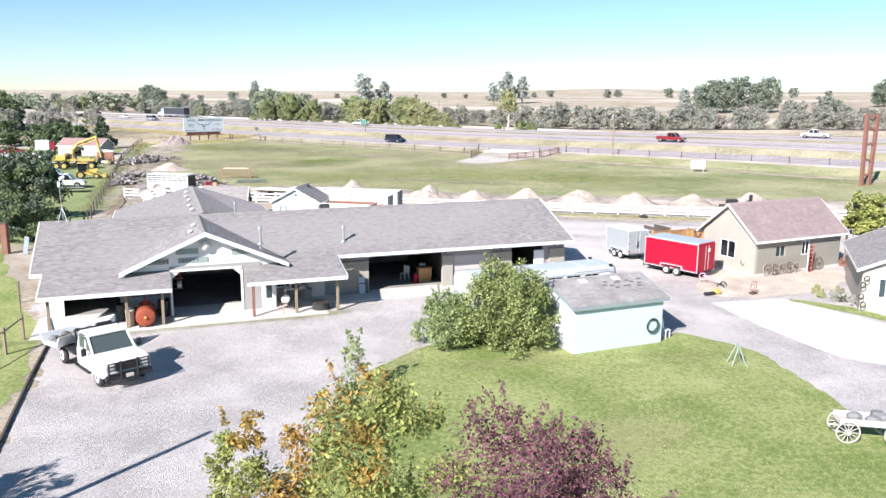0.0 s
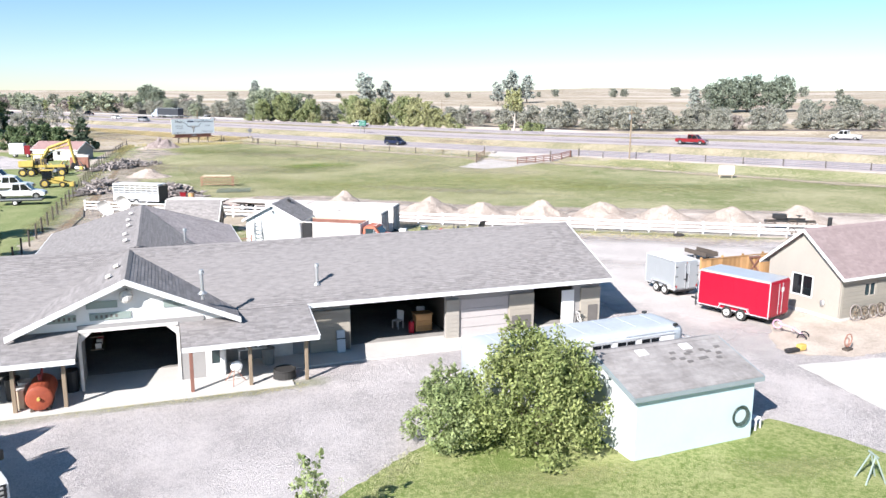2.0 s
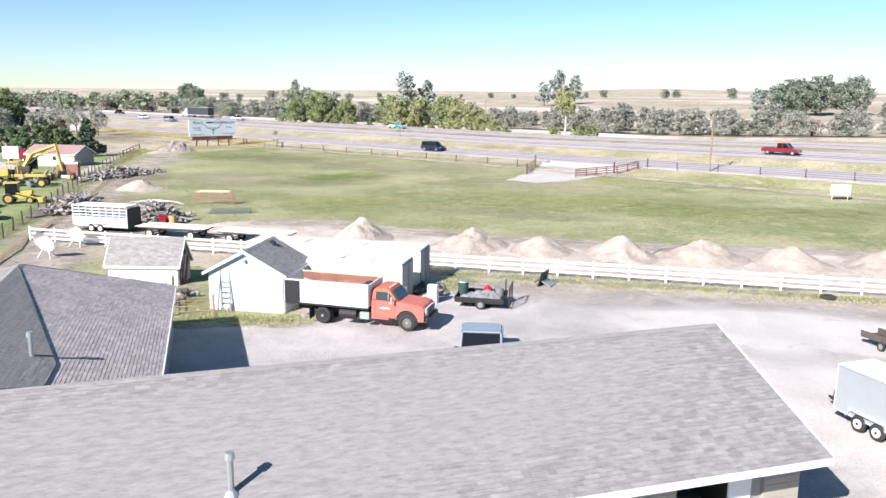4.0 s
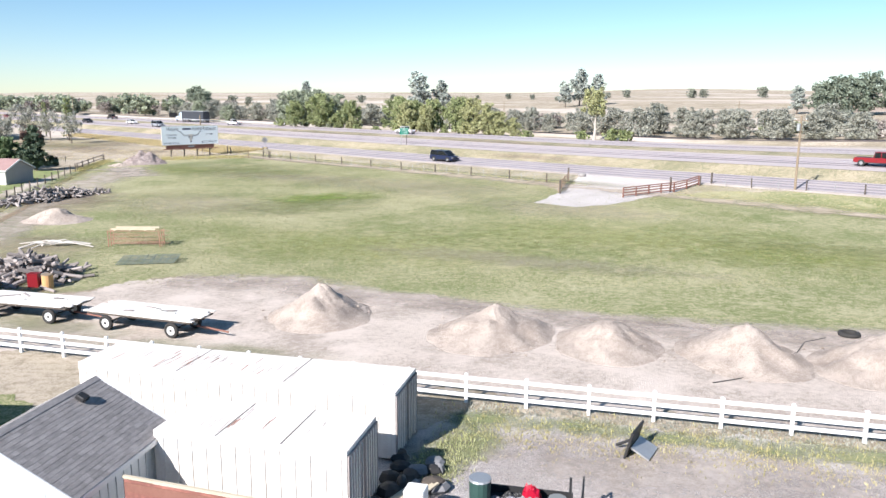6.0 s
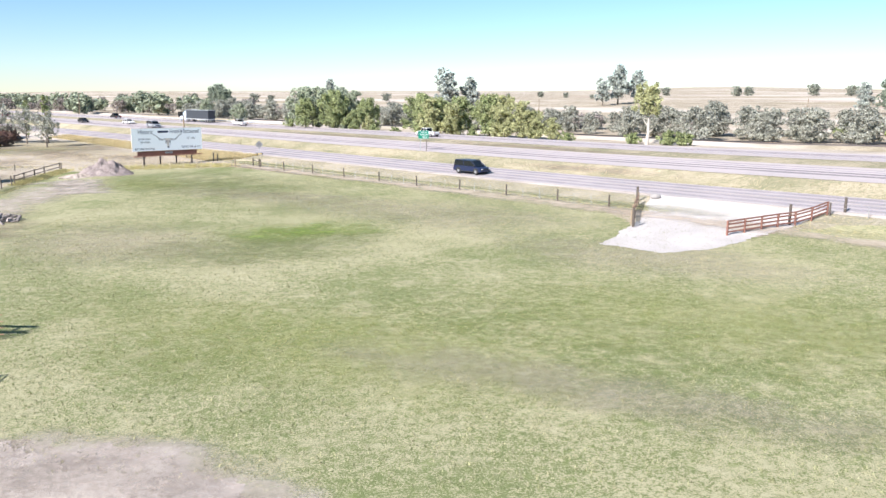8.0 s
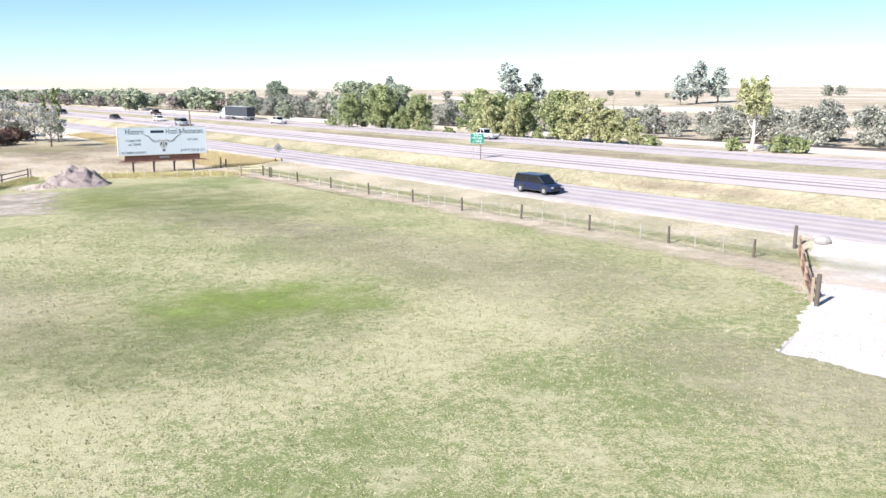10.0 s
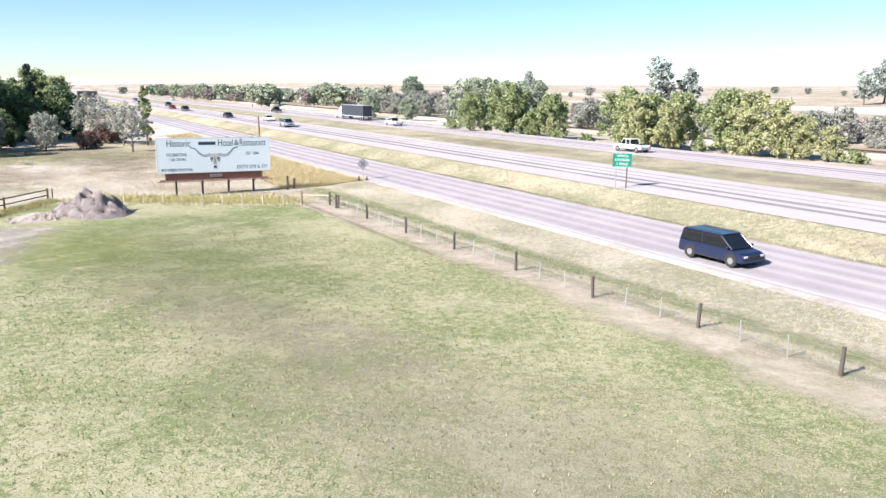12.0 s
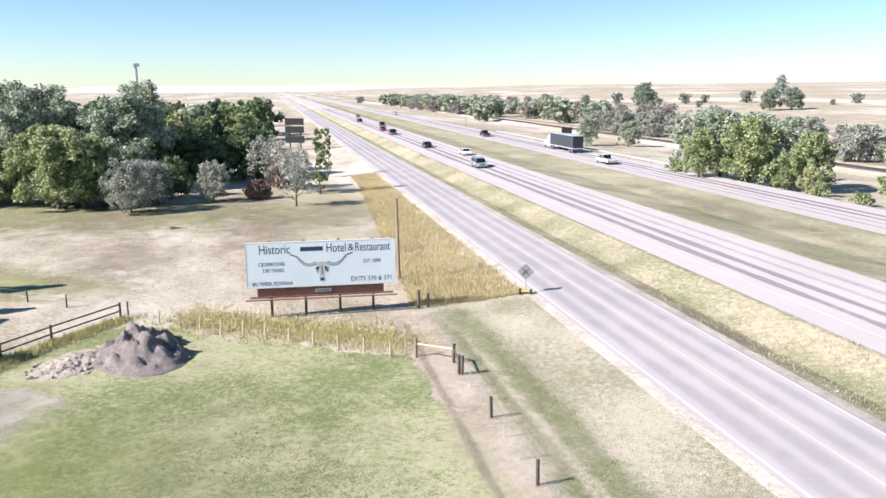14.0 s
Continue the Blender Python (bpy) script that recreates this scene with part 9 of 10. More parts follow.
log_pile("firewood_pile", "heap of grey split firewood and stumps", (-28.4, 53.6), (3.6, 2.6), 260, 1.6, 71)
log_pile("firewood_pile", "long heap of grey logs along the side fence", (-47.6, 93.2), (2.4, 7.5), 290, 1.3, 72, -22)
log_pile("firewood_pile", "heap of dark logs and scrap by the track", (-41.2, 66.0), (1.8, 2.6), 70, 0.8, 73, -15)
log_pile("firewood_pile", "low heap of pale grey timber by the side fence", (-39.2, 56.8), (1.6, 2.3), 75, 0.75, 74, -15)
bp = thing("branch_pile", "pale bare branches lying on the grass", "branches", spot(-32.0, 64.8))
rj = random.Random(74)
PALEWD = mat("bleached_branch", (0.66, 0.62, 0.58), (0.48, 0.44, 0.41), scale=2, fine=14, bump=0.3)
for k in range(11):
    w, l = rj.uniform(-0.6, 0.6) + (math.pi if k % 2 else 0), rj.uniform(1.4, 3.0)
    p0 = (rj.uniform(-0.6, 0.6), rj.uniform(-0.4, 0.4), rj.uniform(0.15, 0.4))
    part("branch", Geo().pipe([p0, (p0[0] + math.cos(w) * l * 0.5, p0[1] + math.sin(w) * l * 0.4, p0[2] + 0.12), (p0[0] + math.cos(w + 0.25) * l, p0[1] + math.sin(w + 0.25) * l * 0.8, 0.12)], 0.085 if k < 4 else 0.045), PALEWD, bp)
fb1 = thing("fire_barrel", "rusty cylindrical stump barrel", "barrel", spot(-25.6, 50.9)); part("body", Geo().tube((0, 0, 0), (0, 0, 0.9), 0.34, 0.34, 14), WOOD_O, fb1); part("lid", Geo().tube((0, 0, 0.9), (0, 0, 0.94), 0.35, 0.33, 14), WOOD, fb1)
fb2 = thing("red_box", "red metal box beside the woodpile", "box", spot(-26.6, 51.2)); part("body", Geo().box((0, 0, 0.45), (0.7, 0.5, 0.9), ch=0.03), CARR, fb2); part("lid", Geo().box((0, 0, 0.92), (0.74, 0.54, 0.05)), CARR, fb2)
ps = thing("panel_stack", "upright stack of rusty pipe corral panels with timber on top", "corral panels", spot(-25.7, 65.2))
for k in range(3):
    y = -0.5 + 0.5 * k
    fr = part("panel", Geo().box((-2.1, y, 0.7), (0.05, 0.05, 1.4)).box((2.1, y, 0.7), (0.05, 0.05, 1.4)), RUSTY, ps)
    for z in (0.3, 0.62, 0.94, 1.28):
        part("pipe", Geo().tube((-2.15, y, z), (2.15 + 0.6 * (k % 2), y, z), 0.018, 0.018, 6), RUSTY, fr)
for x in (-1.5, -0.2, 1.0):
    part("stake", Geo().box((x, 0, 1.42), (0.12, 1.3, 0.1)), WOOD_P, ps)
part("timber", Geo().box((0, -0.5, 1.5), (3.6, 0.16, 0.12)).box((0, 0.45, 1.5), (3.6, 0.16, 0.12)), WOOD_P, ps, "pale timber beams")
gp = thing("gate_stack", "flat stack of green pipe gates in the grass", "gates", pose(-22.4, 58.9, 0, 0, 0, 12))
GP = mat("green_grey_pipe", (0.12, 0.16, 0.13), (0.2, 0.22, 0.2), rough=0.6, bump=0)
for k in range(4):
    fr = part("gate", Geo().tube((-2.0 + 0.1 * k, -0.8, 0.1 + 0.1 * k), (2.0 + 0.1 * k, -0.8, 0.1 + 0.1 * k), 0.03).tube((-2.0 + 0.1 * k, 0.8, 0.1 + 0.1 * k), (2.0 + 0.1 * k, 0.8, 0.1 + 0.1 * k), 0.03), GP, gp)
    for j in range(8):
        part("bar", Geo().tube((-2.0 + j * 0.57 + 0.1 * k, -0.85, 0.1 + 0.1 * k), (-2.0 + j * 0.57 + 0.1 * k, 0.85, 0.12 + 0.1 * k), 0.03, 0.03, 6), GP, fr)
single("tractor_tyre_ring", Geo().ring((0, 0, 0.12), 0.42, 0.14, "z", 22, 8), RUBBER, "old black tyre lying on the dirt", "tyre", spot(20.8, 42.0))
single("tractor_tyre_ring", Geo().ring((0, 0, 0.12), 0.36, 0.13, "z", 22, 8), RUBBER, "old black tyre lying by the white fence", "tyre", spot(24.2, 25.6))
for x, y, s in ((-29.8, 35.4, 1.0), (-29.6, 39.9, 0.95)):
    di = thing("dish_antenna", "white round dish antenna on splayed legs", "dish antenna", pose(x, y, 0, 0, 0, -15) @ Matrix.Diagonal((s, s, s, 1)), "dish antennas")
    vs, fs = [], []
    for k in range(6):
        for i in range(20):
            w = 2 * math.pi * i / 20
            vs.append((0.85 * k / 5 * math.cos(w), -0.3 * (k / 5) ** 2, 0.85 * k / 5 * math.sin(w)))
    for k in range(5):
        for i in range(20):
            j = (i + 1) % 20
            fs.append((k * 20 + i, k * 20 + j, (k + 1) * 20 + j, (k + 1) * 20 + i))
    dd = part("dish", Geo().add(vs + [(v[0], v[1] + 0.05, v[2]) for v in vs], fs + [tuple(i + 120 for i in f) for f in fs]), WHITE, di); dd.matrix_basis = pose(0, 0, 1.45, 25, 0, 0)
    for a in (-0.6, 0.6):
        part("leg", Geo().tube((0, 0.1, 1.3), (a, -0.4, 0), 0.04), WHITE_W, di)
    part("leg", Geo().tube((0, 0.1, 1.3), (0, 0.8, 0), 0.04), WHITE_W, di)
sp = thing("sawhorse", "small green folding A-frame on the lawn", "stand", spot(13.9, -19.1))
for a in (-0.35, 0.35):
    for y in (-0.3, 0.3):
        part("leg", Geo().tube((0, y * 0.4, 0.95), (a, y, 0), 0.03, 0.03, 6), HOSE, sp)
part("bar", Geo().tube((0, -0.25, 0.95), (0, 0.25, 0.95), 0.035), HOSE, sp)
st_ = thing("rusty_post_rails", "rusty pipe rails and dark posts by the white shed", "rails")
for p, q in (((-16.7, 23.2), (-15.7, 20.2)), ((-15.7, 20.2), (-13.2, 20.7))):
    for z in (0.3, 0.6, 0.9):
        part("rail", Geo().tube((p[0], p[1], z), (q[0], q[1], z), 0.03), RUSTY, st_)
for x, y in ((-16.7, 23.2), (-15.7, 20.2), (-13.2, 20.7), (-16.9, 25.0)):
    part("post", Geo().box((x, y, 0.6), (0.1, 0.1, 1.25)), RUSTY if y < 22 else WOOD_D, st_)
rk_ = thing("rock_heap", "heap of grey rocks and roots by the low shed", "rocks", pose(-16.2, 24.0, 0))
for k in range(16):
    part("rock", Geo().ball((rj.gauss(0, 0.5), rj.gauss(0, 0.6), 0.2 + rj.uniform(0, 0.4)), (rj.uniform(0.1, 0.28), rj.uniform(0.1, 0.24), rj.uniform(0.08, 0.2)), 6, 4), WOOD_D if k % 2 else GREYWD, rk_)

# ---- machine lot ----
ex = thing("excavator", "yellow excavator with its boom raised", "excavator", pose(-58.1, 87.5, 0, 0, 0, 20))
part("track", Geo().box((0, -1.0, 0.45), (3.6, 0.55, 0.9), ch=0.2), BLACK, ex); part("track", Geo().box((0, 1.0, 0.45), (3.6, 0.55, 0.9), ch=0.2), BLACK, ex)
part("house", Geo().box((-0.6, 0.2, 1.5), (2.0, 2.0, 1.0), ch=0.15), WOOD_D, ex, "dark greasy engine house"); part("cab", Geo().box((0.6, 0.7, 2.3), (1.3, 0.95, 1.6), ch=0.06), GLASS, ex); part("cab_roof", Geo().box((0.6, 0.7, 3.15), (1.4, 1.05, 0.12)), YELLOW, ex)
part("boom", Geo().tube((-0.6, -0.3, 1.6), (0.7, -0.3, 3.7), 0.3, 0.3, 6).tube((0.7, -0.3, 3.7), (3.9, -0.3, 4.9), 0.3, 0.24, 6), YELLOW, ex, "raised yellow boom")
part("stick", Geo().tube((3.7, -0.3, 5.1), (4.4, -0.3, 1.2), 0.3, 0.2, 6), YELLOW, ex); part("bucket", Geo().box((4.2, -0.3, 0.75), (0.9, 1.0, 0.9), ry=20, ch=0.12), BLACK, ex)
part("ram", Geo().tube((0.2, -0.1, 2.3), (2.4, -0.1, 4.1), 0.09), ALU, ex)
part("ram", Geo().tube((1.2, -0.5, 3.4), (3.8, -0.5, 4.2), 0.14, 0.1, 6), YELLOW, ex)
bh = thing("backhoe", "yellow backhoe loader with dark cab", "tractor", pose(-47.4, 64.2, 0, 0, 0, 16) @ Matrix.Diagonal((0.82, 0.82, 0.82, 1)))
part("chassis", Geo().box((0.2, 0, 1.0), (3.4, 1.1, 0.7), ch=0.06), YELLOW, bh); part("bonnet", Geo().box((1.3, 0, 1.5), (1.6, 1.0, 0.5), ch=0.08), YELLOW, bh); part("cab", Geo().box((-0.4, 0, 2.1), (1.5, 1.5, 1.4), ch=0.05), GLASS, bh); part("cab_roof", Geo().box((-0.4, 0, 2.85), (1.7, 1.7, 0.12)), YELLOW, bh)
part("loader_arm", Geo().tube((0.2, -0.8, 1.5), (2.9, -0.8, 0.7), 0.1).tube((0.2, 0.8, 1.5), (2.9, 0.8, 0.7), 0.1), YELLOW, bh); part("bucket", Geo().box((3.2, 0, 0.5), (0.7, 2.2, 0.7), ch=0.1), YELLOW, bh)
for sy in (-1, 1):
    wheel(bh, -0.8, sy * 0.95, 0.75, 0.5, YELLOW); wheel(bh, 1.8, sy * 0.85, 0.5, 0.35, YELLOW)
gd = thing("grader", "old yellow road grader with an open cab", "grader", pose(-54.9, 79.2, 0, 0, 0, 12))
part("frame", Geo().box((0, 0, 1.5), (6.4, 0.5, 0.4), ch=0.04), YELLOW, gd); part("bonnet", Geo().box((-2.2, 0, 1.9), (2.0, 1.1, 0.9), ch=0.06), YELLOW, gd); [part("cab_post", Geo().box((-0.6 + a, b, 2.5), (0.1, 0.1, 1.6)), YELLOW, gd) for a in (-0.6, 0.6) for b in (-0.7, 0.7)]; part("seat", Geo().box((-0.8, 0, 2.0), (0.5, 0.5, 0.6), ch=0.08), BLACK, gd); part("cab_roof", Geo().box((-0.6, 0, 3.3), (1.6, 1.8, 0.1)), YELLOW, gd); part("blade", Geo().box((0.9, 0, 0.5), (0.2, 3.2, 0.6), rz=25), STEEL, gd)
for sy in (-1, 1):
    for x in (-2.6, -1.4, 2.8):
        wheel(gd, x, sy * 0.95, 0.6, 0.4, YELLOW)
car("pickup_truck", "white pickup truck parked in the machine lot", pose(-46.0, 52.2, 0.02, 0, 0, 14), CARW, "pickup", "vehicles in the machine lot")
car("pickup_truck", "older white pickup truck with a flat trailer beside it", pose(-51.0, 60.2, 0.02, 0, 0, 14), CARW, "pickup", "vehicles in the machine lot")
car("pickup_truck", "white pickup truck at the back of the lot", pose(-57.5, 69.5, 0.02, 0, 0, 5), CARW, "pickup", "vehicles in the machine lot")
car("sedan", "dark red car in the machine lot", pose(-80, 112, 0.02, 0, 0, 20), CARR, "sedan", "vehicles in the machine lot")
fl2 = thing("flat_trailer", "low black flat trailer in the grass", "trailer", pose(-43.7, 47.6, 0, 0, 0, 14)); part("deck", Geo().box((0, 0, 0.55), (4.6, 1.9, 0.14)), BLACK, fl2); part("rail", Geo().box((0, -0.95, 0.68), (4.6, 0.06, 0.1)), STEEL, fl2)
for y in (-1, 1):
    wheel(fl2, -0.4, y, 0.32, 0.2)
cm2 = thing("dump_box", "rusty orange dump box with pale sides", "skip", pose(-53.6, 90.0, 0, 0, 0, 15) @ Matrix.Diagonal((0.7, 0.9, 1.15, 1))); part("body", Geo().box((0, 0, 1.1), (4.0, 2.2, 1.7), ch=0.05), RUSTY, cm2); part("rim", Geo().box((0, -1.1, 2.0), (4.2, 0.12, 0.3)).box((0, 1.1, 2.0), (4.2, 0.12, 0.3)), WHITE_W, cm2)
cm3 = thing("red_white_truck", "red and white cab-over truck in the lot", "truck", pose(-74.6, 115.5, 0, 0, 0, 10) @ Matrix.Diagonal((0.6, 0.8, 0.9, 1))); part("cab", Geo().box((2.0, 0, 1.6), (1.8, 2.2, 2.0), ch=0.1), CARR, cm3); part("box", Geo().box((-1.2, 0, 1.9), (4.4, 2.3, 2.3), ch=0.04), CARW, cm3)
for x in (2.0, -2.0):
    for y in (-1, 1):
        wheel(cm3, x, y, 0.45, 0.28)
for k in range(10):
    x, y = -54.6 + rj.uniform(-3.6, 2.4), 85 + rj.uniform(-3, 5)
    sc = thing("machine_part", "dark heap of machine parts in the lot", "scrap", pose(x, y, 0, 0, 0, rj.uniform(0, 360)), "machine parts")
    part("frame", Geo().box((0, 0, 0.5), (1.4, 0.7, 0.5), rz=20, ch=0.08), (BLACK, STEEL, YELLOW)[k % 3], sc); part("drum", Geo().tube((-0.5, -0.5, 0.4), (0.5, 0.6, 0.5), 0.35, 0.35, 10), (WOOD_D, BLACK, STEEL)[k % 3], sc); part("arm", Geo().tube((0, 0, 0.6), (0.9, 0.2, 1.6), 0.07), (STEEL, YELLOW, BLACK)[k % 3], sc)

# ---- things by the workshop ----
SH = pose(0, 0, 0, 0, 0, BA)


def by_shop(s, r, z=0.08, rz=0.0):
    return SH @ pose(s, r, z, 0, 0, rz)


tk2 = thing("fuel_tank", "round orange fuel tank lying under the porch", "tank", by_shop(-18.35, -6.6))
part("shell", Geo().tube((0, -0.75, 0.58), (0, 0.8, 0.58), 0.5, 0.5, 22).ball((0, -0.75, 0.58), (0.5, 0.1, 0.5), 22, 8), ORANGE, tk2, "orange tank shell", smooth=False)
part("stand", Geo().box((-0.3, 0, 0.08), (0.12, 1.3, 0.16)).box((0.3, 0, 0.08), (0.12, 1.3, 0.16)), WOOD_D, tk2); part("filler", Geo().tube((0, -0.1, 1.1), (0, -0.1, 1.35), 0.09, 0.09, 10).tube((0, 0.3, 1.1), (0.05, 0.3, 1.45), 0.05, 0.05, 8), CARR, tk2); part("valve", Geo().tube((0, -0.86, 0.6), (0, -0.95, 0.6), 0.07, 0.06, 10), YELLOW, tk2)
for s, r, h, rr, m_ in ((-19.0, -5.9, 0.85, 0.28, STEEL), (-19.55, -5.5, 0.9, 0.3, BLACK), (-17.4, -5.3, 0.9, 0.3, BLACK), (-9.2, -4.6, 0.75, 0.3, PLAST)):
    bn = thing("barrel", "grey bin under the porch" if m_ is PLAST else "drum standing under the porch", "barrel", by_shop(s, r), "barrels under the porch")
    part("body", Geo().tube((0, 0, 0), (0, 0, h), rr * 0.9, rr, 14), m_, bn); part("rim", Geo().ring((0, 0, h), rr, 0.03, "z", 16, 5), m_, bn)
bn2 = thing("white_crate", "pale crate and boards under the porch", "crate", by_shop(-19.15, -6.6)); part("body", Geo().box((0, 0, 0.4), (0.4, 0.5, 0.8), ch=0.02), WOOD_P, bn2); part("lid", Geo().box((0, 0, 0.82), (0.44, 0.54, 0.04)), WHITE_W, bn2)
bx = thing("blue_grey_bench", "blue-grey workbench under the porch", "bench", by_shop(-18.0, -4.2)); part("top", Geo().box((0, 0, 0.95), (2.2, 0.7, 0.08)), mat("blue_grey_paint", (0.42, 0.47, 0.56), bump=0.05), bx); part("front", Geo().box((0, -0.3, 0.6), (2.1, 0.04, 0.6)), mat("blue_grey_panel", (0.36, 0.41, 0.50), bump=0.05), bx)
for x in (-1, 1):
    part("leg", Geo().box((x, 0, 0.45), (0.08, 0.6, 0.9)), WOOD_D, bx)
tb = thing("stock_tank", "low round black rubber tub on the apron", "tub", by_shop(-8.75, -6.55)); part("wall", Geo().tube((0, 0, 0), (0, 0, 0.36), 0.52, 0.46, 22), RUBBER, tb); part("rim", Geo().ring((0, 0, 0.36), 0.46, 0.04, "z", 22, 6), RUBBER, tb)
dsx = thing("grill_stand", "small white dish on spindly legs by the porch", "stand", by_shop(-10.9, -6.6)); part("bowl", Geo().ball((0.1, 0, 0.75), (0.26, 0.1, 0.26), 12, 8), WHITE, dsx)
for a in (0.3, 2.4, 4.5):
    part("leg", Geo().tube((0, 0, 0.7), (0.5 * math.cos(a), 0.5 * math.sin(a), 0), 0.02, 0.02, 6), RUSTY, dsx)
mt = thing("leaning_panel", "pale blue-grey panel leaning on the wall", "panel", by_shop(-5.65, -4.1)); part("sheet", Geo().box((0, 0, 0.55), (0.42, 0.1, 1.1), rx=-10, ch=0.03), mat("blue_grey_sheet", (0.50, 0.57, 0.64), bump=0.05), mt); part("strap", Geo().box((0, -0.06, 0.7), (0.44, 0.02, 0.05), rx=-10), BLACK, mt)
bt = thing("workbench", "cluttered white table under the porch", "table", by_shop(-9.9, -4.4)); part("top", Geo().box((0, 0, 0.8), (1.3, 0.6, 0.05)), WHITE_W, bt)
for x in (-0.58, 0.58):
    for y in (-0.22, 0.22):
        part("leg", Geo().box((x, y, 0.4), (0.05, 0.05, 0.8)), STEEL, bt)
mw = thing("microwave_box", "white appliance box on the porch table", "box", by_shop(-9.9, -4.4, 0.9)); part("body", Geo().box((0, 0, 0.16), (0.6, 0.4, 0.32), ch=0.02), WHITE, mw); part("front", Geo().box((0, -0.205, 0.16), (0.5, 0.015, 0.24)), BLACK, mw)
dk2 = thing("wooden_desk", "light wooden desk in the open bay", "desk", by_shop(-0.75, -1.9)); part("body", Geo().box((0, 0, 0.45), (0.9, 0.6, 0.9), ch=0.02), WOOD_O, dk2); part("top", Geo().box((0, 0, 0.93), (1.0, 0.7, 0.05)), WOOD_O, dk2)
for k in range(3):
    part("drawer", Geo().box((0, -0.315, 0.2 + 0.27 * k), (0.8, 0.03, 0.24)), WOOD_O, dk2)
gc = thing("gas_can", "red metal can standing in the bay", "can", by_shop(-1.45, -2.2)); part("body", Geo().tube((0, 0, 0), (0, 0, 0.6), 0.16, 0.16, 12), RED, gc); part("cap", Geo().tube((0, 0, 0.6), (0, 0, 0.72), 0.06, 0.05, 8), BLACK, gc)
for s, r in ((-1.9, -1.2), (-0.5, -0.9)):
    cc = thing("plastic_chair", "white plastic chair inside the bay", "chair", by_shop(s, r, 0.08, 30 * s), "chairs in the bay"); part("seat", Geo().box((0, 0, 0.43), (0.45, 0.45, 0.04)), WHITE, cc); part("backrest", Geo().box((0, 0.22, 0.7), (0.45, 0.04, 0.5)), WHITE, cc)
    for x in (-0.2, 0.2):
        for y in (-0.2, 0.2):
            part("leg", Geo().box((x, y, 0.21), (0.05, 0.05, 0.42)), WHITE, cc)
bx2 = thing("tool_shelf", "shelf crowded with tools in the garage", "shelf", by_shop(-16.5, -2.2)); part("board", Geo().box((0, 0, 1.0), (0.5, 1.8, 0.05)).box((0, 0, 1.6), (0.5, 1.8, 0.05)), WOOD, bx2)
for k in range(6):
    part("tool", Geo().box((0.05, -0.75 + 0.3 * k, 1.15 + (k % 2) * 0.6), (0.25, 0.18, 0.24)), (STEEL, CARR, WHITE_W)[k % 3], bx2)
bk = thing("garden_hose", "thin dark hose looped on the apron", "hose", by_shop(3.2, -4.9, 0.09))
part("loop", Geo().ring((0, 0, 0.02), 0.75, 0.016, "z", 26, 5).ring((0.5, 0.1, 0.03), 0.6, 0.016, "z", 26, 5).ring((-0.4, 0.15, 0.02), 0.5, 0.016, "z", 26, 5), BLACK, bk); part("tail", Geo().pipe([(-1.0, 0.1, 0.02), (-1.8, -0.3, 0.02), (-0.6, -0.6, 0.02), (0.9, -0.4, 0.02)], 0.016), BLACK, bk)
wb = thing("bicycle", "white bicycle leaning by the open bay", "bicycle", by_shop(7.5, -3.95, 0.08, 80))
for x in (-0.5, 0.5):
    part("wheel", Geo().ring((x, 0, 0.33), 0.31, 0.025, "y", 20, 5), RUBBER, wb)
part("frame", Geo().pipe([(-0.5, 0, 0.33), (-0.1, 0, 0.35), (0.35, 0, 0.75), (-0.2, 0, 0.75), (-0.5, 0, 0.33)], 0.022).tube((0.5, 0, 0.33), (0.35, 0, 0.9), 0.02), WHITE, wb); part("handlebar", Geo().tube((0.35, -0.25, 0.92), (0.35, 0.25, 0.92), 0.016), BLACK, wb); part("saddle", Geo().box((-0.22, 0, 0.85), (0.22, 0.1, 0.05)), BLACK, wb)

# ---- by the tan house ----
TH = pose(23.3, -1.3, 0, 0, 0, 22.4)
for k, (x, r) in enumerate(((1.0, 0.46), (1.75, 0.38), (2.5, 0.4), (3.2, 0.4), (3.9, 0.38), (5.5, 0.44), (6.3, 0.46))):
    ww = thing("wagon_wheel", "old spoked wagon wheel leaning on the house wall", "wheel", TH @ pose(x, -0.42, 0.03, -12, 0, 0), "wagon wheels")
    part("rim", Geo().ring((0, 0, r), r, 0.035, "y", 24, 6), WOOD_D if k % 2 else GREYWD, ww); part("hub", Geo().tube((0, -0.08, r), (0, 0.08, r), 0.07, 0.07, 10), WOOD_D, ww)
    for j in range(10):
        w = math.pi * j / 5
        part("spoke", Geo().tube((0, 0, r), (r * math.cos(w), 0, r + r * math.sin(w)), 0.014, 0.014, 5), WOOD, ww)
rl = thing("red_sign_frame", "tall narrow red frame with cut-out red letters", "sign", TH @ pose(4.75, -0.75, 0.03))
for x in (-0.22, 0.22):
    part("rail", Geo().box((x, 0, 1.05), (0.05, 0.05, 2.1)), CARW if x < 0 else RED_O, rl)
for k in range(7):
    part("letter_bar", Geo().box((0, 0, 0.2 + k * 0.28), (0.36, 0.05, 0.13), ry=(-1) ** k * 12), CARR, rl)
hp = thing("hoop_ornament", "upright rusty hoop ornament in the dirt", "ornament", pose(20.9, -6.2, 0.03, 0, 0, 30)); part("hoop", Geo().ring((0, 0, 0.5), 0.32, 0.03, "y", 20, 6), RUSTY, hp); part("inner_hoop", Geo().ring((0, 0.06, 0.42), 0.2, 0.025, "y", 18, 6), RUSTY, hp); part("base", Geo().box((0, 0, 0.05), (0.5, 0.3, 0.1)), WOOD_D, hp)
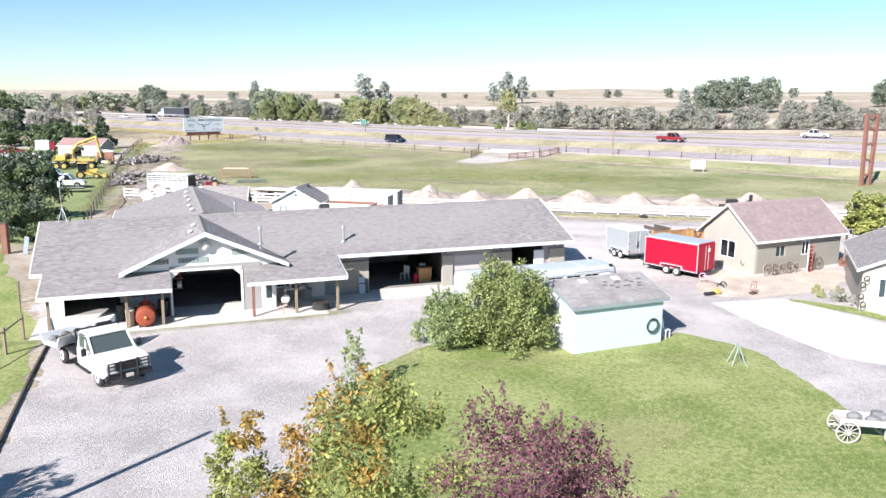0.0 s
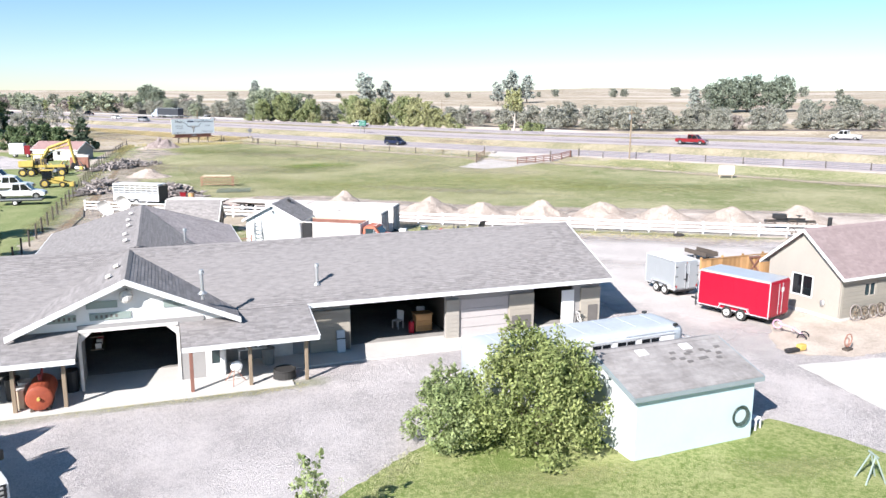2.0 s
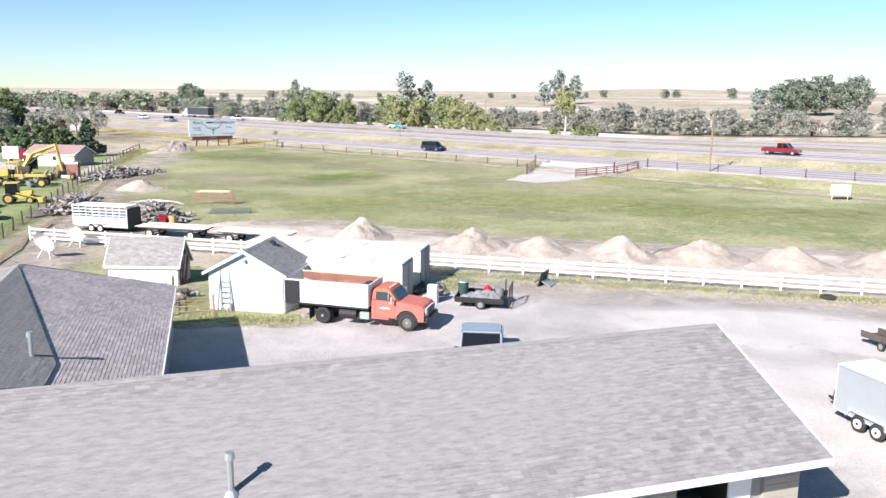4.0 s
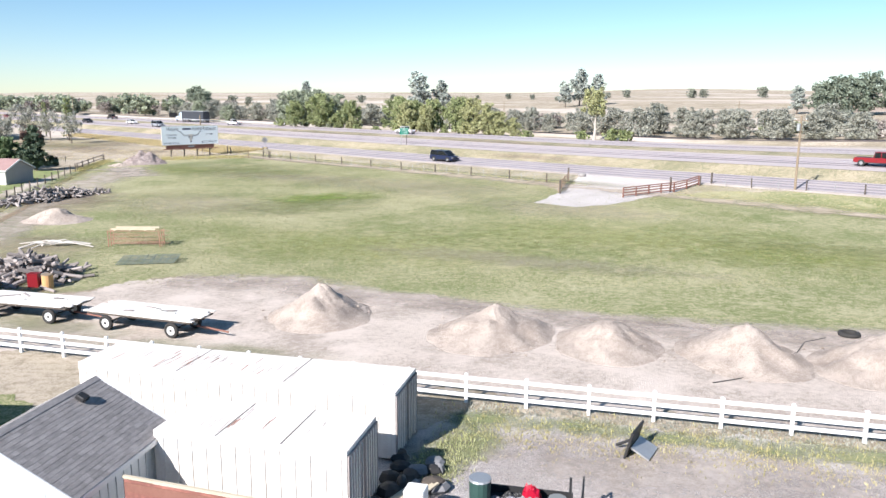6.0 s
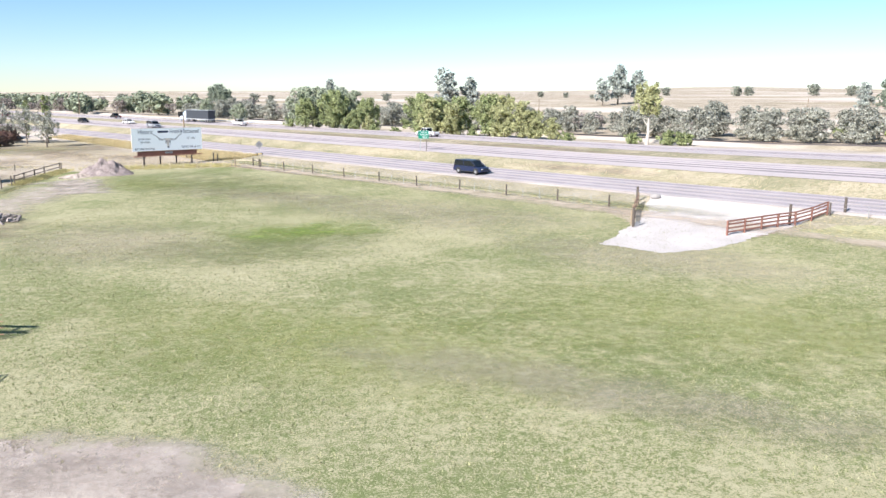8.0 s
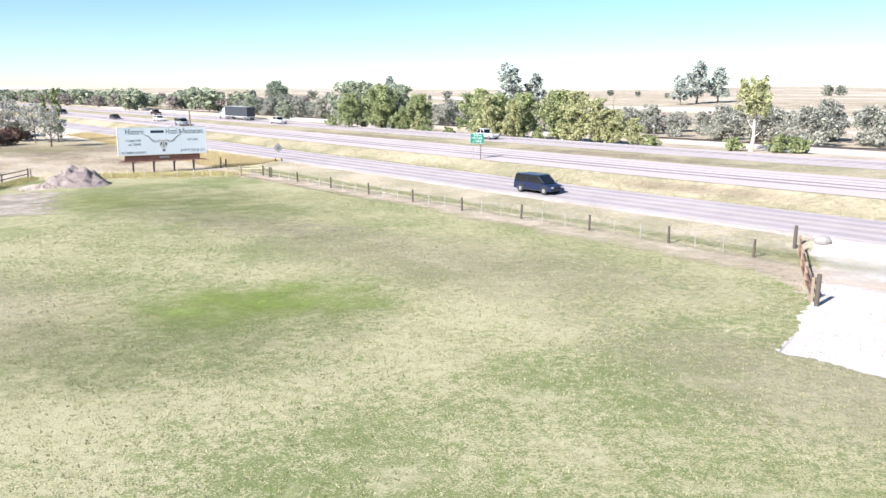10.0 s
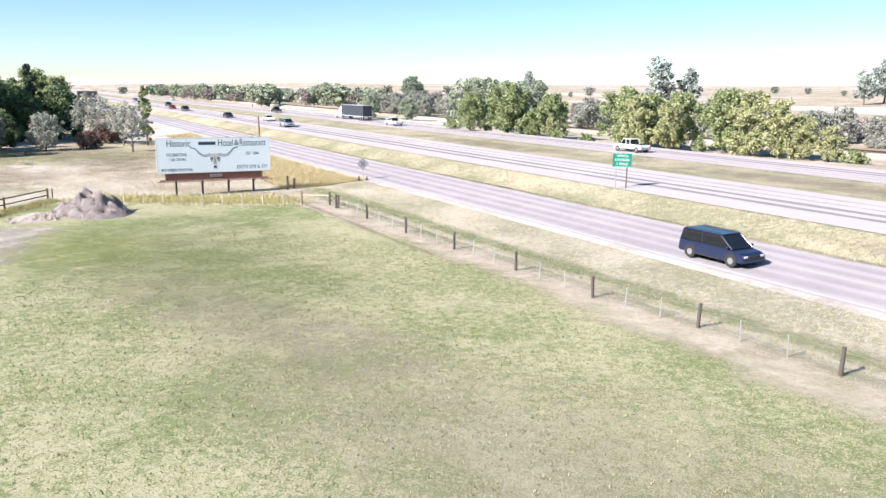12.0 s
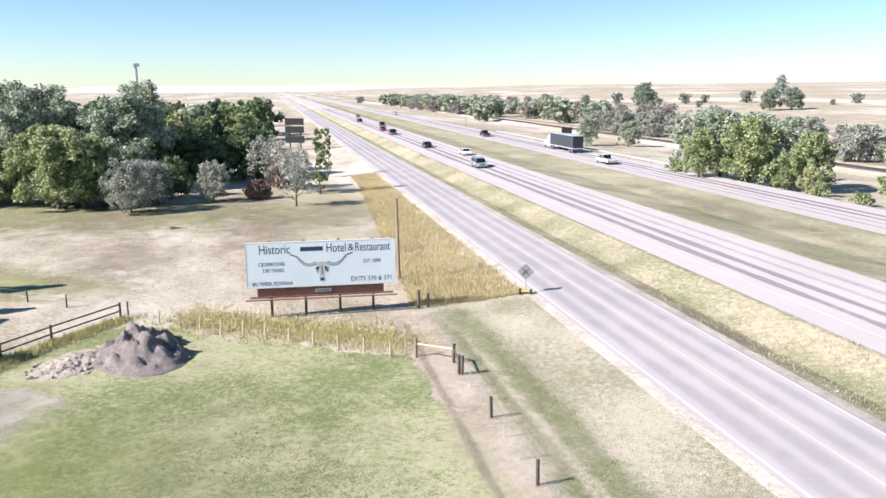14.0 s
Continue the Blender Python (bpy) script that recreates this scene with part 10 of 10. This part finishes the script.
bi = thing("pink_tricycle", "faded pink ride-on toy lying in the dirt", "toy", pose(19.2, -3.6, 0.05, 0, 20, -40))
part("frame", Geo().pipe([(-0.7, 0, 0.3), (0.1, 0, 0.45), (0.8, 0, 0.3)], 0.05).tube((0.1, -0.35, 0.4), (0.1, 0.35, 0.4), 0.03), PINK, bi)
for x, y in ((-0.7, 0.0), (0.7, 0.3), (0.7, -0.3)):
    part("wheel", Geo().ring((x, y, 0.24), 0.22, 0.04, "y", 16, 6), PINK if x < 0 else BLACK, bi)
yb = thing("yellow_loader_toy", "small yellow and black toy digger", "toy", pose(18.3, -6.3, 0.03, 0, 0, 20)); part("body", Geo().box((0.2, 0, 0.2), (0.45, 0.3, 0.3), ch=0.04), YELLOW, yb); part("bed", Geo().box((-0.4, 0, 0.12), (0.8, 0.3, 0.15), ch=0.03), BLACK, yb)
GREYPAINT = mat("weathered_grey_white_paint", (0.52, 0.49, 0.47), (0.36, 0.33, 0.31), rough=0.8, scale=2, fine=14, bump=0.2)
wgn = thing("antique_wagon", "weathered pale antique farm wagon with spoked wheels on the lawn", "wagon", pose(14.95, -27.3, 0.03, 0, 0, -14) @ Matrix.Diagonal((0.8, 0.8, 0.8, 1)))
for x in (-0.85, 1.2):
    for y in (-0.65, 0.65):
        wv = part("wheel", Geo().ring((x, y, 0.53), 0.5, 0.04, "y", 26, 6), GREYPAINT, wgn); part("hub", Geo().tube((x, y - 0.12, 0.53), (x, y + 0.12, 0.53), 0.1, 0.1, 12), GREYPAINT, wv)
        for j in range(12):
            w = math.pi * j / 6
            part("spoke", Geo().tube((x, y, 0.53), (x + 0.49 * math.cos(w), y, 0.53 + 0.49 * math.sin(w)), 0.024, 0.02, 5), GREYPAINT, wv)
part("bed", Geo().box((0.2, 0, 0.85), (2.8, 1.05, 0.08)).box((0.2, -0.52, 1.0), (2.8, 0.05, 0.26)).box((0.2, 0.52, 1.0), (2.8, 0.05, 0.26)), GREYPAINT, wgn); part("tongue", Geo().tube((-1.1, 0, 0.6), (-1.5, 0, 0.62), 0.05), GREYPAINT, wgn)
for x, y in ((-0.4, 0.1), (0.3, -0.2), (0.9, 0.15)):
    part("sack", Geo().ball((x, y, 1.05), (0.35, 0.3, 0.2), 9, 5), TARP, wgn, "grey sack in the wagon bed")
part("crate", Geo().box((0.6, 0.2, 1.12), (0.5, 0.4, 0.4), ch=0.04), TARP, wgn, "grey box in the wagon bed")
part("keg", Geo().tube((1.2, -0.1, 0.95), (1.2, -0.1, 1.4), 0.22, 0.2, 12), WOOD_R, wgn, "reddish keg in the wagon bed")
pl = thing("yard_sweep", "dark wheeled farm implement beyond the white fence", "implement", spot(36.0, 28.4) @ pose(0, 0, 0, 0, 0, -12))
part("beam", Geo().box((0, 0, 0.85), (4.6, 0.22, 0.22)).box((0.2, 0.4, 1.0), (2.6, 0.18, 0.2)), BLACK, pl); part("hopper", Geo().box((-0.9, 0.2, 1.25), (1.2, 0.7, 0.5), ch=0.08), BLACK, pl); part("seat", Geo().box((0.9, 0.3, 1.35), (0.45, 0.4, 0.08)).tube((0.9, 0.3, 0.9), (0.9, 0.3, 1.35), 0.04), BLACK, pl)
for x in (-1.8, 0.2, 1.9):
    wv = part("wheel", Geo().ring((x, -0.2, 0.5), 0.46, 0.06, "y", 18, 6), WOOD_D, pl)
    for k in range(4):
        w = math.pi * k / 4
        part("spoke", Geo().tube((x - 0.45 * math.cos(w), -0.2, 0.5 - 0.45 * math.sin(w)), (x + 0.45 * math.cos(w), -0.2, 0.5 + 0.45 * math.sin(w)), 0.02, 0.02, 5), WOOD_D, wv)
for x, y, r, a in ((33.9, 23.9, 0.5, 15), (34.9, 23.5, 0.42, 40), (35.6, 23.9, 0.36, -20)):
    iw = thing("iron_wheel", "dark spoked iron implement wheel standing by the fence", "wheel", spot(x, y) @ pose(0, 0, 0, -8, 0, a), "iron wheels")
    part("rim", Geo().ring((0, 0, r), r, 0.035, "y", 20, 6), WOOD_D, iw); part("hub", Geo().tube((0, -0.08, r), (0, 0.08, r), 0.07, 0.07, 8), WOOD_D, iw)
    for k in range(6):
        w = math.pi * k / 3
        part("spoke", Geo().tube((0, 0, r), (r * math.cos(w), 0, r + r * math.sin(w)), 0.015, 0.015, 5), WOOD_D, iw)
c2 = thing("hose_on_track", "long dark hose lying along the dirt track", "hose")
part("run", Geo().pipe([(-36.6, 50.2, 0.1), (-35.3, 45.2, 0.1), (-34.9, 42.6, 0.1), (-33.2, 38.2, 0.1), (-32.0, 32.9, 0.1), (-31.2, 29.6, 0.1), (-30.4, 26.6, 0.1), (-29.3, 22.6, 0.1)], 0.045), BLACK, c2)
ct = thing("cable_on_dirt", "thin dark cable lying across the dirt", "cable")
part("run", Geo().pipe([(11.5, 35.2, 0.04), (13.5, 36.0, 0.04), (15.4, 37.4, 0.05), (17.0, 39.4, 0.06), (18.0, 40.9, 0.07), (19.4, 41.6, 0.09)], 0.025), BLACK, ct)
